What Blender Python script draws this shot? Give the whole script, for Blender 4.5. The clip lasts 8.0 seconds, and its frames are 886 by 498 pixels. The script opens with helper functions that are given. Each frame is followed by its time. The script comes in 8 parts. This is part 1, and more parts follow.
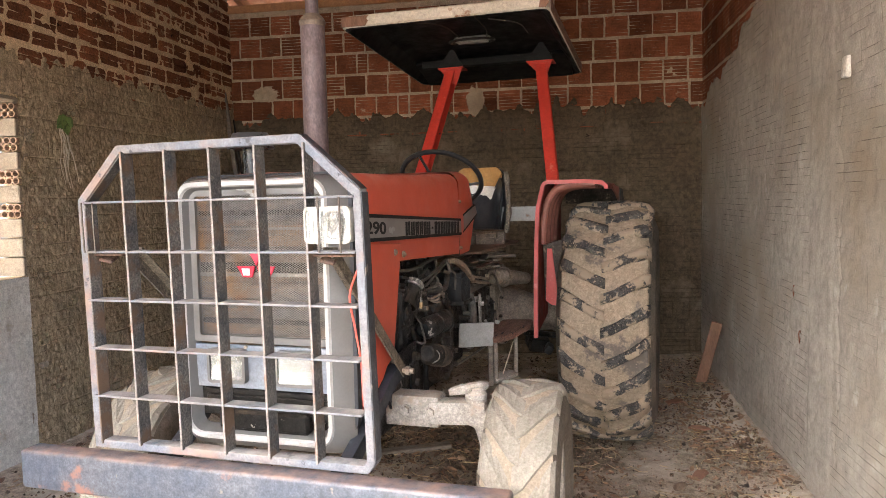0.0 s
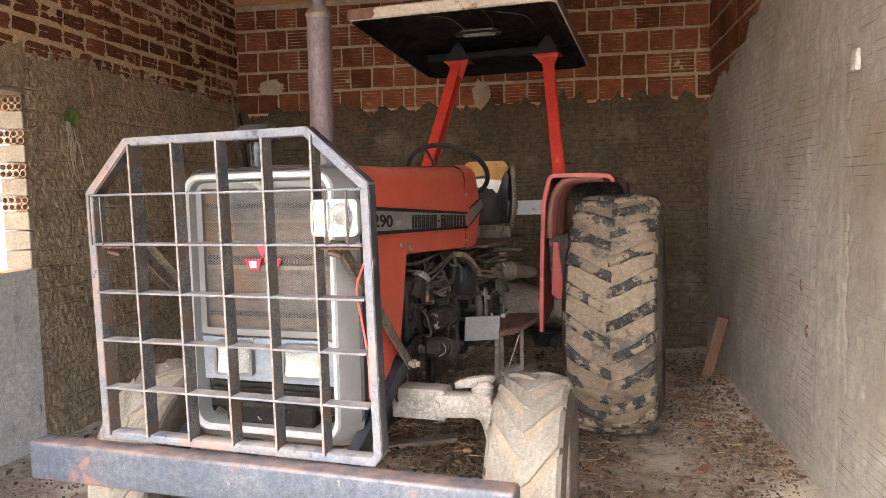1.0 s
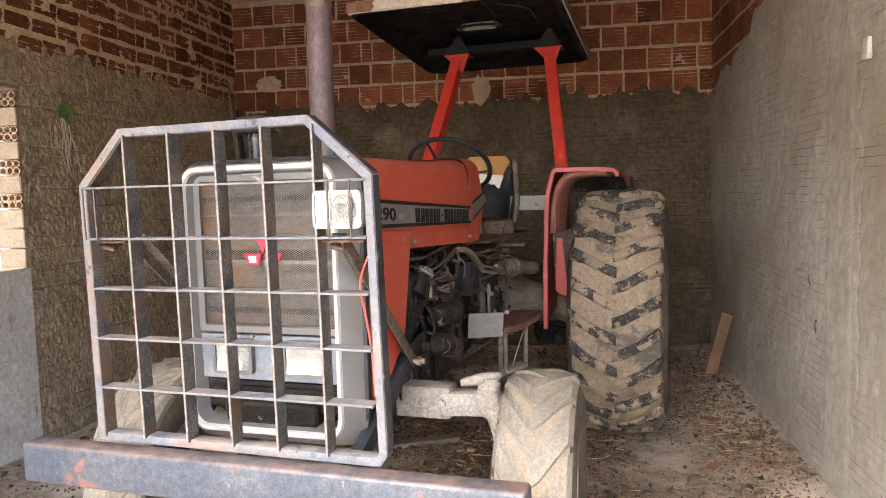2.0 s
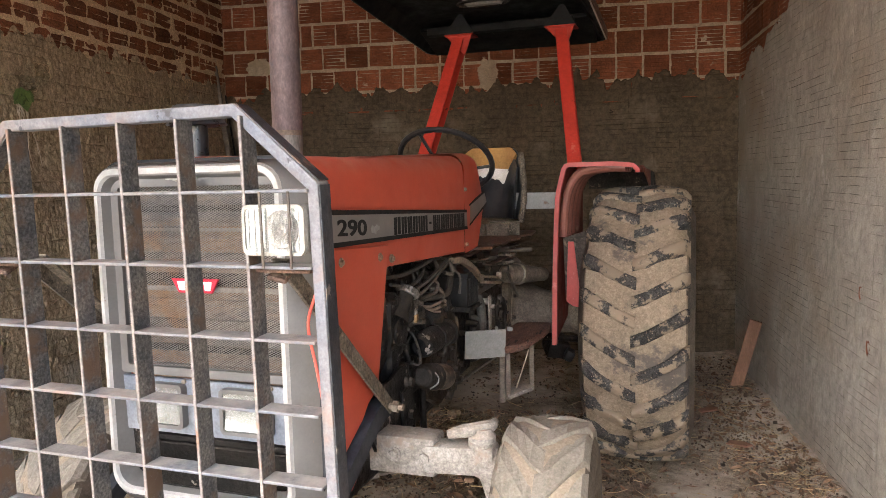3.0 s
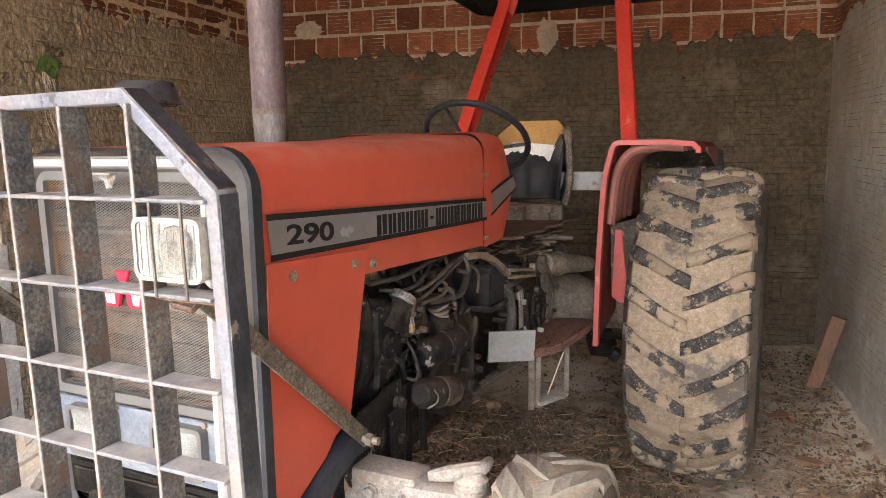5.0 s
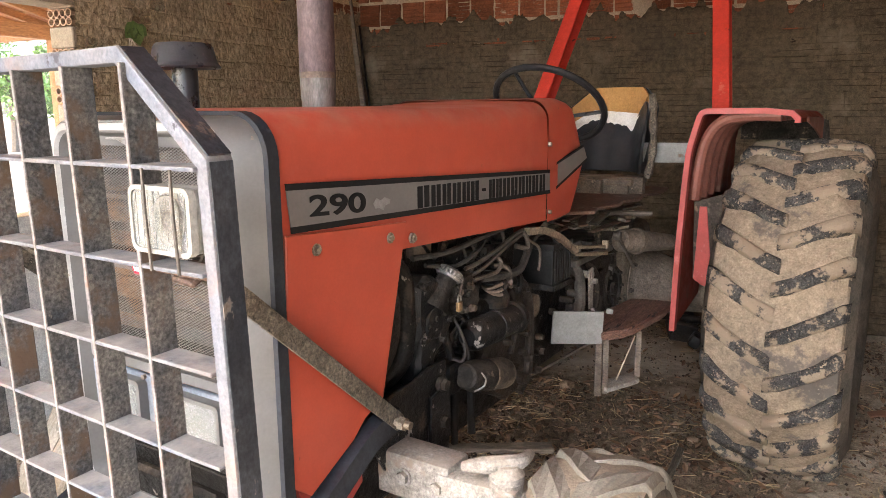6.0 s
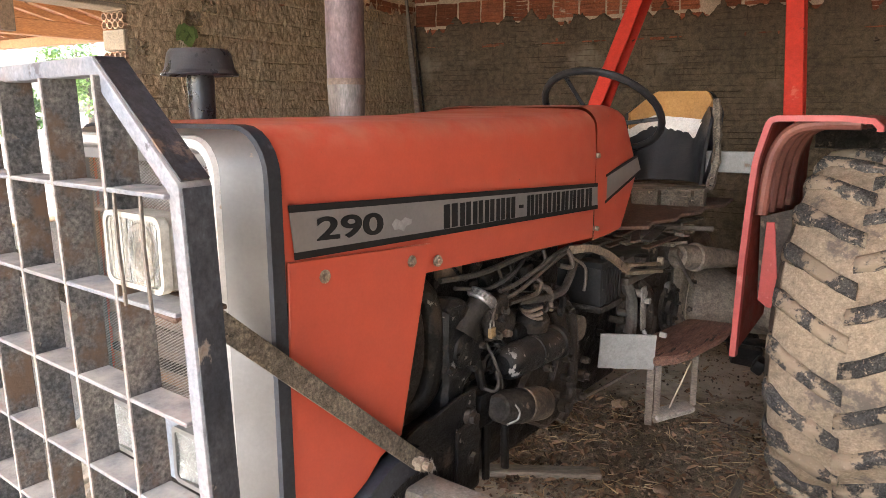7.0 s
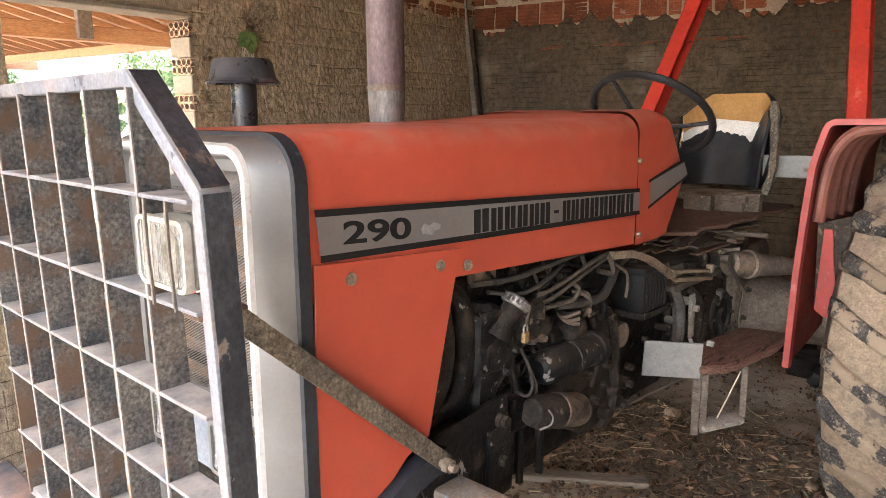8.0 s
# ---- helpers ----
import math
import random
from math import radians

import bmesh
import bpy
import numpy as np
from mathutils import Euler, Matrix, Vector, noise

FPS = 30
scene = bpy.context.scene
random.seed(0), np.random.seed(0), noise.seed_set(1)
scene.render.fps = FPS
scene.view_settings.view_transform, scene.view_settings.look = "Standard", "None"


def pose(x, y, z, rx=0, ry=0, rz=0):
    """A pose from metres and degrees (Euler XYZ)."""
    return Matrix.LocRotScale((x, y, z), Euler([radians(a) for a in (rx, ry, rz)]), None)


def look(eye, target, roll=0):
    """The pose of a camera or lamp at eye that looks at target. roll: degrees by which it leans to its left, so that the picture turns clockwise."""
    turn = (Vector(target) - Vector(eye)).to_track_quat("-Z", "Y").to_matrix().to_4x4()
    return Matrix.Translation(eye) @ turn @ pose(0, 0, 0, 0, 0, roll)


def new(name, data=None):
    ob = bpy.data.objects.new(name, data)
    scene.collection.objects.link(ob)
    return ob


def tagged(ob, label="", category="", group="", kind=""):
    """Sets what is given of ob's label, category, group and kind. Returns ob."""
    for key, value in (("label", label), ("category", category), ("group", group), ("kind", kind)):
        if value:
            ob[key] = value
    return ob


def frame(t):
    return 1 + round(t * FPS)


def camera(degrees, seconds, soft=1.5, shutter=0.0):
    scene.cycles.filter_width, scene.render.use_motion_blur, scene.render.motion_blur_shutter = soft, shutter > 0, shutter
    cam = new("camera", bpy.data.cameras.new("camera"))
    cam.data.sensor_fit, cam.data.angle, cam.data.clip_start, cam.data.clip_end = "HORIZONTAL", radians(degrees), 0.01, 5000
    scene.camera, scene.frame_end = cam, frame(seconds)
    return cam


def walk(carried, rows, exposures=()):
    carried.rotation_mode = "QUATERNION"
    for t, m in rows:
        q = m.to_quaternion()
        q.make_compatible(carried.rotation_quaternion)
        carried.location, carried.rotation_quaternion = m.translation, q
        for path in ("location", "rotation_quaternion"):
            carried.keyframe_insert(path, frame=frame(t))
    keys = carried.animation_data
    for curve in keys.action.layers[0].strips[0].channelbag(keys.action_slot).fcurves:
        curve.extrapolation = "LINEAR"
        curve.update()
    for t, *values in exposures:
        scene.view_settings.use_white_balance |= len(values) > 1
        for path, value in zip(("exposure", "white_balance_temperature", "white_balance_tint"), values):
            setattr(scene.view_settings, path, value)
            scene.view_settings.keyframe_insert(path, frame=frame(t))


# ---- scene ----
cam = camera(63.3, 8.0, soft=0.5)
PATH = [
    (0, (0.181, -0.49, 1.56), (-0.162, 1.475, 1.419), -1.3),
    (0.5, (0.176, -0.487, 1.556), (-0.178, 1.476, 1.403), -1.3),
    (1, (0.175, -0.489, 1.558), (-0.182, 1.473, 1.4), -1.2),
    (1.2, (0.174, -0.488, 1.557), (-0.186, 1.474, 1.404), -1.2),
    (2.3, (0.131, -0.336, 1.528), (-0.218, 1.628, 1.358), -1.6),
    (2.5, (0.133, -0.24, 1.543), (-0.22, 1.719, 1.352), -1.7),
    (3, (0.134, 0.075, 1.591), (-0.249, 2.027, 1.393), -1.3),
    (3.5, (0.132, 0.178, 1.633), (-0.272, 2.122, 1.392), -0.8),
    (4, (0.111, 0.284, 1.652), (-0.293, 2.226, 1.397), -1.0),
    (4.2, (0.115, 0.321, 1.659), (-0.296, 2.261, 1.396), -1.1),
    (5.3, (0.334, 0.533, 1.661), (-0.342, 2.387, 1.337), -0.5),
    (5.5, (0.349, 0.558, 1.662), (-0.376, 2.389, 1.315), -0.4),
    (6, (0.354, 0.651, 1.652), (-0.48, 2.429, 1.273), -0.4),
    (6.5, (0.349, 0.774, 1.665), (-0.567, 2.51, 1.279), -0.3),
    (7, (0.352, 0.825, 1.678), (-0.632, 2.524, 1.297), -0.2),
    (7.5, (0.398, 0.846, 1.691), (-0.67, 2.495, 1.317), -0.2),
    (8, (0.426, 0.849, 1.688), (-0.709, 2.452, 1.312), -0.4),
]
EXPOSURES = [(0.0, 3.56, 6250, 10), (2.5, 3.52, 6250, 10), (3.0, 3.46, 6250, 10), (3.5, 3.56, 6250, 10), (4.0, 3.62, 6250, 10), (5.5, 3.94, 6250, 10), (6.5, 3.81, 6250, 10), (7.0, 4.0, 6250, 10), (7.5, 4.02, 6250, 10), (8.0, 4.05, 6250, 10)]
walk(cam, [(t, look(eye, target, roll)) for t, eye, target, roll in PATH], EXPOSURES)


# ---- light: bright hazy sky, wide soft sun from the open front ----
SUN_EL, SUN_AZ = 45.0, 206.0
world = bpy.data.worlds.new("sky")
scene.world = world
world.use_nodes = True
wn, wl = world.node_tree.nodes, world.node_tree.links
sky = wn.new("ShaderNodeTexSky")
sky.sky_type, sky.sun_disc = "NISHITA", False
sky.sun_elevation, sky.sun_rotation = radians(SUN_EL), radians(SUN_AZ)
sky.air_density, sky.dust_density = 1.0, 4.0
wn["Background"].inputs[1].default_value = 0.15
wl.new(sky.outputs[0], wn["Background"].inputs[0])
sun = new("sun", bpy.data.lights.new("sun", "SUN"))
sun.data.energy, sun.data.angle, sun.data.color = 0.6, radians(20), (1.0, 0.95, 0.87)
sun.matrix_world = look((0, 0, 0), (-math.sin(radians(SUN_AZ)), -math.cos(radians(SUN_AZ)), -math.tan(radians(SUN_EL))))


# ---- material builder ----
def surf(name, c1, c2, scale=6.0, rough=(0.6, 0.85), metal=0.0, bump=0.15, bscale=70.0, spots=None, dust=None,
         stretch=(1, 1, 1), rand=0.0, fine=0.25, spots2=None, dashes=None, lines=None):
    """Two colours mixed by broad noise, a finer grain, optional patches (colour, scale, threshold, softness) and
    settled dust on faces that look up (colour, amount). rand: brightness change from object to object."""
    m = bpy.data.materials.new(name)
    m.use_nodes = True
    nt = m.node_tree
    N, L = nt.nodes, nt.links
    bsdf = N["Principled BSDF"]
    tc = N.new("ShaderNodeTexCoord")
    info = N.new("ShaderNodeObjectInfo")
    off = N.new("ShaderNodeVectorMath")
    off.operation = "SCALE"
    off.inputs[0].default_value = (31.7, 17.3, 23.9)
    L.new(info.outputs["Random"], off.inputs["Scale"])
    add = N.new("ShaderNodeVectorMath")
    L.new(tc.outputs["Object"], add.inputs[0])
    L.new(off.outputs[0], add.inputs[1])
    mp = N.new("ShaderNodeMapping")
    mp.inputs["Scale"].default_value = stretch
    L.new(add.outputs[0], mp.inputs[0])
    vec = mp.outputs[0]

    def noise_tex(s, detail=6.0, r=0.6):
        n = N.new("ShaderNodeTexNoise")
        n.inputs["Scale"].default_value, n.inputs["Detail"].default_value, n.inputs["Roughness"].default_value = s, detail, r
        L.new(vec, n.inputs["Vector"])
        return n.outputs["Fac"]

    def ramp(src, lo, hi, a=0.0, b=1.0):
        r = N.new("ShaderNodeMapRange")
        r.inputs["From Min"].default_value, r.inputs["From Max"].default_value = lo, hi
        r.inputs["To Min"].default_value, r.inputs["To Max"].default_value = a, b
        L.new(src, r.inputs["Value"])
        return r.outputs[0]

    def mix(fac, a, b, mode="MIX"):
        x = N.new("ShaderNodeMix")
        x.data_type, x.blend_type = "RGBA", mode
        for sock, v in ((x.inputs["Factor"], fac), (x.inputs[6], a), (x.inputs[7], b)):
            if isinstance(v, (int, float)):
                sock.default_value = v
            elif isinstance(v, tuple):
                sock.default_value = (*v, 1.0)
            else:
                L.new(v, sock)
        return x.outputs[2]

    col = mix(ramp(noise_tex(scale), 0.35, 0.65), c1, c2)
    grain = noise_tex(scale * 9, 5.0, 0.7)
    g = ramp(grain, 0.3, 0.7, 1.0 - fine, 1.0 + fine)
    col = mix(1.0, col, g, "MULTIPLY")
    grit = noise_tex(150.0 / max(stretch), 3.0, 0.6)
    col = mix(1.0, col, ramp(grit, 0.3, 0.7, 1.0 - 0.8 * fine, 1.0 + 0.8 * fine), "MULTIPLY")
    for sp in (spots, spots2):
        if sp:
            sc, ss, th, soft = sp
            f = ramp(noise_tex(ss, 8.0, 0.65), th, th + soft)
            col = mix(f, col, sc)
    dash = None
    if dashes:
        dc, ds, dst, th, soft = dashes
        mp2 = N.new("ShaderNodeMapping")
        mp2.inputs["Scale"].default_value = dst
        L.new(add.outputs[0], mp2.inputs[0])
        n2 = N.new("ShaderNodeTexNoise")
        n2.inputs["Scale"].default_value, n2.inputs["Detail"].default_value, n2.inputs["Roughness"].default_value = ds, 5.0, 0.6
        L.new(mp2.outputs[0], n2.inputs["Vector"])
        dash = ramp(n2.outputs["Fac"], th, th + soft)
        col = mix(dash, col, dc)
    groove = None
    if lines:
        # fine dashes along the grooves of the bricks and faint upright joints under the coat:
        # colour, groove spacing, start height, threshold, axis along the wall, smooth pillar or None
        lc, pitch, z0, th, along, pillar = lines
        sepo = N.new("ShaderNodeSeparateXYZ")
        L.new(tc.outputs["Object"], sepo.inputs[0])

        def calc(op, a, b=None, c=None):
            x = N.new("ShaderNodeMath")
            x.operation = op
            for i, v in enumerate((a, b, c)):
                if v is None:
                    continue
                if isinstance(v, (int, float)):
                    x.inputs[i].default_value = v
                else:
                    L.new(v, x.inputs[i])
            return x.outputs[0]

        def gate(scale3, detail=3.0):
            mpl = N.new("ShaderNodeMapping")
            mpl.inputs["Scale"].default_value = scale3
            L.new(tc.outputs["Object"], mpl.inputs[0])
            gn = N.new("ShaderNodeTexNoise")
            gn.inputs["Scale"].default_value, gn.inputs["Detail"].default_value, gn.inputs["Roughness"].default_value = 1.0, detail, 0.6
            L.new(mpl.outputs[0], gn.inputs["Vector"])
            return gn.outputs["Fac"]

        wob = gate((4.0, 4.0, 4.0))
        zz = calc("MULTIPLY_ADD", wob, 0.03 if pitch > 0.1 else 0.012, sepo.outputs[2])
        f = calc("FRACT", calc("DIVIDE", calc("SUBTRACT", zz, z0), pitch))
        g0 = calc("ABSOLUTE", calc("SUBTRACT", f, 0.5))
        thick = calc("MULTIPLY_ADD", gate((30.0, 30.0, 30.0)), 0.0040 / pitch, -0.0006 / pitch)
        thin = ramp(calc("SUBTRACT", g0, thick), -0.0007 / pitch, 0.0006 / pitch, 1.0, 0.0)
        groove = calc("MULTIPLY", thin, ramp(gate((4.5, 4.5, 0.6 / pitch), 5.0), th, th + 0.04))
        groove = calc("MULTIPLY", groove, ramp(gate((1.9, 1.9, 2.6), 3.0), 0.40, 0.58))
        row = calc("FLOOR", calc("DIVIDE", zz, 0.2075))
        uu = calc("MULTIPLY_ADD", gate((3.0, 3.0, 9.0)), 0.012, sepo.outputs["XYZ".index(along)])
        fv = calc("FRACT", calc("MULTIPLY_ADD", row, 0.5, calc("DIVIDE", uu, 0.2075)))
        joint = ramp(calc("ABSOLUTE", calc("SUBTRACT", fv, 0.5)), 0.003, 0.022, 0.5, 0.0)
        joint = calc("MULTIPLY", joint, ramp(gate((5.0, 5.0, 5.0)), 0.50, 0.58))
        groove = calc("MAXIMUM", groove, joint)
        if pillar:
            away = ramp(calc("ABSOLUTE", calc("SUBTRACT", sepo.outputs[1], pillar[0])), pillar[1], pillar[1] + 0.02)
            groove = calc("MULTIPLY", groove, away)
        col = mix(groove, col, lc)
    if dust:
        geo = N.new("ShaderNodeNewGeometry")
        sep = N.new("ShaderNodeSeparateXYZ")
        L.new(geo.outputs["Normal"], sep.inputs[0])
        up = ramp(sep.outputs[2], 0.1, 0.95, 0.0, dust[1])
        nm = ramp(noise_tex(14.0), 0.35, 0.65)
        mul = N.new("ShaderNodeMath")
        mul.operation = "MULTIPLY"
        L.new(up, mul.inputs[0])
        L.new(nm, mul.inputs[1])
        col = mix(mul.outputs[0], col, dust[0])
    if rand:
        col = mix(1.0, col, ramp(info.outputs["Random"], 0.0, 1.0, 1.0 - rand, 1.0 + rand), "MULTIPLY")
    L.new(col, bsdf.inputs["Base Color"])
    L.new(ramp(noise_tex(scale * 2.3), 0.3, 0.7, *rough), bsdf.inputs["Roughness"])
    bsdf.inputs["Metallic"].default_value = metal
    if bump:
        b = N.new("ShaderNodeBump")
        b.inputs["Strength"].default_value, b.inputs["Distance"].default_value = bump, 0.01
        height = noise_tex(bscale, 8.0, 0.65)
        if groove is not None:
            height = calc("MULTIPLY_ADD", groove, -0.6, height)
        L.new(height, b.inputs["Height"])
        L.new(b.outputs[0], bsdf.inputs["Normal"])
    return m


RED = surf("red_tractor_paint", (0.435, 0.070, 0.037), (0.375, 0.058, 0.031), 1.8, (0.30, 0.5), 0, 0.02, 120,
           spots=((0.14, 0.05, 0.03), 30, 0.70, 0.02), dust=((0.45, 0.30, 0.22), 0.35), fine=0.05, spots2=((0.44, 0.105, 0.066), 2.4, 0.58, 0.16))
RED_WORN = surf("worn_red_paint", (0.345, 0.044, 0.038), (0.285, 0.040, 0.033), 5.0, (0.4, 0.6), 0, 0.06, 120,
                spots=((0.42, 0.12, 0.10), 9, 0.63, 0.06), dust=((0.36, 0.20, 0.16), 0.25), fine=0.12)
RED_DARK = surf("dirty_red_paint", (0.20, 0.035, 0.022), (0.13, 0.03, 0.02), 7.0, (0.55, 0.8), 0, 0.12, 90,
                spots=((0.12, 0.08, 0.055), 8, 0.55, 0.12), fine=0.2)
NOSE = surf("silver_grey_paint", (0.140, 0.137, 0.132), (0.114, 0.111, 0.108), 3.0, (0.35, 0.5), 0.15, 0.02, 150,
            spots=((0.20, 0.16, 0.12), 18, 0.68, 0.05), fine=0.06)
NOSE_EDGE = surf("worn_white_rim_paint", (0.43, 0.425, 0.41), (0.355, 0.35, 0.335), 5.0, (0.35, 0.55), 0.1, 0.05, 120,
                 spots=((0.24, 0.16, 0.10), 14, 0.63, 0.04), fine=0.1)
BATTERY = surf("dusty_black_case", (0.008, 0.008, 0.0085), (0.016, 0.0155, 0.015), 9.0, (0.4, 0.65), 0, 0.2, 60,
               spots=((0.10, 0.088, 0.072), 14, 0.63, 0.08), dust=((0.16, 0.135, 0.11), 0.5), fine=0.35)
SEAL = surf("black_rubber_seal", (0.018, 0.020, 0.025), (0.03, 0.034, 0.042), 8.0, (0.45, 0.7), 0, 0.08, 90,
            spots=((0.11, 0.12, 0.14), 12, 0.62, 0.08), fine=0.2)
BLUE = surf("chipped_blue_steel", (0.104, 0.122, 0.155), (0.185, 0.168, 0.160), 3.0, (0.5, 0.75), 0.1, 0.14, 90,
            spots=((0.215, 0.150, 0.126), 2.6, 0.53, 0.09), dust=((0.34, 0.315, 0.29), 0.9), fine=0.26,
            spots2=((0.050, 0.050, 0.056), 20, 0.63, 0.05))
BAR = surf("rusty_flat_bar", (0.054, 0.057, 0.061), (0.140, 0.129, 0.114), 13.0, (0.4, 0.7), 0.2, 0.16, 70,
           spots=((0.112, 0.075, 0.051), 7.0, 0.495, 0.10), dust=((0.46, 0.40, 0.35), 0.9), fine=0.55,
           spots2=((0.17, 0.155, 0.135), 28, 0.635, 0.05), rand=0.2)
BAR_EDGE = surf("worn_bar_edge", (0.22, 0.19, 0.17), (0.155, 0.143, 0.138), 9.0, (0.5, 0.75), 0.1, 0.1, 90,
                spots=((0.20, 0.125, 0.09), 8, 0.56, 0.06), fine=0.35)
BEAM = surf("chipped_blue_beam_paint", (0.046, 0.057, 0.080), (0.080, 0.088, 0.105), 5.0, (0.4, 0.65), 0.1, 0.12, 90,
            spots=((0.20, 0.100, 0.076), 3.5, 0.60, 0.05), dust=((0.25, 0.17, 0.14), 0.9), fine=0.35,
            spots2=((0.16, 0.142, 0.128), 18, 0.64, 0.05))
OILY = surf("oily_angle_iron", (0.070, 0.058, 0.043), (0.17, 0.142, 0.108), 12.0, (0.5, 0.8), 0.15, 0.8, 40,
            dust=((0.46, 0.39, 0.31), 0.95), fine=0.6, spots=((0.016, 0.014, 0.012), 26, 0.60, 0.04), spots2=((0.32, 0.26, 0.19), 26, 0.64, 0.04))
BLACK = surf("black_engine_grime", (0.005, 0.005, 0.0055), (0.014, 0.0125, 0.011), 9.0, (0.28, 0.6), 0.1, 0.7, 30,
             spots=((0.24, 0.22, 0.19), 26, 0.66, 0.03), dust=((0.10, 0.08, 0.06), 0.35), fine=0.5, spots2=((0.045, 0.034, 0.025), 7, 0.57, 0.07))
FLAKED = surf("flaked_black_paint", (0.006, 0.0062, 0.007), (0.014, 0.0135, 0.013), 8.0, (0.25, 0.5), 0.1, 0.6, 35,
              spots=((0.30, 0.275, 0.25), 20, 0.605, 0.025), dust=((0.16, 0.13, 0.10), 0.4), fine=0.4, spots2=((0.06, 0.045, 0.034), 9, 0.60, 0.05))
HOUSING = surf("oily_brown_casting", (0.050, 0.040, 0.032), (0.024, 0.0195, 0.016), 8.0, (0.35, 0.65), 0.15, 0.7, 35,
               spots=((0.15, 0.115, 0.085), 12, 0.60, 0.06), dust=((0.20, 0.155, 0.115), 0.5), fine=0.45, spots2=((0.009, 0.008, 0.0075), 6, 0.58, 0.06))
BEIGE = surf("clay_dusted_casting", (0.195, 0.158, 0.120), (0.105, 0.083, 0.063), 6.0, (0.6, 0.85), 0.05, 0.6, 40,
             spots=((0.045, 0.035, 0.027), 5, 0.55, 0.07), fine=0.4, spots2=((0.28, 0.24, 0.19), 16, 0.64, 0.06))
STRAP = surf("clay_dusted_steel_strap", (0.26, 0.205, 0.145), (0.17, 0.132, 0.095), 12.0, (0.55, 0.8), 0.1, 0.4, 60,
             spots=((0.07, 0.05, 0.036), 12, 0.60, 0.06), fine=0.35)
GREASE = surf("greasy_cast_iron", (0.020, 0.018, 0.016), (0.045, 0.038, 0.032), 8.0, (0.45, 0.8), 0.15, 0.6, 40,
              spots=((0.18, 0.14, 0.105), 16, 0.61, 0.05), dust=((0.16, 0.13, 0.10), 0.4), fine=0.5, spots2=((0.012, 0.011, 0.010), 7, 0.58, 0.06))
CAST = surf("grey_cast_casing", (0.07, 0.067, 0.061), (0.135, 0.122, 0.107), 8.0, (0.55, 0.8), 0.1, 0.25, 45,
            spots=((0.075, 0.055, 0.042), 6, 0.55, 0.1), dust=((0.27, 0.22, 0.17), 0.6), fine=0.3)
AXLE = surf("dusty_white_axle_paint", (0.285, 0.265, 0.238), (0.195, 0.173, 0.147), 7.0, (0.6, 0.85), 0, 0.25, 50,
            spots=((0.22, 0.17, 0.13), 10, 0.58, 0.1), dust=((0.36, 0.30, 0.24), 0.7), fine=0.4)
PLATE = surf("scuffed_white_plate", (0.27, 0.27, 0.26), (0.215, 0.215, 0.205), 6.0, (0.45, 0.65), 0.1, 0.08, 80,
             spots=((0.15, 0.10, 0.07), 16, 0.64, 0.06), fine=0.15)
TAN = surf("clay_coloured_filter_paint", (0.17, 0.125, 0.09), (0.10, 0.072, 0.052), 9.0, (0.55, 0.8), 0.1, 0.15, 60, fine=0.25)
MUD = surf("dried_mud_on_tyre", (0.262, 0.208, 0.152), (0.205, 0.163, 0.121), 5.0, (0.85, 0.95), 0, 0.7, 30,
           spots=((0.105, 0.092, 0.080), 5, 0.575, 0.06), fine=0.28, spots2=((0.33, 0.275, 0.21), 22, 0.66, 0.05))
RUBBER = surf("muddy_tyre_lug", (0.026, 0.026, 0.027), (0.075, 0.070, 0.064), 16.0, (0.7, 0.92), 0, 0.9, 40,
              spots=((0.235, 0.187, 0.137), 11, 0.495, 0.05), fine=0.6, spots2=((0.28, 0.226, 0.168), 60, 0.60, 0.05), rand=0.25)
SIDEWALL = surf("dusty_tyre_sidewall", (0.065, 0.058, 0.05), (0.12, 0.10, 0.08), 6.0, (0.8, 0.95), 0, 0.25, 50, fine=0.25)
DUSTY_TYRE = surf("dust_caked_tyre", (0.255, 0.213, 0.16), (0.207, 0.172, 0.127), 6.0, (0.85, 0.95), 0, 0.35, 50,
                  spots=((0.25, 0.215, 0.175), 11, 0.62, 0.1), fine=0.2)
DUSTY_LUG = surf("dust_caked_lug", (0.225, 0.204, 0.168), (0.174, 0.157, 0.127), 8.0, (0.85, 0.95), 0, 0.35, 55,
                 spots=((0.24, 0.21, 0.175), 16, 0.64, 0.1), fine=0.2, rand=0.06)
WOOD = surf("grey_weathered_wood", (0.10, 0.083, 0.067), (0.17, 0.142, 0.113), 5.0, (0.7, 0.9), 0, 0.35, 60,
            stretch=(1, 7, 7), fine=0.35)
PLANK = surf("reddish_split_plank", (0.125, 0.062, 0.044), (0.19, 0.105, 0.075), 5.0, (0.65, 0.85), 0, 0.5, 60,
             stretch=(7, 1, 7), spots=((0.02, 0.013, 0.01), 6, 0.59, 0.03), fine=0.5, spots2=((0.30, 0.20, 0.15), 9, 0.66, 0.04))
BOARD = surf("brown_sawn_board", (0.21, 0.11, 0.07), (0.15, 0.08, 0.05), 4.0, (0.65, 0.85), 0, 0.3, 50,
             stretch=(6, 6, 1), fine=0.25)
TIMBER = surf("orange_roof_timber", (0.42, 0.22, 0.10), (0.33, 0.165, 0.075), 4.0, (0.6, 0.8), 0, 0.2, 40, stretch=(5, 1, 5), fine=0.25)
STACK = surf("heat_stained_exhaust_steel", (0.105, 0.076, 0.078), (0.15, 0.108, 0.105), 7.0, (0.5, 0.75), 0.3, 0.2, 110,
             spots=((0.085, 0.070, 0.085), 20, 0.58, 0.1), stretch=(1, 1, 0.5), fine=0.3)
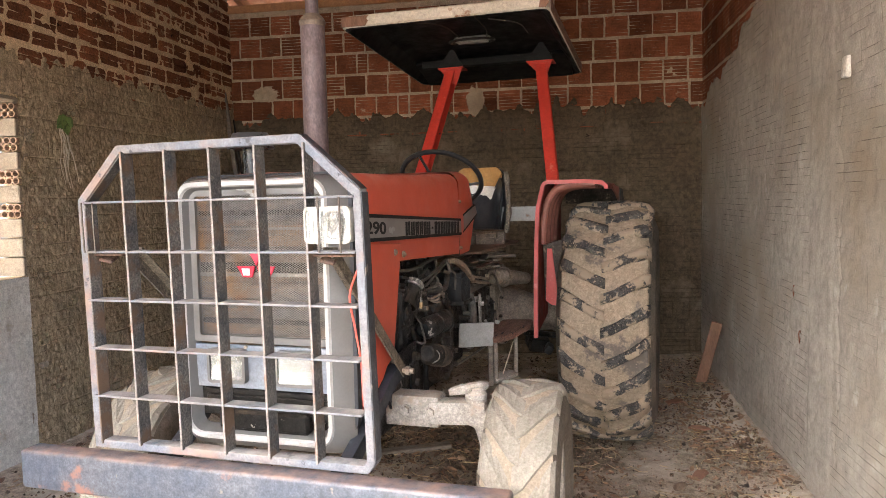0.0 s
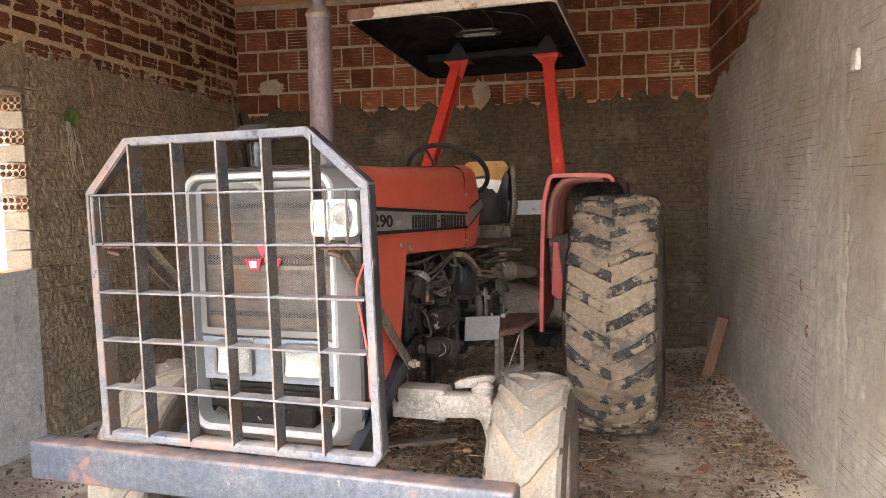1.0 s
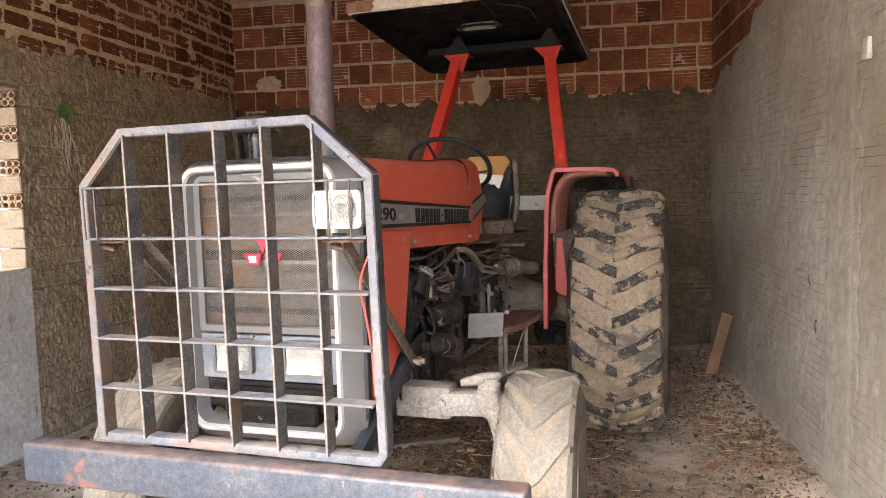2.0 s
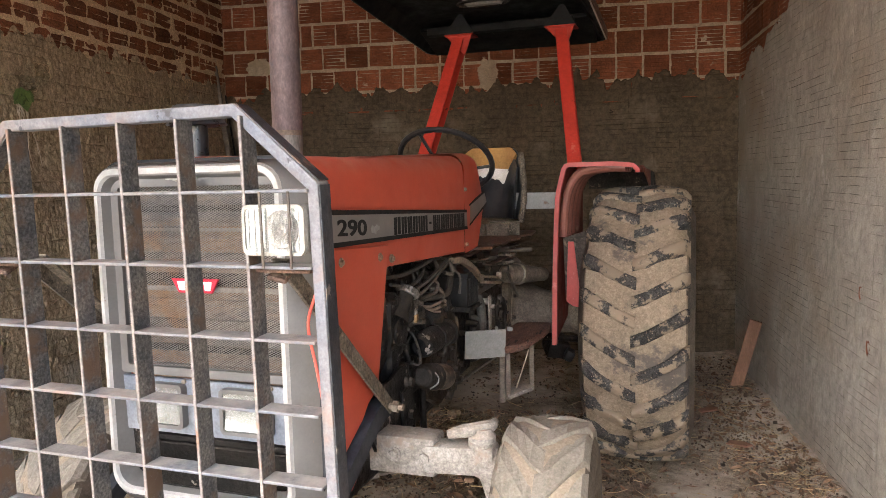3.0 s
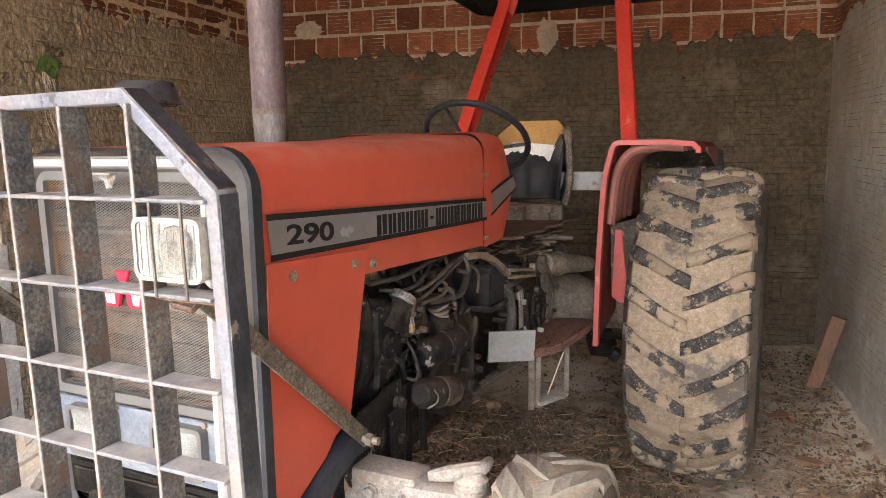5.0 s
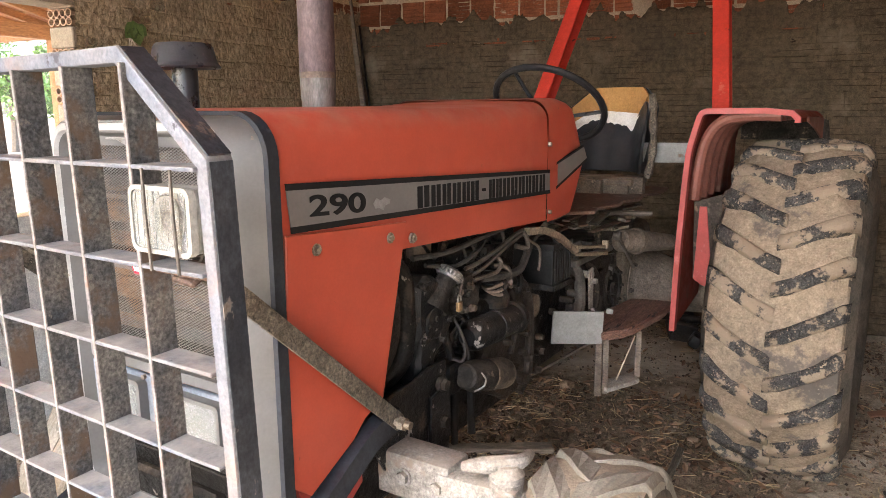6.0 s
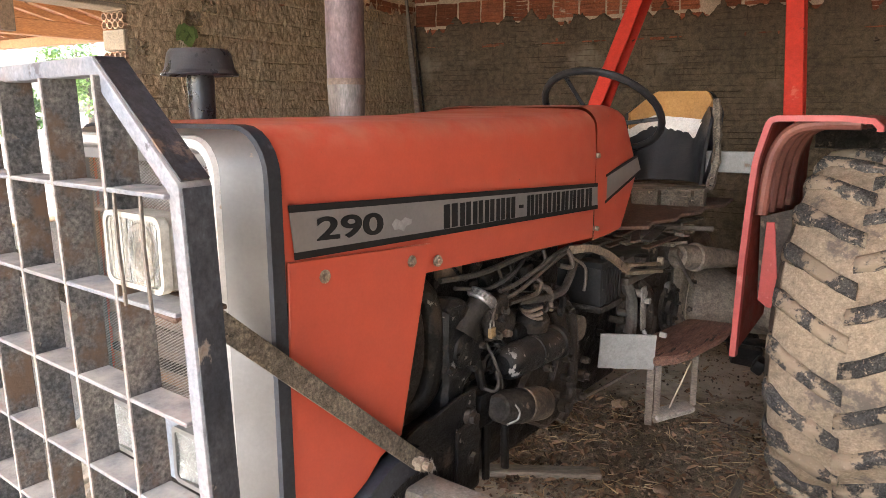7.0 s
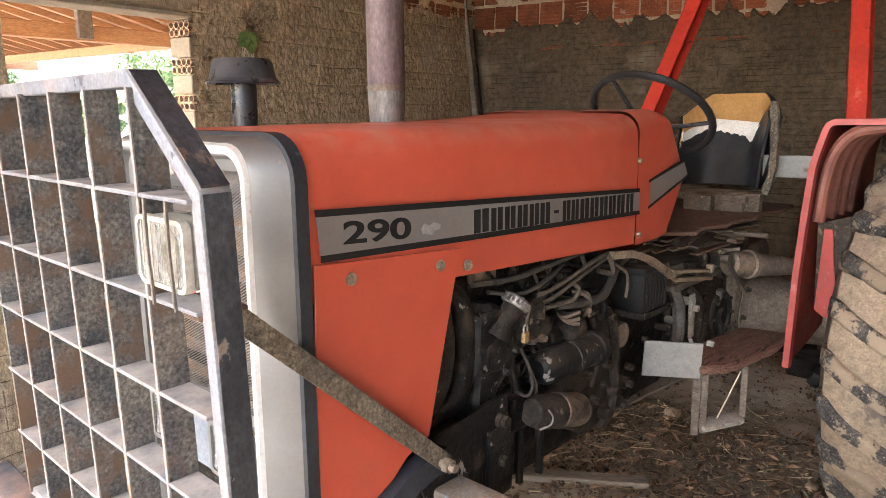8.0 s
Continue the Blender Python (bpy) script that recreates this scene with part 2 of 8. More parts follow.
STACK_LOW = surf("pale_heat_bleached_steel", (0.205, 0.193, 0.178), (0.15, 0.13, 0.115), 14.0, (0.5, 0.75), 0.3, 0.2, 90,
                 spots=((0.17, 0.10, 0.075), 9, 0.6, 0.1), stretch=(1, 1, 0.3), fine=0.3)
CAP = surf("black_plastic_cap", (0.010, 0.012, 0.016), (0.020, 0.023, 0.028), 8.0, (0.22, 0.4), 0, 0.1, 60,
           dust=((0.20, 0.185, 0.165), 0.35), fine=0.2, spots=((0.09, 0.085, 0.08), 14, 0.66, 0.06))
VINYL = surf("cracked_black_vinyl", (0.007, 0.008, 0.0105), (0.014, 0.016, 0.020), 5.0, (0.3, 0.5), 0, 0.12, 60,
             dust=((0.16, 0.145, 0.12), 0.3), fine=0.2)
FOAM = surf("yellowed_seat_foam", (0.36, 0.20, 0.065), (0.29, 0.155, 0.05), 7.0, (0.85, 0.95), 0, 0.3, 80, fine=0.15)
LINING = surf("white_torn_seat_lining", (0.62, 0.61, 0.58), (0.5, 0.49, 0.46), 12.0, (0.8, 0.9), 0, 0.2, 80, fine=0.15)
RIM_BLACK = surf("black_steering_plastic", (0.014, 0.014, 0.016), (0.028, 0.027, 0.027), 20.0, (0.3, 0.5), 0, 0.05, 90, fine=0.2)
CANOPY_IN = surf("black_stained_canopy_lining", (0.005, 0.0055, 0.006), (0.012, 0.013, 0.013), 5.0, (0.4, 0.75), 0, 0.15, 40,
                 spots=((0.05, 0.047, 0.04), 11, 0.68, 0.08), fine=0.35)
CANOPY_OUT = surf("weathered_cream_canopy_edge", (0.58, 0.53, 0.46), (0.47, 0.42, 0.35), 5.0, (0.6, 0.8), 0, 0.15, 60,
                  spots=((0.26, 0.13, 0.07), 4, 0.60, 0.05), fine=0.2)
DECAL = surf("grey_stripe_film", (0.165, 0.155, 0.145), (0.14, 0.13, 0.125), 4.0, (0.4, 0.55), 0.1, 0.02, 120,
             spots=((0.36, 0.33, 0.30), 5, 0.70, 0.03), fine=0.06)
INK = surf("black_stripe_ink", (0.010, 0.010, 0.010), (0.015, 0.014, 0.014), 10.0, (0.6, 0.75), 0, 0.0, 90,
           spots=((0.15, 0.14, 0.13), 30, 0.70, 0.04), fine=0.1)
BADGE = surf("crimson_enamel_badge", (0.62, 0.025, 0.06), (0.52, 0.02, 0.05), 9.0, (0.3, 0.4), 0, 0.0, 90, fine=0.06)
BADGE_W = surf("white_badge_enamel", (0.80, 0.78, 0.78), (0.72, 0.7, 0.7), 9.0, (0.3, 0.4), 0, 0.0, 90, fine=0.05)
SCREEN = surf("galvanised_grille_wire", (0.165, 0.160, 0.155), (0.25, 0.228, 0.20), 4.0, (0.45, 0.65), 0.2, 0.1, 120, fine=0.25,
              spots=((0.27, 0.165, 0.09), 2.2, 0.56, 0.06))
CORE = surf("rust_streaked_radiator_core", (0.23, 0.125, 0.06), (0.10, 0.098, 0.098), 4.0, (0.6, 0.8), 0.1, 0.3, 90,
            stretch=(0.6, 1, 2.2), spots=((0.07, 0.07, 0.075), 5, 0.53, 0.12), fine=0.4)
PANEL_BLUE = surf("blue_grey_lamp_panel", (0.13, 0.155, 0.195), (0.20, 0.215, 0.24), 5.0, (0.4, 0.6), 0.1, 0.08, 80,
                  spots=((0.26, 0.22, 0.18), 14, 0.62, 0.08), fine=0.2)
BOLT = surf("zinc_bolt", (0.32, 0.28, 0.22), (0.22, 0.18, 0.14), 40.0, (0.4, 0.6), 0.6, 0.1, 90, fine=0.3)
BRASS = surf("dull_brass", (0.40, 0.275, 0.13), (0.30, 0.20, 0.095), 30.0, (0.45, 0.6), 0.4, 0.1, 90, fine=0.25)
ALU = surf("bright_alloy_cap", (0.30, 0.285, 0.265), (0.19, 0.178, 0.16), 30.0, (0.35, 0.55), 0.6, 0.2, 90, fine=0.35)
CABLE = surf("dusty_black_hose", (0.035, 0.032, 0.030), (0.07, 0.062, 0.052), 20.0, (0.55, 0.8), 0, 0.1, 90, fine=0.3)
PIPE = surf("dusty_steel_pipe", (0.118, 0.098, 0.079), (0.068, 0.056, 0.046), 14.0, (0.5, 0.75), 0.3, 0.15, 90, fine=0.3)
WIRE_RED = surf("red_cable_sheath", (0.55, 0.10, 0.07), (0.45, 0.08, 0.06), 20.0, (0.5, 0.6), 0, 0.0, 90, fine=0.1)
BRICK = surf("red_hollow_brick_clay", (0.235, 0.084, 0.042), (0.155, 0.055, 0.029), 9.0, (0.8, 0.95), 0, 0.45, 60,
             spots=((0.33, 0.25, 0.185), 10, 0.64, 0.08), rand=0.35, fine=0.35)
MORTAR_SAND = surf("sandy_left_mortar", (0.62, 0.475, 0.295), (0.48, 0.36, 0.215), 9.0, (0.9, 1.0), 0, 1.0, 30, fine=0.35, spots=((0.60, 0.49, 0.34), 6, 0.60, 0.1))
BRICK_DARK = surf("dark_brown_red_brick", (0.215, 0.084, 0.040), (0.125, 0.050, 0.027), 8.0, (0.8, 0.95), 0, 0.8, 40,
                  spots=((0.32, 0.22, 0.13), 9, 0.60, 0.07), rand=0.4, fine=0.45, spots2=((0.03, 0.018, 0.013), 12, 0.64, 0.05))
MORTAR = surf("pale_mortar", (0.44, 0.355, 0.26), (0.31, 0.245, 0.175), 10.0, (0.9, 1.0), 0, 0.8, 35, fine=0.3)
RENDER = surf("rough_brown_cement_daub", (0.37, 0.292, 0.188), (0.275, 0.214, 0.142), 3.0, (0.9, 1.0), 0, 1.0, 30, stretch=(1.2, 1.2, 0.75),
              spots=((0.36, 0.31, 0.245), 2, 0.56, 0.15), fine=0.45, dashes=((0.04, 0.028, 0.018), 5.0, (2.2, 2.2, 6), 0.69, 0.03), lines=((0.06, 0.042, 0.028), 0.125, 0.02, 0.50, "Y", None))
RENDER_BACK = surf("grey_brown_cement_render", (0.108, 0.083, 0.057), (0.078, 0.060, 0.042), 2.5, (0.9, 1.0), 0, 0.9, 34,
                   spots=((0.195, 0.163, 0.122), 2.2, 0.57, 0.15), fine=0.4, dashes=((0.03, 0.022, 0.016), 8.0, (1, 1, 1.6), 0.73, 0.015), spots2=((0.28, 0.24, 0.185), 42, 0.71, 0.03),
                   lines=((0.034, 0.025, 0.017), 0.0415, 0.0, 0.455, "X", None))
RENDER_GREY = surf("grey_cement_render", (0.385, 0.356, 0.310), (0.300, 0.272, 0.232), 1.6, (0.9, 1.0), 0, 0.35, 55,
                   spots=((0.262, 0.216, 0.160), 0.9, 0.50, 0.18), fine=0.22, spots2=((0.46, 0.435, 0.395), 5, 0.62, 0.10),
                   dashes=((0.09, 0.068, 0.05), 13.0, (1, 1, 1), 0.735, 0.015), lines=((0.075, 0.058, 0.043), 0.0415, 0.0, 0.445, "Y", (3.25, 0.17)))
PALE = surf("pale_smooth_plaster", (0.62, 0.60, 0.545), (0.50, 0.475, 0.42), 3.0, (0.85, 0.95), 0, 0.8, 30, fine=0.25,
            spots=((0.36, 0.32, 0.26), 5, 0.58, 0.1), dashes=((0.24, 0.20, 0.155), 3.0, (3, 3, 1), 0.68, 0.02))
JAMB = surf("sandy_jamb_mortar", (0.30, 0.245, 0.178), (0.235, 0.188, 0.132), 8.0, (0.9, 1.0), 0, 0.7, 40, fine=0.2)
DIRT = surf("trodden_earth", (0.325, 0.278, 0.222), (0.225, 0.188, 0.147), 2.5, (0.9, 1.0), 0, 1.0, 24,
            spots=((0.49, 0.44, 0.375), 1.4, 0.49, 0.12), fine=0.5, spots2=((0.085, 0.065, 0.050), 6.5, 0.62, 0.10))
JAMB_CLAY = surf("jamb_brick_clay", (0.37, 0.25, 0.165), (0.30, 0.19, 0.125), 12.0, (0.85, 0.95), 0, 0.4, 60, fine=0.2)
LEAF_DRY = surf("dry_leaf", (0.27, 0.165, 0.095), (0.17, 0.10, 0.06), 6.0, (0.75, 0.9), 0, 0.2, 60, rand=0.45, fine=0.2)
STRAW = surf("dry_straw", (0.42, 0.32, 0.18), (0.32, 0.235, 0.13), 8.0, (0.75, 0.9), 0, 0.1, 60, rand=0.3, fine=0.2)
STONE = surf("crumbled_clay", (0.30, 0.21, 0.14), (0.22, 0.15, 0.10), 8.0, (0.9, 1.0), 0, 0.5, 40, rand=0.4, fine=0.3)
LEAF = surf("green_leaf", (0.10, 0.165, 0.045), (0.15, 0.22, 0.065), 8.0, (0.45, 0.6), 0, 0.1, 60, rand=0.3, fine=0.2)
ROOT = surf("dry_root_fibre", (0.55, 0.48, 0.37), (0.30, 0.245, 0.175), 12.0, (0.8, 0.9), 0, 0.1, 60, fine=0.2)
BARK = surf("grey_bark", (0.14, 0.11, 0.085), (0.10, 0.08, 0.06), 8.0, (0.85, 0.95), 0, 0.5, 40, fine=0.3)
TILE = surf("clay_roof_tile", (0.42, 0.20, 0.10), (0.33, 0.15, 0.075), 6.0, (0.8, 0.95), 0, 0.3, 40, fine=0.25, rand=0.2)
TERRA = surf("terracotta_shard", (0.24, 0.125, 0.08), (0.18, 0.092, 0.06), 9.0, (0.8, 0.95), 0, 0.3, 50, fine=0.2)


RIB_RED = surf("dusty_red_rib", (0.20, 0.070, 0.048), (0.14, 0.048, 0.034), 7.0, (0.55, 0.75), 0, 0.06, 60, spots=((0.22, 0.125, 0.088), 6, 0.6, 0.1), fine=0.14)
SEAT_RUST = surf("dark_flaking_rust", (0.135, 0.078, 0.052), (0.085, 0.05, 0.036), 8.0, (0.75, 0.9), 0.05, 0.5, 50, spots=((0.22, 0.16, 0.12), 9, 0.6, 0.06), fine=0.45)
POST_RED = surf("scratched_post_red", (0.42, 0.030, 0.016), (0.34, 0.026, 0.015), 5.0, (0.5, 0.7), 0, 0.1, 90,
                spots=((0.06, 0.02, 0.015), 14, 0.64, 0.03), fine=0.15, spots2=((0.46, 0.10, 0.07), 8, 0.66, 0.05))
SIDE_DARK = surf("scratched_black_blue_steel", (0.020, 0.022, 0.028), (0.060, 0.063, 0.071), 5.0, (0.35, 0.6), 0.2, 0.12, 80, stretch=(1, 1, 0.75),
                  spots=((0.24, 0.21, 0.185), 14, 0.63, 0.05), fine=0.4, spots2=((0.12, 0.078, 0.055), 7, 0.60, 0.06))
for m, s in ((BLACK, 0.16), (FLAKED, 0.25), (HOUSING, 0.2), (GREASE, 0.2), (CANOPY_IN, 0.2), (SEAL, 0.3), (CAP, 0.5), (BATTERY, 0.3), (INK, 0.15), (RUBBER, 0.15), (MUD, 0.1), (CABLE, 0.25), (DIRT, 0.1), (RIM_BLACK, 0.2), (SIDE_DARK, 0.35), (BRICK, 0.15),
             (BRICK_DARK, 0.15), (RENDER, 0.1), (RENDER_BACK, 0.1), (POST_RED, 0.3), (RED_DARK, 0.25), (BAR, 0.3), (VINYL, 0.28), (SIDEWALL, 0.1)):
    m.node_tree.nodes["Principled BSDF"].inputs["Specular IOR Level"].default_value = s


def glass(name, rough, tint):
    m = bpy.data.materials.new(name)
    m.use_nodes = True
    b = m.node_tree.nodes["Principled BSDF"]
    b.inputs["Base Color"].default_value = (*tint, 1)
    b.inputs["Roughness"].default_value = rough
    b.inputs["Transmission Weight"].default_value = 1.0
    b.inputs["IOR"].default_value = 1.45
    return m


GLASS = glass("ribbed_lamp_glass", 0.12, (0.93, 0.95, 0.95))
REFLECTOR = surf("lamp_reflector", (0.60, 0.61, 0.60), (0.42, 0.42, 0.40), 20.0, (0.12, 0.3), 0.5, 0.3, 40, fine=0.25)
LAMP_BODY = surf("yellowed_lamp_housing", (0.34, 0.325, 0.285), (0.25, 0.235, 0.20), 9.0, (0.35, 0.55), 0.0, 0.12, 60, fine=0.2, spots=((0.16, 0.12, 0.085), 14, 0.64, 0.06))


# ---- mesh helpers ----
def finish(ob, smooth=True, angle=35):
    me = ob.data
    if smooth:
        for p in me.polygons:
            p.use_smooth = True
        me.set_sharp_from_angle(angle=radians(angle))
    return ob


def part(name, bm, material, parent=None, label="", smooth=True):
    me = bpy.data.meshes.new(name)
    bm.normal_update()
    bm.to_mesh(me)
    bm.free()
    me.materials.append(material)
    ob = new(name, me)
    ob.parent = parent
    finish(ob, smooth)
    if label:
        tagged(ob, label)
    return ob


def sheet(name, verts, faces, material, parent=None, label="", smooth=True):
    me = bpy.data.meshes.new(name)
    me.from_pydata([tuple(v) for v in verts], [], [tuple(f) for f in faces])
    me.materials.append(material)
    ob = new(name, me)
    ob.parent = parent
    finish(ob, smooth)
    if label:
        tagged(ob, label)
    return ob


def box(bm, c, s, rot=(0, 0, 0), bevel=0.0, seg=1):
    m = pose(*c, *rot) @ Matrix.Diagonal((*s, 1))
    r = bmesh.ops.create_cube(bm, size=1.0, matrix=m)
    if bevel:
        es = list({e for v in r["verts"] for e in v.link_edges})
        bmesh.ops.bevel(bm, geom=es, offset=bevel, segments=seg, affect="EDGES", profile=0.5)
    return r


def cyl(bm, a, b, r1, r2=None, seg=16, caps=True):
    a, b = Vector(a), Vector(b)
    d = b - a
    m = Matrix.Translation((a + b) / 2) @ d.to_track_quat("Z", "Y").to_matrix().to_4x4()
    return bmesh.ops.create_cone(bm, cap_ends=caps, segments=seg, radius1=r1, radius2=r1 if r2 is None else r2, depth=d.length, matrix=m)


def lathe(bm, origin, axis, profile, seg=32, close=False):
    """Turn (distance along the axis, radius) pairs round an axis."""
    q = Vector(axis).to_track_quat("Z", "Y").to_matrix().to_4x4()
    m = Matrix.Translation(origin) @ q
    rings = []
    for h, r in profile:
        if r < 1e-6:
            rings.append([bm.verts.new(m @ Vector((0, 0, h)))])
        else:
            rings.append([bm.verts.new(m @ Vector((r * math.cos(2 * math.pi * i / seg), r * math.sin(2 * math.pi * i / seg), h))) for i in range(seg)])
    for p, q2 in zip(rings, rings[1:]):
        for i in range(seg):
            j = (i + 1) % seg
            if len(p) == 1 and len(q2) == 1:
                continue
            if len(p) == 1:
                bm.faces.new((p[0], q2[i], q2[j]))
            elif len(q2) == 1:
                bm.faces.new((p[i], p[j], q2[0]))
            else:
                bm.faces.new((p[i], p[j], q2[j], q2[i]))
    bmesh.ops.recalc_face_normals(bm, faces=bm.faces)


def tube(bm, pts, r, seg=8, cyclic=False):
    """A round bar or hose along points."""
    pts = [Vector(p) for p in pts]
    n = len(pts)
    rings, up = [], Vector((0.13, 0.27, 0.95))
    for i, p in enumerate(pts):
        if cyclic:
            t = pts[(i + 1) % n] - pts[i - 1]
        else:
            t = pts[min(i + 1, n - 1)] - pts[max(i - 1, 0)]
        t.normalize()
        x = t.cross(up)
        if x.length < 0.1:
            x = t.cross(Vector((1, 0, 0)))
        x.normalize()
        y = t.cross(x).normalized()
        up = -y if y.dot(up) < 0 else y
        x = t.cross(up).normalized()
        rr = r[i] if isinstance(r, (list, tuple)) else r
        rings.append([bm.verts.new(p + rr * (x * math.cos(2 * math.pi * k / seg) + up * math.sin(2 * math.pi * k / seg))) for k in range(seg)])
    for i in range(n if cyclic else n - 1):
        a, b = rings[i], rings[(i + 1) % n]
        for k in range(seg):
            bm.faces.new((a[k], a[(k + 1) % seg], b[(k + 1) % seg], b[k]))
    if not cyclic:
        bm.faces.new(rings[0][::-1])
        bm.faces.new(rings[-1])
    bmesh.ops.recalc_face_normals(bm, faces=bm.faces)


def arc(pts, steps=6):
    """Smooth curve through points (Catmull-Rom)."""
    P = [Vector(p) for p in pts]
    P = [2 * P[0] - P[1]] + P + [2 * P[-1] - P[-2]]
    out = []
    for i in range(1, len(P) - 2):
        for k in range(steps):
            t = k / steps
            a, b, c, d = P[i - 1], P[i], P[i + 1], P[i + 2]
            out.append(0.5 * ((2 * b) + (c - a) * t + (2 * a - 5 * b + 4 * c - d) * t * t + (3 * b - a - 3 * c + d) * t ** 3))
    return out + [P[-2]]


def plate(bm, outline, thick, axis="x", at=0.0, bevel=0.0):
    """A flat plate: outline in the two other axes, extruded by thick along axis from at."""
    def put(u, v, w):
        return {"x": (w, u, v), "y": (u, w, v), "z": (u, v, w)}[axis]
    a = [bm.verts.new(put(u, v, at)) for u, v in outline]
    b = [bm.verts.new(put(u, v, at + thick)) for u, v in outline]
    n = len(a)
    fs = [bm.faces.new(a), bm.faces.new(b[::-1])]
    for i in range(n):
        j = (i + 1) % n
        fs.append(bm.faces.new((a[i], b[i], b[j], a[j])))
    bmesh.ops.recalc_face_normals(bm, faces=fs)
    if bevel:
        es = [e for e in fs[0].edges] + [e for e in fs[1].edges]
        bmesh.ops.bevel(bm, geom=es, offset=bevel, segments=1, affect="EDGES", profile=0.5)


def rounded(w0, w1, h0, h1, r, n=6):
    """Rounded rectangle outline."""
    out = []
    for cx, cy, a0 in ((w1 - r, h1 - r, 0), (w0 + r, h1 - r, 90), (w0 + r, h0 + r, 180), (w1 - r, h0 + r, 270)):
        for k in range(n + 1):
            a = radians(a0 + 90 * k / n)
            out.append((cx + r * math.cos(a), cy + r * math.sin(a)))
    return out


def ring_frame(bm, outer, inner, y0, y1):
    """A frame between two outlines with as many points, from depth y0 to y1 (axis y)."""
    n = len(outer)
    A = [[bm.verts.new((u, y, v)) for u, v in o] for o, y in ((outer, y0), (outer, y1), (inner, y1), (inner, y0))]
    fs = []
    for a, b in zip(A, A[1:] + A[:1]):
        for i in range(n):
            j = (i + 1) % n
            fs.append(bm.faces.new((a[i], a[j], b[j], b[i])))
    bmesh.ops.recalc_face_normals(bm, faces=fs)


def nbm():
    return bmesh.new()


def vnoise(x, y, seed=0):
    """Smooth value noise on arrays, 0..1."""
    xi, yi = np.floor(x).astype(np.int64), np.floor(y).astype(np.int64)
    fx, fy = x - xi, y - yi
    fx, fy = fx * fx * (3 - 2 * fx), fy * fy * (3 - 2 * fy)

    def h(a, b):
        v = (a * 374761393 + b * 668265263 + seed * 982451653) & 0x7FFFFFFF
        v = ((v ^ (v >> 13)) * 1274126177) & 0x7FFFFFFF
        return ((v ^ (v >> 16)) & 0xFFFFFF) / float(0xFFFFFF)
    return (h(xi, yi) * (1 - fx) + h(xi + 1, yi) * fx) * (1 - fy) + (h(xi, yi + 1) * (1 - fx) + h(xi + 1, yi + 1) * fx) * fy


def fbm(x, y, seed=0, octaves=4):
    s, a, t = 0, 1.0, 0
    for o in range(octaves):
        s = s + a * vnoise(x * 2 ** o, y * 2 ** o, seed + o)
        t += a
        a *= 0.5
    return s / t


# ---- the shed: back wall y = 6.4, right wall x = 1.39, left wall x = -3.15 ----
# YF: unseen front end of walls and roof, placed to limit the sky light
X0, X1, YB, YF, ZT = -3.15, 1.39, 6.4, -1.1, 3.45
WIN_Y0, WIN_Y1, WIN_Z0, WIN_Z1 = 2.46, 3.46, 1.13, 2.24


def wall_box(name, lo, hi, label):
    bm = nbm()
    box(bm, [(a + b) / 2 for a, b in zip(lo, hi)], [b - a for a, b in zip(lo, hi)])
    return tagged(part(name, bm, MORTAR, None, "", False), label, "wall", kind="structure")


BEHIND = 0.018
wall_back = wall_box("wall_back", (X0 - 0.2, YB + BEHIND, -0.3), (X1 + 0.2, YB + 0.2, ZT), "hollow brick back wall half covered with cement render")
wall_right = wall_box("wall_right", (X1 + BEHIND, YF, -0.3), (X1 + 0.2, YB + BEHIND, 4.6), "grey cement rendered side wall with bare brick top")
bm = nbm()
xl0, xl1 = X0 - 0.19, X0 - BEHIND
for lo, hi in (((WIN_Y1 + 0.09, 2.36), (YB + BEHIND, 4.6)), ((WIN_Y1 - 0.002, WIN_Z1), (WIN_Y1 + 0.091, 4.6)), ((YF, -0.3), (WIN_Y0, 4.6)), ((WIN_Y0, -0.3), (WIN_Y1, WIN_Z0)), ((WIN_Y0, WIN_Z1), (WIN_Y1, 4.6))):
    box(bm, ((xl0 + xl1) / 2, (lo[0] + hi[0]) / 2, (lo[1] + hi[1]) / 2), (xl1 - xl0, hi[0] - lo[0], hi[1] - lo[1]))
box(bm, (X0 - 0.15, (WIN_Y1 + 0.09 + YB) / 2, 1.03), (0.08, YB - WIN_Y1 - 0.09, 2.67))
wall_left = tagged(part("wall_left", bm, MORTAR_SAND, None, "", False), "rough daubed brick side wall with a window opening", "wall", kind="structure")


def top_back(u):
    n = fbm(u * 5.2, u * 0 + 3.1, 11, 3) - 0.5
    w = u / 0.19 + 0.35 * np.sin(u * 2.3)
    tooth = np.clip(1 - np.abs(w % 1.0 - 0.5) / 0.46, 0, 1) * vnoise(np.floor(w) * 3.7, u * 0, 15)
    return 2.365 + 0.12 * n + 0.13 * tooth + 0.06 * (vnoise(u * 29, u * 0, 12) - 0.5)


def top_left(u):
    return 2.505 + 0.16 * (fbm(u * 4.0, u * 0 + 8.7, 21, 3) - 0.5) + 0.10 * (vnoise(u * 19, u * 0, 22) - 0.5)


def top_right(u):
    return np.minimum(2.36 + 0.20 * (YB - u) + 0.22 * (fbm(u * 5.0, u * 0 + 1.7, 31, 3) - 0.5) + 0.06 * (vnoise(u * 25, u * 0, 32) - 0.5), 4.6)


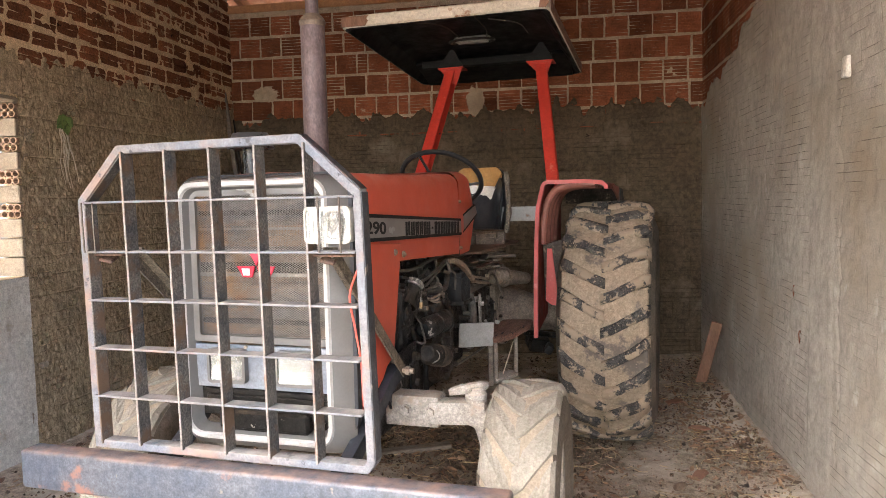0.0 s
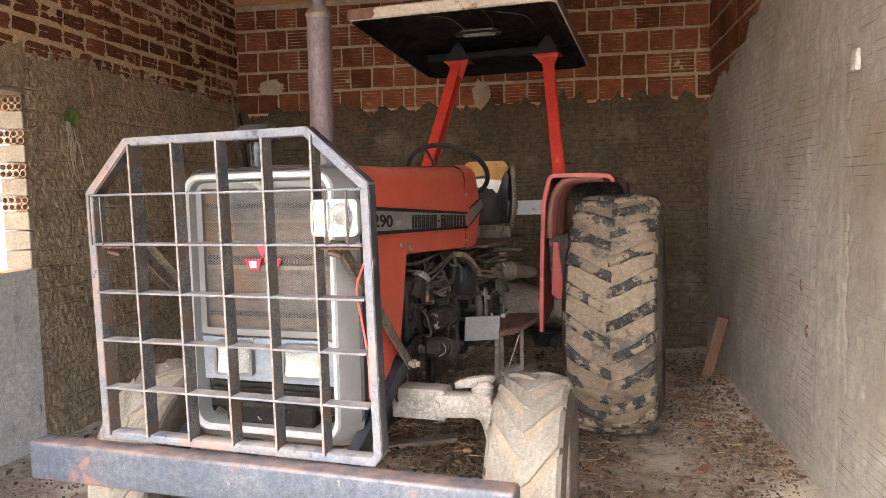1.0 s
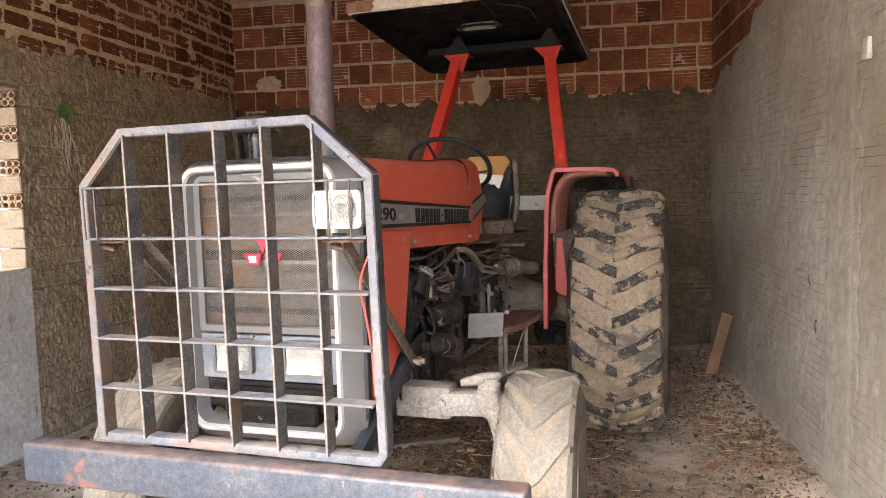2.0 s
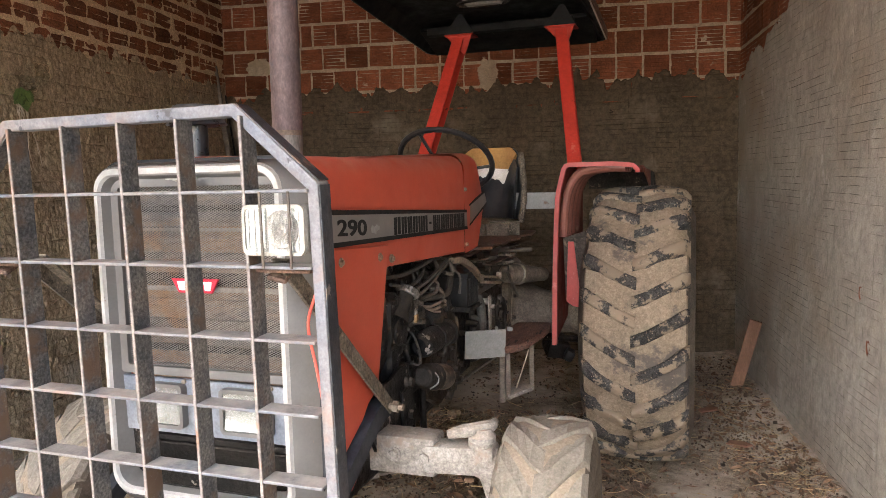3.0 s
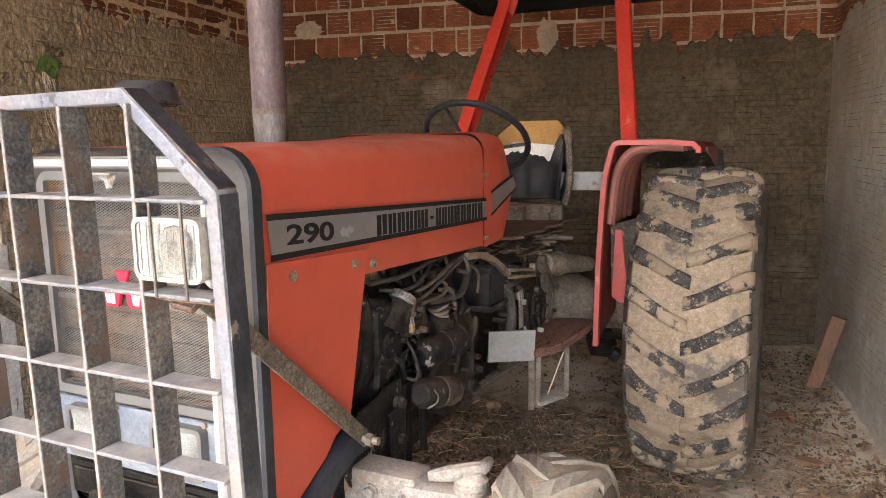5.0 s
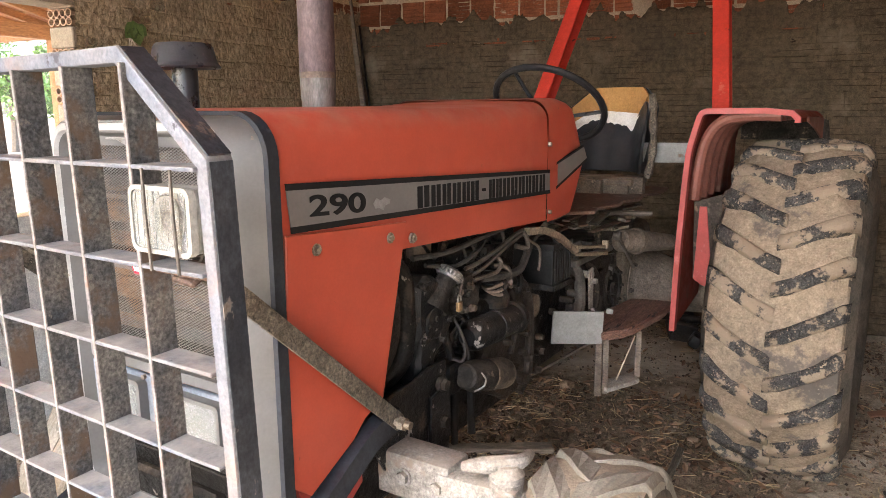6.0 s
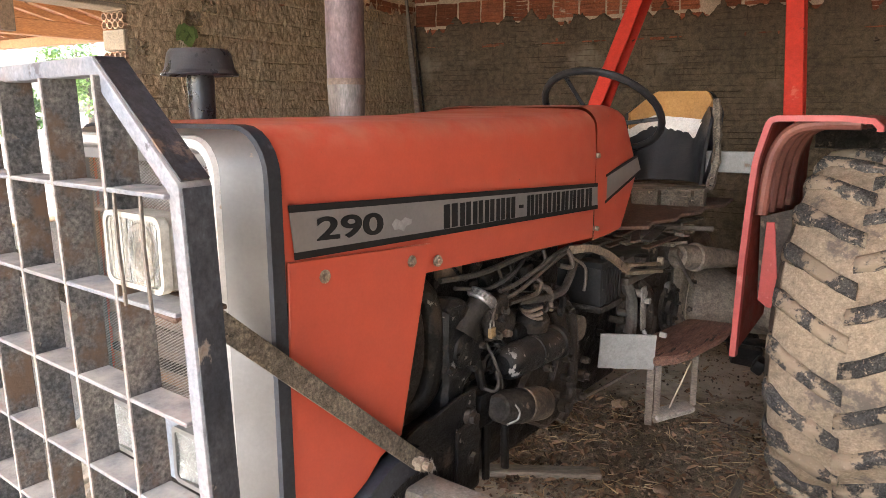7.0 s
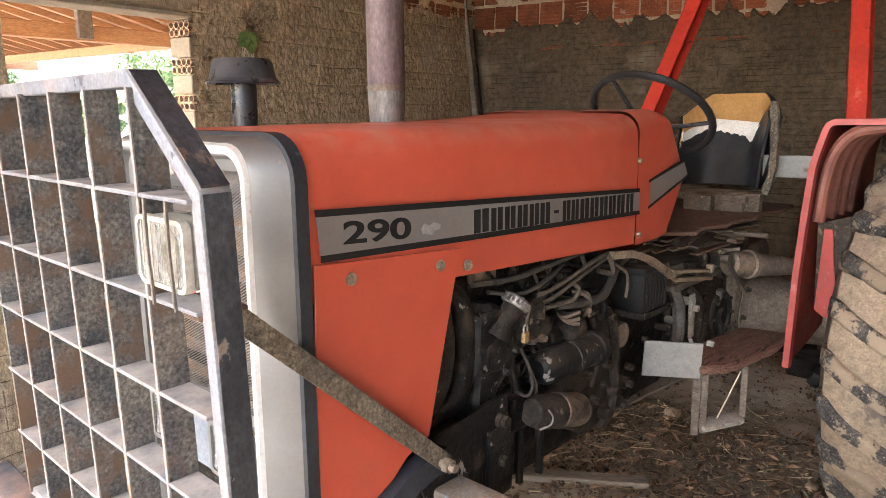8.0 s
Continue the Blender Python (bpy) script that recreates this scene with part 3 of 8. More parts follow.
def render_coat(name, u0, u1, z1, top, place, material, rough, parent, seed, label, step=0.016, z0=-0.05, hole=None, course=0.2, crack=0.006, upright=0.6, grain=(34, 30), pillar=None, relief=0.9, broad=2.0):
    """Cement coat: a fine grid with trowel lumps, brick courses telegraphing through, cracks, and a ragged upper edge
    that dives behind the brick faces."""
    nu, nz = int((u1 - u0) / step), int((z1 - z0) / step)
    u, z = np.meshgrid(np.linspace(u0, u1, nu), np.linspace(z0, z1, nz), indexing="ij")
    d = rough * (fbm(u * 9, z * 9, seed, 4) - 0.45) * broad + rough * relief * (fbm(u * grain[0], z * grain[1], seed + 7, 3) - 0.5)
    zw = z + 0.02 * (fbm(u * 3, z * 3, seed + 3, 2) - 0.5)
    row = np.floor(zw / course)
    line = np.abs((zw / course) % 1.0 - 0.5) * 2
    gate = fbm(u * 3.3, row * 1.7 + z * 0.4, seed + 5, 3)
    d -= crack * np.clip((line - 0.86) / 0.14, 0, 1) * np.clip((gate - 0.42) / 0.1, 0, 1)
    bu = (u / 0.215 + 0.5 * (row % 2)) % 1.0
    vline = np.abs(bu - 0.5) * 2
    d -= upright * crack * np.clip((vline - 0.88) / 0.12, 0, 1) * np.clip((vnoise(row * 3.1 + np.floor(u / 0.215) * 7.7, row * 1.3, seed + 9) - 0.62) / 0.1, 0, 1)
    if pillar is not None:
        d += 0.004 * np.clip((0.17 - np.abs(u - 3.25)) / 0.03, 0, 1)
        edge = np.abs(u - 3.02 + 0.12 * (fbm(u * 0, z * 5, 91, 4) - 0.5))
        d -= 0.007 * np.clip(1 - edge / 0.016, 0, 1) * np.clip((fbm(u * 20, z * 9, 92, 3) - 0.5) / 0.06, 0, 1)
    d = np.maximum(d, -0.015)
    if name == "render_coat":
        d = d + 0.008 * np.clip((z - 2.05) / 0.2, 0, 1)
    gap = top(u) + 0.05 * (fbm(u * 22, z * 22, seed + 13, 2) - 0.5) - z
    d += -0.034 * (1 - np.clip(gap / 0.022, 0, 1)) ** 1.5
    keep = gap > -0.012
    if hole is not None:
        keep &= ~hole(u, z)
    ids = np.arange(nu * nz).reshape(nu, nz)
    k = keep[:-1, :-1] & keep[1:, :-1] & keep[:-1, 1:] & keep[1:, 1:]
    a, b, c, e = ids[:-1, :-1][k], ids[1:, :-1][k], ids[1:, 1:][k], ids[:-1, 1:][k]
    faces = np.stack((a, b, c, e), 1)
    used = np.unique(faces)
    remap = np.full(nu * nz, -1)
    remap[used] = np.arange(len(used))
    verts = place(u.ravel()[used], d.ravel()[used], z.ravel()[used])
    ob = sheet(name, verts.tolist(), remap[faces].tolist(), material, parent, label)
    return ob


BROKEN = ((3.56, 2.02, 2, 2), (3.60, 1.46, 3, 2), (3.62, 1.10, 3, 2), (3.58, 0.72, 2, 2), (3.68, 0.40, 3, 2), (4.05, 2.30, 3, 2), (3.93, 2.215, 3, 2),
          (5.42, 2.24, 2, 2), (5.75, 2.42, 3, 2), (4.35, 0.95, 3, 2), (4.52, 0.62, 3, 2), (3.55, 1.78, 1, 2), (3.56, 0.55, 2, 1), (3.86, 0.93, 2, 2))
BROKEN_HIGH = ((3.72, 3.02, 3, 2), (4.30, 2.90, 3, 2), (4.42, 2.885, 2, 2), (4.95, 2.90, 4, 2), (4.55, 3.16, 3, 2), (5.35, 3.02, 3, 2), (5.7, 2.78, 3, 2), (3.9, 3.28, 3, 2), (5.05, 3.27, 2, 2))


def broken(u, z):
    """Where the daub leaves broken brick ends open."""
    m = np.zeros(u.shape, bool)
    for y, zc, nx, nz in BROKEN:
        m |= (np.abs(u - y) < 0.021 * nx - 0.004) & (np.abs(z - zc) < 0.022 * nz - 0.004)
    return m


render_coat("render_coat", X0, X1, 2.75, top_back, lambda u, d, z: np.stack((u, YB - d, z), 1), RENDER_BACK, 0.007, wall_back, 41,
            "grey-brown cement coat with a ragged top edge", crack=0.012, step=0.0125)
render_coat("render_coat", 2.2, YB, 3.2, top_right, lambda u, d, z: np.stack((X1 - d, u, z), 1), RENDER_GREY, 0.005, wall_right, 52,
            "grey trowelled cement coat with thin cracks", step=0.011, crack=0.0, pillar=1)
render_coat("render_coat", YF, 2.2, 3.9, top_right, lambda u, d, z: np.stack((X1 - d, u, z), 1), RENDER_GREY, 0.005, wall_right, 52,
            "grey trowelled cement coat with thin cracks", step=0.03, crack=0.0)
render_coat("render_coat", 3.47, YB, 2.9, top_left, lambda u, d, z: np.stack((X0 + d, u, z), 1), RENDER, 0.010, wall_left, 63,
            "rough brown daub with brick courses showing", crack=0.009, upright=0.35, step=0.008, course=0.125, grain=(58, 46), hole=broken, relief=1.9, broad=0.9)
render_coat("render_coat", 1.0, 3.47, 2.9, top_left,
            lambda u, d, z: np.stack((X0 + d, u, z), 1), RENDER, 0.012, wall_left, 64, "rough brown daub beside the window",
            hole=lambda u, z: (z < WIN_Z1) & (u > WIN_Y0), crack=0.012, step=0.02)
render_coat("sill_plaster", WIN_Y0, 3.475, WIN_Z0, lambda u: u * 0 + 9.0,
            lambda u, d, z: np.stack((X0 + d + 0.004, u, z), 1), PALE, 0.004, wall_left, 65, "pale smooth plaster under the window", crack=0.003)


def brick_mesh(name, length, height, seed, n=6, material=None, rag=0.003):
    """Grooved face of a hollow clay brick, face towards -y, a little chipped."""
    rng = random.Random(seed)
    bm = nbm()
    rows = []
    levels = []
    for k in range(n):
        z, p = -height / 2 + height * k / n, height / n
        levels += [(z, 0.006), (z + 0.14 * p, 0.0), (z + 0.86 * p, 0.0)]
    levels.append((height / 2, 0.006))
    for k, (z, dy) in enumerate(levels):
        e = 0.0
        rows.append([bm.verts.new((x + rng.uniform(-rag, rag), dy + e, z + rng.uniform(-rag, rag) * (k in (0, len(levels) - 1)))) for x in (-length / 2, length / 2)])
    for a, b in zip(rows, rows[1:]):
        bm.faces.new((a[0], a[1], b[1], b[0]))
    lo = [bm.verts.new((x, 0.06, -height / 2)) for x in (-length / 2, length / 2)]
    hi = [bm.verts.new((x, 0.06, height / 2)) for x in (-length / 2, length / 2)]
    bm.faces.new((lo[0], lo[1], rows[0][1], rows[0][0]))
    bm.faces.new((rows[-1][0], rows[-1][1], hi[1], hi[0]))
    bm.faces.new((lo[0], *[r[0] for r in rows], hi[0]))
    bm.faces.new((hi[1], *[r[1] for r in rows[::-1]], lo[1]))
    bmesh.ops.recalc_face_normals(bm, faces=bm.faces)
    me = bpy.data.meshes.new(name)
    bm.to_mesh(me)
    bm.free()
    me.materials.append(material or BRICK)
    return me


def mortar_face(u0, u1, z0, z1, place, material, parent, seed, rough=0.0065):
    render_coat("mortar_bed", u0, u1, z1, lambda u: u * 0 + 9.0, place, material, rough, parent, seed, "uneven mortar between the bricks", step=0.0125, z0=z0, crack=0.0)


mortar_face(X0, X1, 2.15, ZT, lambda u, d, z: np.stack((u, YB + 0.0065 - d, z), 1), MORTAR, wall_back, 141)
mortar_face(2.4, YB, 2.37, 3.9, lambda u, d, z: np.stack((X0 - 0.005 + d, u, z), 1), MORTAR_SAND, wall_left, 142, 0.011)
mortar_face(3.4, YB, 2.15, 3.6, lambda u, d, z: np.stack((X1 + 0.0065 - d, u, z), 1), MORTAR, wall_right, 143)
FULL = [brick_mesh("brick", 0.197, 0.182, s) for s in range(4)]
HALF = [brick_mesh("brick", 0.092, 0.182, s + 9) for s in range(2)]
FLAT = [brick_mesh("brick", 0.190, 0.094, s + 20, 2, BRICK_DARK, 0.015) for s in range(8)]
FLAT_HALF = [brick_mesh("brick", 0.085, 0.092, s + 40, 2, BRICK_DARK, 0.012) for s in range(4)]
rng = random.Random(5)


def lay(parent, u0, u1, z0, z1, top, place, offset, full=None, half=None, pitch=0.2075, tall=0.182, gap=(0.013, 0.024), tilt=1.2):
    """Courses of bricks from z0 to z1, where the coat leaves them bare."""
    k, z = 0, z0
    while z + 0.1 < z1:
        u = u0 + (0.105 if (k + offset) % 2 else 0.0) - 0.1 + rng.uniform(-0.01, 0.01)
        while u < u1:
            short = rng.random() < 0.07
            length = 0.092 if short else 0.197
            c = u + length / 2 + 0.008
            if u0 - 0.09 < c < u1 + 0.09 and z + pitch > float(np.min(top(c + np.array([-0.09, -0.045, 0.0, 0.045, 0.09])))) - 0.015:
                ob = new("brick", rng.choice((half or HALF) if short else (full or FULL)))
                ob.parent = parent
                ob.matrix_basis = place(c, z + pitch / 2) @ pose(0, rng.uniform(-0.004, 0.001), 0, 0, rng.uniform(-tilt, tilt), 0)
            u += length + rng.uniform(*gap)
        z += pitch
        k += 1


lay(wall_back, X0, X1, 2.162, ZT - 0.02, top_back, lambda u, z: pose(u, YB + 0.001, z), 0)
lay(wall_left, 2.4, YB, 2.20, 3.8, top_left, lambda u, z: pose(X0 - 0.001, u, z, 0, 0, 90), 1, FLAT, FLAT_HALF, 0.125, 0.098, (0.014, 0.034), 2.0)
lay(wall_right, 3.4, YB, 2.162, 3.5, top_right, lambda u, z: pose(X1 + 0.001, u, z, 0, 0, -90), 0)


# window jamb: end-on hollow bricks between beds of mortar
def hollow_end(bm, c, w, h, nx=4, nz=2, depth=0.085):
    """The end of a hollow brick, facing -y, with real round-cornered holes."""
    xs = np.linspace(-w / 2, w / 2, nx + 1)
    zs = np.linspace(-h / 2, h / 2, nz + 1)
    for i in range(nx):
        for j in range(nz):
            cx, cz = (xs[i] + xs[i + 1]) / 2, (zs[j] + zs[j + 1]) / 2
            hw, hh = (xs[1] - xs[0]) / 2, (zs[1] - zs[0]) / 2
            outer, inner = [], []
            for k in range(8):
                a = math.pi / 8 + k * math.pi / 4
                ca, sa = math.cos(a), math.sin(a)
                s = 1 / max(abs(ca), abs(sa))
                outer.append(bm.verts.new((c[0] + cx + hw * ca * s, c[1], c[2] + cz + hh * sa * s)))
                inner.append(bm.verts.new((c[0] + cx + hw * 0.80 * ca, c[1], c[2] + cz + hh * 0.80 * sa)))
            deep = [bm.verts.new((v.co.x, c[1] + depth, v.co.z)) for v in inner]
            for k in range(8):
                m = (k + 1) % 8
                bm.faces.new((outer[k], outer[m], inner[m], inner[k]))
                bm.faces.new((inner[k], inner[m], deep[m], deep[k]))
            bm.faces.new(deep)
    bmesh.ops.recalc_face_normals(bm, faces=bm.faces)


bm = nbm()
zs_holes = (2.160, 1.953, 1.748, 1.541)
edges = [WIN_Z1]
for zc in zs_holes:
    edges += [zc + 0.046, zc - 0.046]
edges.append(WIN_Z0)
for a, b in zip(edges[0::2], edges[1::2]):
    n = max(1, round((a - b) / 0.12))
    for k in range(n):
        zz0, zz1 = b + (a - b) * k / n, b + (a - b) * (k + 1) / n
        box(bm, (X0 - 0.095, WIN_Y1 + 0.04, (zz0 + zz1) / 2), (0.182, 0.10, zz1 - zz0 - 0.006), (0, 0, 0), 0.006)
jamb = part("jamb", bm, JAMB, wall_left, "sandy mortar between jamb bricks")
for zc in zs_holes:
    bm = nbm()
    hollow_end(bm, (X0 - 0.095, WIN_Y1 - 0.008, zc), 0.186, 0.088)
    part("hollow_brick", bm, JAMB_CLAY, wall_left, "hollow brick end with eight holes", False)
bm = nbm()
box(bm, (X0 - 0.095, (WIN_Y0 + WIN_Y1) / 2, WIN_Z1 - 0.012), (0.2, WIN_Y1 - WIN_Y0 + 0.02, 0.024), (0, 0, 0), 0.004)
part("lintel_edge", bm, JAMB, wall_left, "rough mortar underside of the lintel")

# broken bricks whose holes show through the daub
for y, z, nx, nz in BROKEN + BROKEN_HIGH:
    bm = nbm()
    hollow_end(bm, (0, 0, 0), 0.042 * nx, 0.044 * nz, nx, nz, 0.09 if z < 2.6 else 0.012)
    ob = part("broken_brick", bm, RENDER if z < 2.6 else BRICK_DARK, wall_left, "broken hollow brick end", False)
    ob.matrix_basis = pose(X0 + (0.006 if z < 2.6 else 0.012), y, z, rng.uniform(-6, 6), 0, 90)
def smear(bm, x, z, w, h, seed):
    """A thin uneven daub of mortar on the back wall."""
    r = random.Random(seed)
    n = 26
    rim, mid = [], []
    for k in range(n):
        a = 2 * math.pi * k / n
        f = r.uniform(0.8, 1.12)
        rim.append(bm.verts.new((x + f * w * math.cos(a), YB + 0.002, z + f * h * math.sin(a))))
        mid.append(bm.verts.new((x + 0.72 * f * w * math.cos(a), YB - 0.007 + r.uniform(-0.002, 0.002), z + 0.72 * f * h * math.sin(a))))
    for k in range(n):
        bm.faces.new((rim[k], rim[(k + 1) % n], mid[(k + 1) % n], mid[k]))
    bm.faces.new(mid)
    bmesh.ops.recalc_face_normals(bm, faces=bm.faces)


# chipped bricks and pale plaster on the other walls
bm = nbm()
box(bm, (X1 - 0.008, 2.936, 2.09), (0.03, 0.062, 0.098), (0, 4, 0), 0.012, 2)
part("plaster_lump", bm, PALE, wall_right, "pale plaster lump")
for y, z, seed in ((3.66, 1.02, 8), (3.55, 0.79, 9)):
    bm = nbm()
    crng = random.Random(seed)
    rim = [bm.verts.new((X1 - 0.0025, y + crng.uniform(0.55, 1.1) * 0.030 * math.cos(k * 0.5236), z + crng.uniform(0.5, 1.15) * 0.042 * math.sin(k * 0.5236))) for k in range(12)]
    hub = bm.verts.new((X1 + 0.006, y, z))
    for k in range(12):
        bm.faces.new((hub, rim[k], rim[(k + 1) % 12]))
    bmesh.ops.recalc_face_normals(bm, faces=bm.faces)
    part("chipped_brick", bm, BRICK, wall_right, "brick showing through chipped render")
bm = nbm()
smear(bm, -2.78, 2.635, 0.15, 0.085, 3)
part("mortar_patch", bm, MORTAR, wall_back, "smeared mortar patch on bricks")
bm = nbm()
smear(bm, -0.67, 2.48, 0.10, 0.15, 4)
part("mortar_patch", bm, MORTAR, wall_back, "smeared mortar patch on bricks")

# ground: one sheet, finely broken near the tractor; darker in an uneven ellipse under it
nt = DIRT.node_tree
bsdf = nt.nodes["Principled BSDF"]
src = bsdf.inputs["Base Color"].links[0].from_socket
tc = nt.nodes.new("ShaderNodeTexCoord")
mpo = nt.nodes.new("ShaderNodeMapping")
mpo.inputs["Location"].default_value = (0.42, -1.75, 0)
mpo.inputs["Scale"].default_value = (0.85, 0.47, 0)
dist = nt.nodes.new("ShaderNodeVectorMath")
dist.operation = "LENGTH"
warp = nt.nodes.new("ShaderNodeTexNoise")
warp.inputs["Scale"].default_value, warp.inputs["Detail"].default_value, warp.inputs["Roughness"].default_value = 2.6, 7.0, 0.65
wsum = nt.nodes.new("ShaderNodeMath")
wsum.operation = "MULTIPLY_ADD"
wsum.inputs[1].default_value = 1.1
dark_patch = nt.nodes.new("ShaderNodeMapRange")
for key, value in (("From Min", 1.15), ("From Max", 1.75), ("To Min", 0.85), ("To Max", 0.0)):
    dark_patch.inputs[key].default_value = value
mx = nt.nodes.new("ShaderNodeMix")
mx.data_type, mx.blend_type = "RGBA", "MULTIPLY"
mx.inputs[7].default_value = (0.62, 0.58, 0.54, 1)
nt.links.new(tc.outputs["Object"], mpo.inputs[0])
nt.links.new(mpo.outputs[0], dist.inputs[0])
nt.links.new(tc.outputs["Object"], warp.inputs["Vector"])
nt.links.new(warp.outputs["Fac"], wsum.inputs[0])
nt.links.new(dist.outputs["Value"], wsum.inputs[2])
nt.links.new(wsum.outputs[0], dark_patch.inputs["Value"])
nt.links.new(dark_patch.outputs[0], mx.inputs["Factor"])
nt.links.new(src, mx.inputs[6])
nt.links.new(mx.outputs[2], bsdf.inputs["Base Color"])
g = []
xs = np.concatenate((np.linspace(-900, -12, 12), np.linspace(-10, X0 - 0.3, 14), np.linspace(X0 - 0.1, X1 + 0.1, 150), np.linspace(X1 + 0.3, 10, 12), np.linspace(12, 900, 12)))
ys = np.concatenate((np.linspace(-900, -12, 12), np.linspace(-10, -0.6, 12), np.linspace(-0.5, YB + 0.1, 200), np.linspace(YB + 0.3, 14, 8), np.linspace(20, 900, 10)))
gx, gy = np.meshgrid(xs, ys, indexing="ij")
inside = (gx > X0 - 0.2) & (gx < X1 + 0.2) & (gy > -0.6) & (gy < YB + 0.2)
gz = np.where(inside, 0.035 * (fbm(gx * 2.2, gy * 2.2, 71, 4) - 0.5) + 0.022 * (fbm(gx * 11, gy * 11, 72, 3) - 0.5), -0.02)
gz = gz + np.where(inside, 0.05 * np.clip(1 - (X1 - gx) / 0.35, 0, 1) ** 2 * fbm(gx * 4, gy * 4, 73, 2), 0)
gz = gz + np.where(inside, 0.05 * np.clip(1 - (YB - gy) / 0.4, 0, 1) ** 2, 0)
ids = np.arange(gx.size).reshape(gx.shape)
faces = np.stack((ids[:-1, :-1], ids[1:, :-1], ids[1:, 1:], ids[:-1, 1:]), -1).reshape(-1, 4)
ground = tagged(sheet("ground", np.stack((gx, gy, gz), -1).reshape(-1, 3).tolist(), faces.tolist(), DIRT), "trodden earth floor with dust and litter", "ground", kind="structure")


def ground_z(x, y):
    x, y = np.array([x]), np.array([y])
    z = 0.035 * (fbm(x * 2.2, y * 2.2, 71, 4) - 0.5) + 0.022 * (fbm(x * 11, y * 11, 72, 3) - 0.5)
    z = z + 0.05 * np.clip(1 - (X1 - x) / 0.35, 0, 1) ** 2 * fbm(x * 4, y * 4, 73, 2) + 0.05 * np.clip(1 - (YB - y) / 0.4, 0, 1) ** 2
    return float(z[0])


# roof of the shed: wall plate, rafters and barrel tiles; the unseen front half falls to a low eave, added to hold back
# sky light
def roof_z(y):
    return ZT + 0.12 + 0.17 * ((YB - y) if y > 3.0 else (YB - 3.0) - (3.0 - y))


bm = nbm()
box(bm, ((X0 + X1) / 2, YB + 0.06, ZT + 0.035), (X1 - X0 + 0.4, 0.16, 0.075), (0, 0, 0), 0.006)
tagged(part("trim_wall_plate", bm, TIMBER), "timber wall plate along the wall top", "beam", kind="structure")
bm = nbm()
for i in range(7):
    x = X0 + 0.15 + i * (X1 - X0 - 0.3) / 6
    for ya, yb, sl in ((3.0, YB + 0.3, -0.17), (YF - 0.4, 3.0, 0.17)):
        cy, L = (ya + yb) / 2, (yb - ya)
        box(bm, (x, cy, roof_z(cy) - 0.015), (0.06, L * 1.015, 0.09), (math.degrees(math.atan(sl)), 0, 0), 0.004)
for i in range(21):
    y = YF - 0.2 + i * 0.42
    box(bm, ((X0 + X1) / 2, y, roof_z(y) + 0.045), (X1 - X0 + 0.5, 0.05, 0.025))
u = np.linspace(X0 - 0.3, X1 + 0.3, 260)
v = np.linspace(YF - 0.5, YB + 0.4, 28)
uu, vv = np.meshgrid(u, v, indexing="ij")
zz = np.vectorize(roof_z)(vv) + 0.075 + 0.032 * np.abs(np.sin(uu * math.pi / 0.19)) + 0.012 * (np.arange(28) % 2)[None, :]
base = len(bm.verts)
vs = [bm.verts.new(p) for p in np.stack((uu, vv, zz), -1).reshape(-1, 3).tolist()]
for i in range(259):
    for j in range(27):
        bm.faces.new((vs[i * 28 + j], vs[(i + 1) * 28 + j], vs[(i + 1) * 28 + j + 1], vs[i * 28 + j + 1]))
tagged(part("ceiling", bm, TILE), "clay tile roof on timber rafters", "roof", kind="structure")

# lean-to outside the window, trees and pale distance beyond it
lean_to = tagged(new("lean_to_roof"), "orange timber lean-to roof with clay tiles outside the window", "roof", kind="structure")


def lean_z(y):
    return 2.40 + 0.24 * (5.0 - y)


for name, c, size in (("main_beam", (-5.2, 2.6, 2.302), (0.09, 4.9, 0.12)), ("cross_beam", (-7.2, 5.02, 2.318), (7.8, 0.08, 0.085)),
                      ("far_beam", (-9.3, 3.1, 2.293), (0.08, 5.0, 0.105))):
    bm = nbm()
    box(bm, c, size, (0, 0, 0), 0.005)
    part(name, bm, TIMBER, lean_to)
bm = nbm()
box(bm, (-5.128, 3.95, 2.39), (0.05, 0.115, 0.27), (0, 0, 0), 0.004)
part("hanging_block", bm, WOOD, lean_to, "dark timber block nailed to the beam")
pitch_deg = math.degrees(math.atan(-0.24))
for i in range(26):
    bm = nbm()
    box(bm, (-3.45 - i * 0.295, 2.65, lean_z(2.65) + 0.01), (0.045, 5.5, 0.06), (pitch_deg, 0, 0), 0.003)
    part("rafter", bm, TIMBER, lean_to)
for i in range(16):
    y = 5.2 - i * 0.33
    bm = nbm()
    box(bm, (-7.15, y, lean_z(y) + 0.055), (7.9, 0.045, 0.022), (pitch_deg, 0, 0))
    part("batten", bm, TIMBER, lean_to)
bm = nbm()
u = np.linspace(-11.1, -3.25, 290)
for i in range(len(u) - 1):
    z0, z1 = (0.075 + 0.035 * abs(math.sin(q * math.pi / 0.19)) for q in (u[i], u[i + 1]))
    a = [bm.verts.new((q, y, lean_z(y) + z)) for q, z in ((u[i], z0), (u[i + 1], z1)) for y in (-0.2, 5.3)]
    bm.faces.new((a[0], a[1], a[3], a[2]))
part("roof_tile_sheet", bm, TILE, lean_to, "barrel clay tiles")
for x, y in ((-5.2, 0.4), (-5.2, 4.9), (-9.3, 0.8), (-9.3, 5.02)):
    bm = nbm()
    cyl(bm, (x, y, -0.1), (x, y, 2.27), 0.07, 0.06, 12)
    part("post", bm, TIMBER, lean_to)


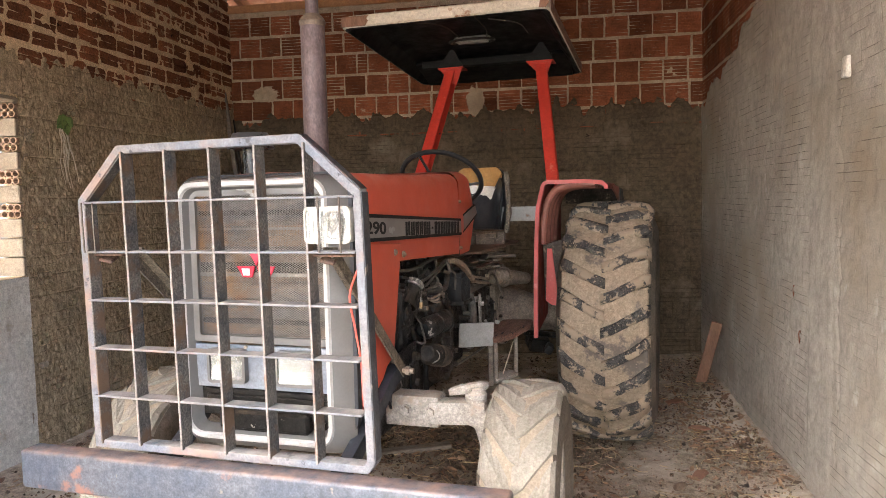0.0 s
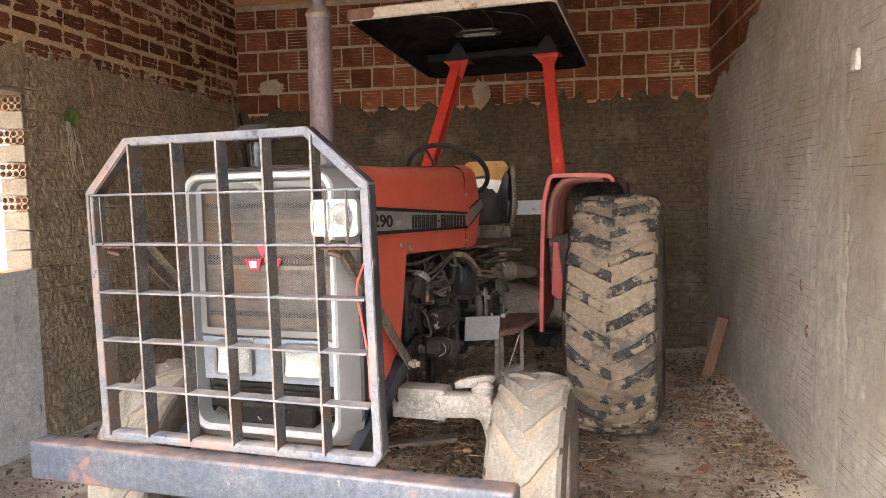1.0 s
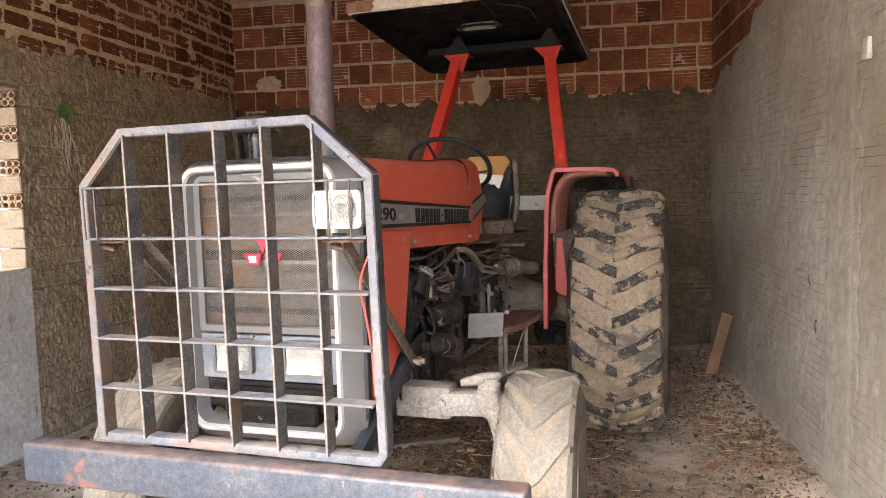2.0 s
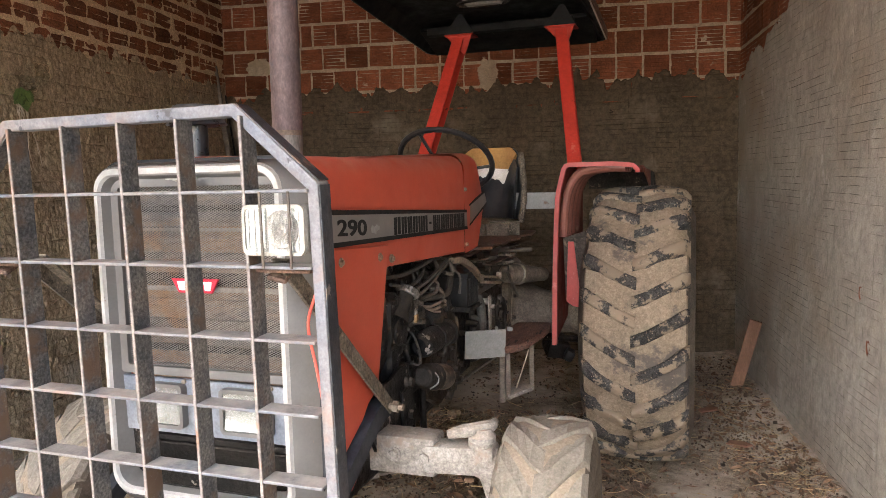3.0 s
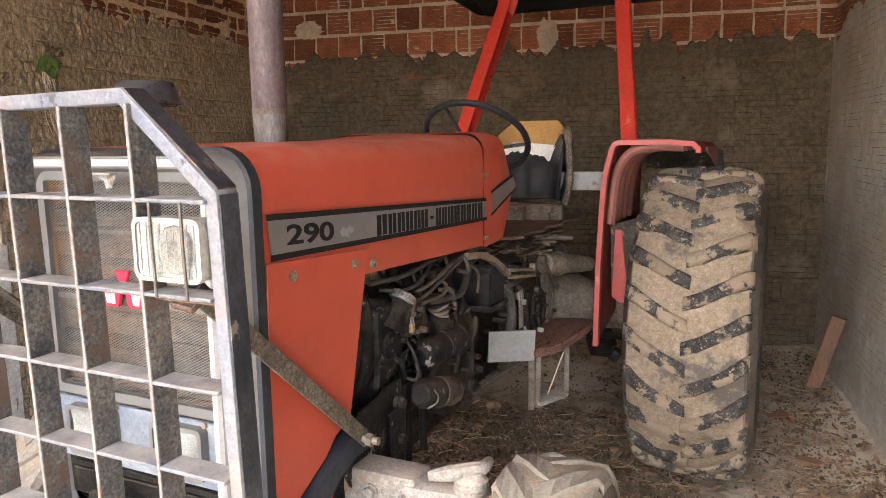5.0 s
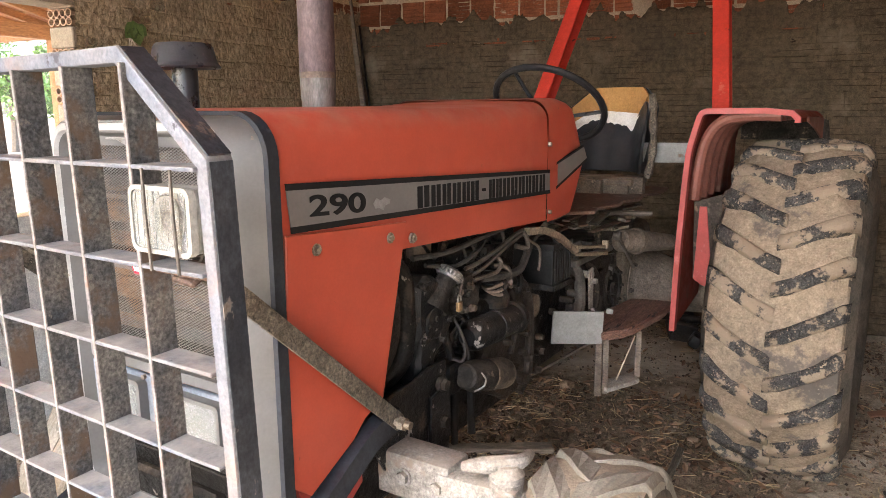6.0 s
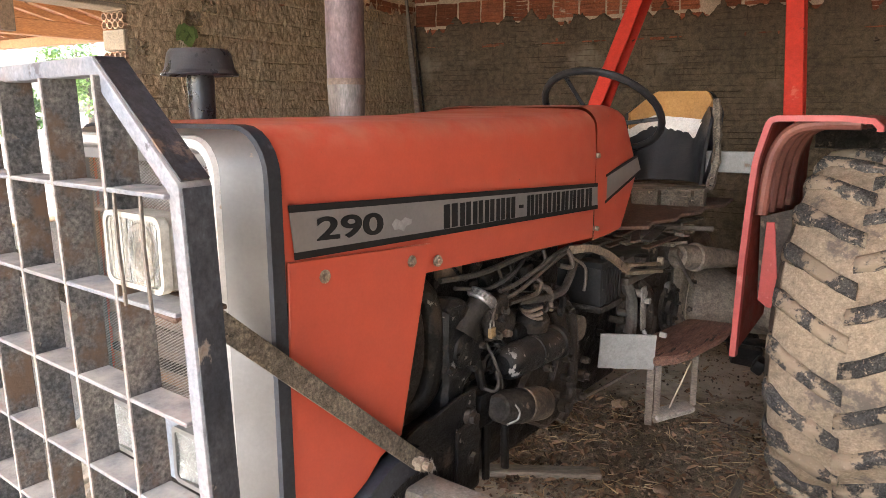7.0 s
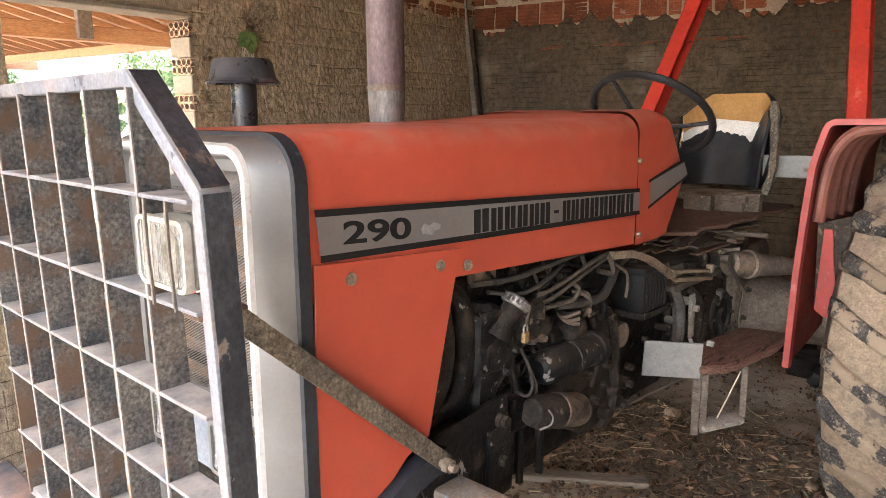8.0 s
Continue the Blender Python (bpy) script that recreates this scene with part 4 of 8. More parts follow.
def leaf_cloud(bm, centre, radii, count, size, rng):
    for _ in range(count):
        while True:
            p = Vector((rng.uniform(-1, 1), rng.uniform(-1, 1), rng.uniform(-1, 1)))
            if 0.35 < p.length < 1:
                break
        c = Vector(centre) + Vector([a * b for a, b in zip(p, radii)])
        s = size * rng.uniform(0.6, 1.4)
        m = Matrix.Translation(c) @ Euler((rng.uniform(-1, 1), rng.uniform(-1, 1), rng.uniform(0, 6.3))).to_matrix().to_4x4()
        a = [bm.verts.new(m @ Vector(q)) for q in ((-s, 0, 0), (0, -s * 0.5, s * 0.15), (s, 0, 0), (0, s * 0.5, s * 0.15))]
        bm.faces.new(a)


def tree(x, y, h, seed):
    rng = random.Random(seed)
    t = tagged(new("tree"), "leafy green tree seen through the window", "tree", "trees outside")
    t.matrix_basis = pose(x, y, -0.05)
    bm = nbm()
    tube(bm, arc([(0, 0, 0), (0.1, 0.05, h * 0.25), (-0.05, 0.1, h * 0.5), (0.1, 0, h * 0.8)], 4), [0.22 - 0.012 * i for i in range(13)], 9)
    for i in range(7):
        a = i * 0.9 + rng.uniform(-0.3, 0.3)
        z = h * (0.3 + 0.06 * i)
        r = h * 0.32
        tube(bm, arc([(0, 0, z), (r * 0.5 * math.cos(a), r * 0.5 * math.sin(a), z + 0.35 * r), (r * math.cos(a), r * math.sin(a), z + 0.6 * r)], 3), [0.08 - 0.01 * k for k in range(7)], 6)
    part("trunk", bm, BARK, t)
    bm = nbm()
    for i in range(26):
        a, e = rng.uniform(0, 6.28), rng.uniform(0.0, 1.0)
        r = h * 0.36 * math.sqrt(1 - (e - 0.35) ** 2)
        c = (r * rng.uniform(0.3, 1) * math.cos(a), r * rng.uniform(0.3, 1) * math.sin(a), h * (0.35 + 0.6 * e))
        k = h * rng.uniform(0.09, 0.16)
        leaf_cloud(bm, c, (k, k, k * 0.7), 120, 0.12, rng)
    part("crown", bm, LEAF, t, "dense green leaves with gaps", False)
    return t


for x, y, h, s in ((-30, 21.4, 4.9, 1), (-38, 30.0, 5.6, 2), (-31, 25.0, 4.7, 3), (-40, 18.0, 4.0, 4), (-38, 12.0, 2.6, 5), (-29, 17.6, 2.6, 6)):
    tree(x, y, h, s)


# ---- the tractor: own axes, y to its rear, x to its left side, front guard at y = 0 ----
tractor = tagged(new("tractor"), "old red farm tractor with front guard grid and sun canopy", "tractor")
tractor.matrix_basis = pose(-0.853, 1.512, 0, 0, 0, -8.0)

# wheels
def lug_mesh(name, R, W, side, thick, sweep, drop, material, wrap, worn=False):
    """One bar lug; a worn one has a single sharp edge and runs out flat at its other side."""
    bm = nbm()
    rings = []
    for x, top, th in ((-0.010, R - 0.004, 0.0), (W * 0.10, R, 0.16), (W * 0.22, R - 0.004, 0.42), (W * 0.34, R - 0.010, 0.68), (W * 0.43, R - drop, 0.90), (W * wrap, R - drop * 2.6, 1.0)):
        a = th * sweep
        w = thick / R * (1.0 + 0.25 * th)
        ring = []
        low = R - 0.085 - drop * 2 * (th > 0.95)
        shape = ((-0.56 * w, low), (-0.53 * w, top - 0.004), (-0.50 * w, top), (0.1 * w, top - 0.003), (0.50 * w, top - 0.011), (0.60 * w, low)) if worn else ((-0.66 * w, low), (-0.52 * w, top - 0.009), (-0.36 * w, top), (0.36 * w, top - 0.001), (0.52 * w, top - 0.010), (0.66 * w, low))
        for da, rr in shape:
            ring.append(bm.verts.new((side * x, -rr * math.cos(a + da), rr * math.sin(a + da))))
        rings.append(ring)
    for p, q in zip(rings, rings[1:]):
        for i in range(6):
            bm.faces.new((p[i], p[(i + 1) % 6], q[(i + 1) % 6], q[i]))
    bm.faces.new(rings[0])
    bm.faces.new(rings[-1])
    bmesh.ops.recalc_face_normals(bm, faces=bm.faces)
    for f in bm.faces:
        f.smooth = not worn
    me = bpy.data.meshes.new(name)
    bm.to_mesh(me)
    bm.free()
    me.materials.append(material)
    return me


def wheel(name, at, R, W, n, thick, sweep, lugmat, carcmat, sidemat, rim_r, out, label, depth, turn=0.0, steer=0.0, mud=0.006, worn=False):
    """Tyre with bar lugs, rim with dished disc and hub; out: +1 when its outer face looks to +x."""
    Rc = R - depth
    bm = nbm()
    h = W / 2
    prof = [(-h * 0.86, rim_r + 0.01), (-h * 1.04, rim_r + (Rc - rim_r) * 0.35), (-h * 1.06, rim_r + (Rc - rim_r) * 0.6), (-h * 0.9, Rc - 0.045 * R / 0.76),
            (-h * 0.62, Rc - 0.010), (0, Rc), (h * 0.62, Rc - 0.010), (h * 0.9, Rc - 0.045 * R / 0.76), (h * 1.06, rim_r + (Rc - rim_r) * 0.6),
            (h * 1.04, rim_r + (Rc - rim_r) * 0.35), (h * 0.86, rim_r + 0.01)]
    fine = []
    for (xa, ra), (xb, rb) in zip(prof, prof[1:]):
        m = max(1, int(math.hypot(xb - xa, rb - ra) / 0.02))
        fine += [(xa + (xb - xa) * k / m, ra + (rb - ra) * k / m) for k in range(m)]
    lathe(bm, (0, 0, 0), (1, 0, 0), fine + [prof[-1]], 180)
    co = np.array([v.co[:] for v in bm.verts])
    ang, rad = np.arctan2(co[:, 2], co[:, 1]), np.hypot(co[:, 1], co[:, 2])
    swell = mud * (fbm(np.cos(ang) * R * 12 + 50 + co[:, 0] * 9, np.sin(ang) * R * 12 + 50 - co[:, 0] * 11, int(n + at[0] * 7), 4) - 0.5) * np.clip((rad - Rc + 0.09) / 0.06, 0, 1)
    for v, w, r in zip(bm.verts, swell.tolist(), rad.tolist()):
        v.co.y *= 1 + w / r
        v.co.z *= 1 + w / r
    tyre = part(name, bm, carcmat, tractor, label)
    tyre.data.materials.append(sidemat)
    for p in tyre.data.polygons:
        c = p.center
        if math.hypot(c.y, c.z) < Rc - 0.06 * R / 0.76:
            p.material_index = 1
    tyre.matrix_basis = pose(*at, turn, 0, steer)
    for side in (-1, 1):
        me = lug_mesh("lug", R, W, side, thick, sweep, 0.022 * R / 0.76, lugmat, 0.485, worn)
        for k in range(n):
            ob = new("lug", me)
            ob.parent = tyre
            ob.matrix_basis = pose(0, 0, 0, -360.0 * (k + (0.5 if side > 0 else 0)) / n)
    bm = nbm()
    lathe(bm, (0, 0, 0), (out, 0, 0), [(-h * 0.84, rim_r + 0.03), (-h * 0.80, rim_r), (-h * 0.5, rim_r - 0.03), (h * 0.4, rim_r - 0.03), (h * 0.80, rim_r), (h * 0.86, rim_r + 0.03),
                                       (h * 0.87, rim_r + 0.03), (h * 0.82, rim_r - 0.01), (h * 0.42, rim_r - 0.045), (h * 0.30, rim_r * 0.7), (h * 0.36, rim_r * 0.45), (h * 0.36, rim_r * 0.30),
                                       (h * 0.62, rim_r * 0.26), (h * 0.66, rim_r * 0.1), (h * 0.66, 0)], 40)
    rim = part("rim", bm, AXLE, tyre, "dusty pale steel rim")
    for k in range(6):
        bm = nbm()
        a = k * math.pi / 3
        p = Vector((out * h * 0.38, rim_r * 0.36 * math.cos(a), rim_r * 0.36 * math.sin(a)))
        cyl(bm, p, p + Vector((out * 0.03, 0, 0)), 0.014, seg=6)
        part("wheel_nut", bm, BOLT, tyre)
    return tyre


RWX, RWY, RWR = 0.925, 2.88, 0.765
wheel("rear_tyre", (RWX, RWY, RWR - 0.008), RWR, 0.525, 25, 0.055, 0.19, RUBBER, MUD, SIDEWALL, 0.37, 1, "big rear tyre with worn lugs and dried tan mud", 0.027, 4, 0, 0.055)
wheel("rear_tyre", (-RWX + 0.02, RWY, RWR - 0.008), RWR, 0.525, 25, 0.055, 0.19, RUBBER, MUD, SIDEWALL, 0.37, -1, "big rear tyre with worn lugs and dried tan mud", 0.027, 11, 0, 0.055)
FWX, FWY, FWR = 0.80, 0.68, 0.450
wheel("front_tyre", (FWX, FWY, FWR - 0.006), FWR, 0.255, 15, 0.125, 0.42, DUSTY_LUG, DUSTY_TYRE, SIDEWALL, 0.235, 1, "front tyre with worn lugs caked in pale dust", 0.009, 3, 4, 0.006, True)
wheel("front_tyre", (-0.735, FWY, FWR - 0.03), FWR, 0.255, 15, 0.125, 0.42, DUSTY_LUG, DUSTY_TYRE, SIDEWALL, 0.235, -1, "front tyre with worn lugs caked in pale dust", 0.009, 9, 2, 0.006, True)


# hood
def hood_section(y, zb, zt, hw):
    pts = [(hw, zb), (hw + 0.002, zt - 0.14), (hw - 0.002, zt - 0.075)]
    for k in range(1, 7):
        a = radians(90 * k / 6)
        pts.append((hw - 0.07 + 0.068 * math.cos(a), zt - 0.068 + 0.062 * math.sin(a)))
    pts += [(hw * 0.5, zt - 0.003), (0, zt + 0.001)]
    return [(x, y, z) for x, z in pts] + [(-x, y, z) for x, z in pts[-2::-1]]


bm = nbm()
prev = None
for y, zb, zt, hw in ((0.272, 1.345, 1.652, 0.319), (0.30, 1.345, 1.659, 0.321), (0.70, 1.328, 1.662, 0.321), (1.05, 1.312, 1.664, 0.321), (1.20, 1.305, 1.668, 0.320), (1.35, 1.298, 1.676, 0.319), (1.468, 1.292, 1.684, 0.316)):
    ring = [bm.verts.new(p) for p in hood_section(y, zb, zt, hw)]
    if prev:
        for i in range(len(ring) - 1):
            bm.faces.new((prev[i], prev[i + 1], ring[i + 1], ring[i]))
    prev = ring
bmesh.ops.recalc_face_normals(bm, faces=bm.faces)
bmesh.ops.solidify(bm, geom=bm.faces[:], thickness=0.006)
hood = part("hood", bm, RED, tractor, "red engine hood dulled by dust")

def console_section(y, zb, zt, hw, r):
    """Like the hood's section, with a corner radius that tightens to the rear."""
    pts = [(hw, zb)] + [(hw - r + r * math.cos(q), zt - r + r * math.sin(q)) for q in (k * math.pi / 12 for k in range(7))] + [(hw * 0.5, zt), (0, zt)]
    return [(x, y, z) for x, z in pts] + [(-x, y, z) for x, z in pts[-2::-1]]


bm = nbm()
prev = None
for y, zb, zt, hw, r in ((1.474, 1.286, 1.685, 0.317, 0.068), (1.56, 1.287, 1.690, 0.314, 0.060), (1.61, 1.289, 1.690, 0.312, 0.052), (1.66, 1.291, 1.678, 0.309, 0.034), (1.688, 1.294, 1.662, 0.307, 0.022), (1.695, 1.304, 1.652, 0.307, 0.018), (1.76, 1.388, 1.563, 0.303, 0.012), (1.816, 1.463, 1.487, 0.298, 0.008), (1.824, 1.471, 1.479, 0.296, 0.003)):
    ring = [bm.verts.new(p) for p in console_section(y, zb, zt, hw, r)]
    if prev:
        for i in range(len(ring) - 1):
            bm.faces.new((prev[i], prev[i + 1], ring[i + 1], ring[i]))
    prev = ring
bm.faces.new(prev)
bmesh.ops.recalc_face_normals(bm, faces=bm.faces)
console = part("console", bm, RED, tractor, "red instrument console behind the hood")

for s in (1, -1):
    # lower red side panel of the nose
    bm = nbm()
    plate(bm, [(0.280, 1.418), (0.672, 1.395), (0.655, 1.33), (0.568, 0.99), (0.50, 0.965), (0.46, 0.93), (0.32, 0.86), (0.268, 0.90), (0.272, 1.2)], s * 0.006, "x", s * 0.3225, 0.002)
    panel = part("side_panel", bm, RED, tractor, "red lower side panel")
    for y, z in ((0.362, 1.379), (0.606, 1.366), (0.695, 1.352)):
        bm = nbm()
        cyl(bm, (s * 0.325, y, z), (s * 0.337, y, z), 0.0085, 0.007, 10)
        cyl(bm, (s * 0.325, y, z), (s * 0.331, y, z), 0.013, 0.013, 12)
        part("bolt", bm, BOLT, panel)
    for a, b in (((0.31, 1.478, 1.541), (0.327, 1.478, 1.541)), ((0.31, 1.488, 1.319), (0.327, 1.488, 1.319)), ((0.27, 1.56, 1.658), (0.285, 1.565, 1.662))):
        bm = nbm()
        cyl(bm, (s * a[0], *a[1:]), (s * b[0], *b[1:]), 0.009, 0.007, 10)
        part("bolt", bm, BOLT, console)
    # stripe
    bm = nbm()
    plate(bm, [(0.285, 1.505), (1.462, 1.450), (1.466, 1.395), (0.293, 1.434)], s * 0.002, "x", s * 0.3285)
    stripe = part("side_stripe", bm, DECAL, hood, "grey side stripe with black edges", False)
    bm = nbm()
    plate(bm, [(0.283, 1.518), (1.461, 1.461), (1.462, 1.450), (0.285, 1.505)], s * 0.0024, "x", s * 0.3285)
    plate(bm, [(0.293, 1.434), (1.466, 1.395), (1.468, 1.383), (0.293, 1.421)], s * 0.0024, "x", s * 0.3285)
    part("stripe_edge", bm, INK, hood, "", False)
    for i, (y0, y1) in enumerate(((0.712, 0.765), (0.772, 0.815), (0.822, 0.863), (0.870, 0.911), (0.918, 0.957), (0.962, 1.004), (1.022, 1.042), (1.06, 1.095), (1.10, 1.135), (1.142, 1.185), (1.191, 1.233), (1.240, 1.281), (1.288, 1.325), (1.332, 1.375), (1.384, 1.425))):
        zm = 1.4475 - 0.036 * (y0 - 0.71)
        w = y1 - y0
        bm = nbm()
        if i == 6:
            plate(bm, [(y0, zm - 0.003), (y1, zm - 0.004), (y1, zm + 0.004), (y0, zm + 0.005)], s * 0.0012, "x", s * 0.3305)
        else:
            for f0, f1 in ((0.03, 0.43), (0.57, 0.97)):
                plate(bm, [(y0 + f0 * w, zm - 0.0265), (y0 + f1 * w, zm - 0.0268), (y0 + f1 * w, zm + 0.0262), (y0 + f0 * w, zm + 0.0265)], s * 0.0012, "x", s * 0.3305)
        part("brand_bar", bm, INK, hood, "plain black bars", False)
    bm = nbm()
    plate(bm, [(1.492, 1.458), (1.785, 1.520), (1.815, 1.478), (1.51, 1.385)], s * 0.003, "x", s * 0.311)
    part("console_stripe", bm, DECAL, console, "", False)
    bm = nbm()
    plate(bm, [(1.490, 1.466), (1.780, 1.528), (1.785, 1.520), (1.492, 1.458)], s * 0.0034, "x", s * 0.311)
    plate(bm, [(1.51, 1.385), (1.815, 1.478), (1.82, 1.470), (1.512, 1.376)], s * 0.0034, "x", s * 0.311)
    part("stripe_edge", bm, INK, console, "", False)


def lettering(body, name, width, height, m, material, parent):
    """Text of the built-in font, stretched to a size, lying in its own x-y plane."""
    cu = bpy.data.curves.new(name, "FONT")
    cu.body, cu.size, cu.extrude, cu.offset = body, 1.0, 0.02, 0.024
    tmp = new("tmp_text", cu)
    me = bpy.data.meshes.new_from_object(tmp.evaluated_get(bpy.context.evaluated_depsgraph_get()))
    bpy.data.objects.remove(tmp)
    co = np.array([v.co[:] for v in me.vertices])
    lo, hi = co.min(0), co.max(0)
    for v in me.vertices:
        v.co = ((v.co.x - lo[0]) / (hi[0] - lo[0]) * width, (v.co.y - lo[1]) / (hi[1] - lo[1]) * height, (v.co.z - lo[2]) * 0.03)
    me.materials.clear()
    me.materials.append(material)
    me.transform(m)
    ob = new(name, me)
    ob.parent = parent
    return ob


ax = Matrix(((0, 0, 1, 0.3306), (1, 0, 0, 0.345), (-0.062, 1, 0, 1.447), (0, 0, 0, 1)))
lettering("290", "model_number", 0.174, 0.044, ax, INK, hood)
bm = nbm()
plate(bm, [(0.545, 1.452), (0.556, 1.463), (0.572, 1.456), (0.585, 1.462), (0.606, 1.455), (0.603, 1.446), (0.588, 1.444), (0.580, 1.434), (0.566, 1.440), (0.552, 1.440)], 0.001, "x", 0.3306)
part("paint_chip", bm, PLATE, hood, "flaked pale patch on the stripe", False)

# nose cowl: rim, cowl band, rubber seal
NX0, NX1, NZ0, NZ1 = -0.294, 0.268, 0.762, 1.637
bm = nbm()
out0 = rounded(NX0 - 0.010, NX1 + 0.018, NZ0 - 0.02, NZ1 + 0.004, 0.075)
out1 = rounded(NX0, NX1, NZ0, NZ1, 0.065)
inn1 = rounded(NX0 + 0.022, NX1 - 0.021, NZ0 + 0.025, NZ1 - 0.025, 0.048)
n = len(out0)
loops = [(rounded(-0.323, 0.324, NZ0 - 0.03, NZ1 + 0.010, 0.08), 0.250), (rounded(NX0 - 0.014, NX1 + 0.026, NZ0 - 0.02, NZ1 + 0.006, 0.075), 0.212), (out1, 0.194)]
rows = [[bm.verts.new((u, y, v)) for u, v in o] for o, y in loops]
for a, b in zip(rows, rows[1:]):
    for i in range(n):
        j = (i + 1) % n
        bm.faces.new((a[i], a[j], b[j], b[i]))
bmesh.ops.recalc_face_normals(bm, faces=bm.faces)
bmesh.ops.solidify(bm, geom=bm.faces[:], thickness=0.004)
nose = part("nose_cowl", bm, NOSE, tractor, "silver-grey nose cowl")
bm = nbm()
loops = [(out1, 0.198), (rounded(NX0 + 0.006, NX1 - 0.006, NZ0 + 0.006, NZ1 - 0.006, 0.06), 0.187), (rounded(NX0 + 0.017, NX1 - 0.017, NZ0 + 0.02, NZ1 - 0.02, 0.052), 0.186), (inn1, 0.194)]
rows = [[bm.verts.new((u, y, v)) for u, v in o] for o, y in loops]
for a, b in zip(rows, rows[1:]):
    for i in range(n):
        j = (i + 1) % n
        bm.faces.new((a[i], a[j], b[j], b[i]))
bmesh.ops.recalc_face_normals(bm, faces=bm.faces)
part("nose_rim", bm, NOSE_EDGE, nose, "chipped pale rim round the grille")
bm = nbm()
rows = [[bm.verts.new((u, y, v)) for u, v in o] for o, y in ((inn1, 0.194), (rounded(NX0 + 0.045, NX1 - 0.036, NZ0 + 0.045, NZ1 - 0.04, 0.03), 0.235))]
for i in range(n):
    j = (i + 1) % n
    bm.faces.new((rows[0][i], rows[0][j], rows[1][j], rows[1][i]))
bmesh.ops.recalc_face_normals(bm, faces=bm.faces)
part("inner_cowl", bm, NOSE, nose)
bm = nbm()
ring_frame(bm, rounded(-0.330, 0.331, NZ0 + 0.01, NZ1 + 0.017, 0.088), rounded(-0.308, 0.309, NZ0 + 0.03, NZ1 - 0.010, 0.07), 0.243, 0.270)
part("rubber_seal", bm, SEAL, nose, "black rubber seal, paint-smudged")

# grille: radiator core behind a woven wire screen
GX0, GX1 = -0.268, 0.246
bm = nbm()
box(bm, ((GX0 + GX1) / 2, 0.30, 1.33), (GX1 - GX0 + 0.03, 0.02, 0.60))
core = part("radiator_core", bm, CORE, tractor, "radiator core stained brown and grey")
for k in range(9):
    bm = nbm()
    box(bm, ((GX0 + GX1) / 2, 0.286, 1.10 + 0.062 * k), (GX1 - GX0, 0.014, 0.018 if k % 2 else 0.034), (0, 0, 0), 0.002)
    part("core_slat", bm, (CORE, GREASE, PIPE)[k % 3], core)
bm = nbm()
pitch = 0.0060
zlo, zhi = 1.105, 1.605
d = 0.5
for fam in (1, -1):
    c = GX0 - (zhi - zlo) / d if fam == 1 else GX0
    c1 = GX1 if fam == 1 else GX1 + (zhi - zlo) / d
    while c < c1:
        # wire x = c + fam * (z - zlo) / d, clipped to the opening
        xa, xb = c, c + fam * (zhi - zlo) / d
        za, zb = zlo, zhi
        if xa != xb:
            t0, t1 = sorted(((GX0 - xa) / (xb - xa), (GX1 - xa) / (xb - xa)))
            t0, t1 = max(0, t0), min(1, t1)
            if t1 - t0 > 0.005:
                p0 = (xa + t0 * (xb - xa), za + t0 * (zb - za))
                p1 = (xa + t1 * (xb - xa), za + t1 * (zb - za))
                w = 0.00095
                y = 0.262 + 0.0008 * fam
                vs = [bm.verts.new((p0[0], y, p0[1] - w)), bm.verts.new((p1[0], y, p1[1] - w)), bm.verts.new((p1[0], y - 0.001, p1[1] + w)), bm.verts.new((p0[0], y - 0.001, p0[1] + w))]
                bm.faces.new(vs)
        c += pitch * 2
grille = part("grille_screen", bm, SCREEN, tractor, "woven wire grille screen", False)
bm = nbm()
ring_frame(bm, rounded(GX0 - 0.012, GX1 + 0.01, zlo - 0.012, zhi + 0.012, 0.01), rounded(GX0 + 0.012, GX1 - 0.012, zlo + 0.010, zhi - 0.012, 0.008), 0.250, 0.270)
part("screen_frame", bm, NOSE, grille)
bm = nbm()
box(bm, ((GX0 + GX1) / 2, 0.265, 1.325), (GX1 - GX0, 0.006, 0.012))
box(bm, ((GX0 + GX1) / 2, 0.268, 1.48), (GX1 - GX0, 0.006, 0.008))
part("screen_bar", bm, SCREEN, grille)
# three-pointed badge as plain shapes
bm = nbm()
plate(bm, [(-0.038, 1.357), (-0.062, 1.399), (-0.018, 1.399)], 0.008, "y", 0.248, 0.001)
plate(bm, [(-0.112, 1.355), (-0.044, 1.355), (-0.055, 1.318), (-0.09, 1.318)], 0.008, "y", 0.246, 0.001)
plate(bm, [(-0.034, 1.355), (0.034, 1.355), (0.012, 1.318), (-0.022, 1.318)], 0.008, "y", 0.246, 0.001)
badge = part("badge", bm, BADGE, grille, "small crimson three-wedge badge")
badge.matrix_basis = pose(0.018, 0, 0)
bm = nbm()
plate(bm, [(-0.092, 1.348), (-0.062, 1.348), (-0.062, 1.325), (-0.086, 1.325)], 0.003, "y", 0.2435)
part("badge_mark", bm, BADGE_W, badge, "plain white mark", False)
bm = nbm()
plate(bm, [(-0.010, 1.348), (0.016, 1.348), (0.010, 1.325), (-0.006, 1.325)], 0.003, "y", 0.2435)
part("badge_mark", bm, BADGE_W, badge, "plain white mark", False)

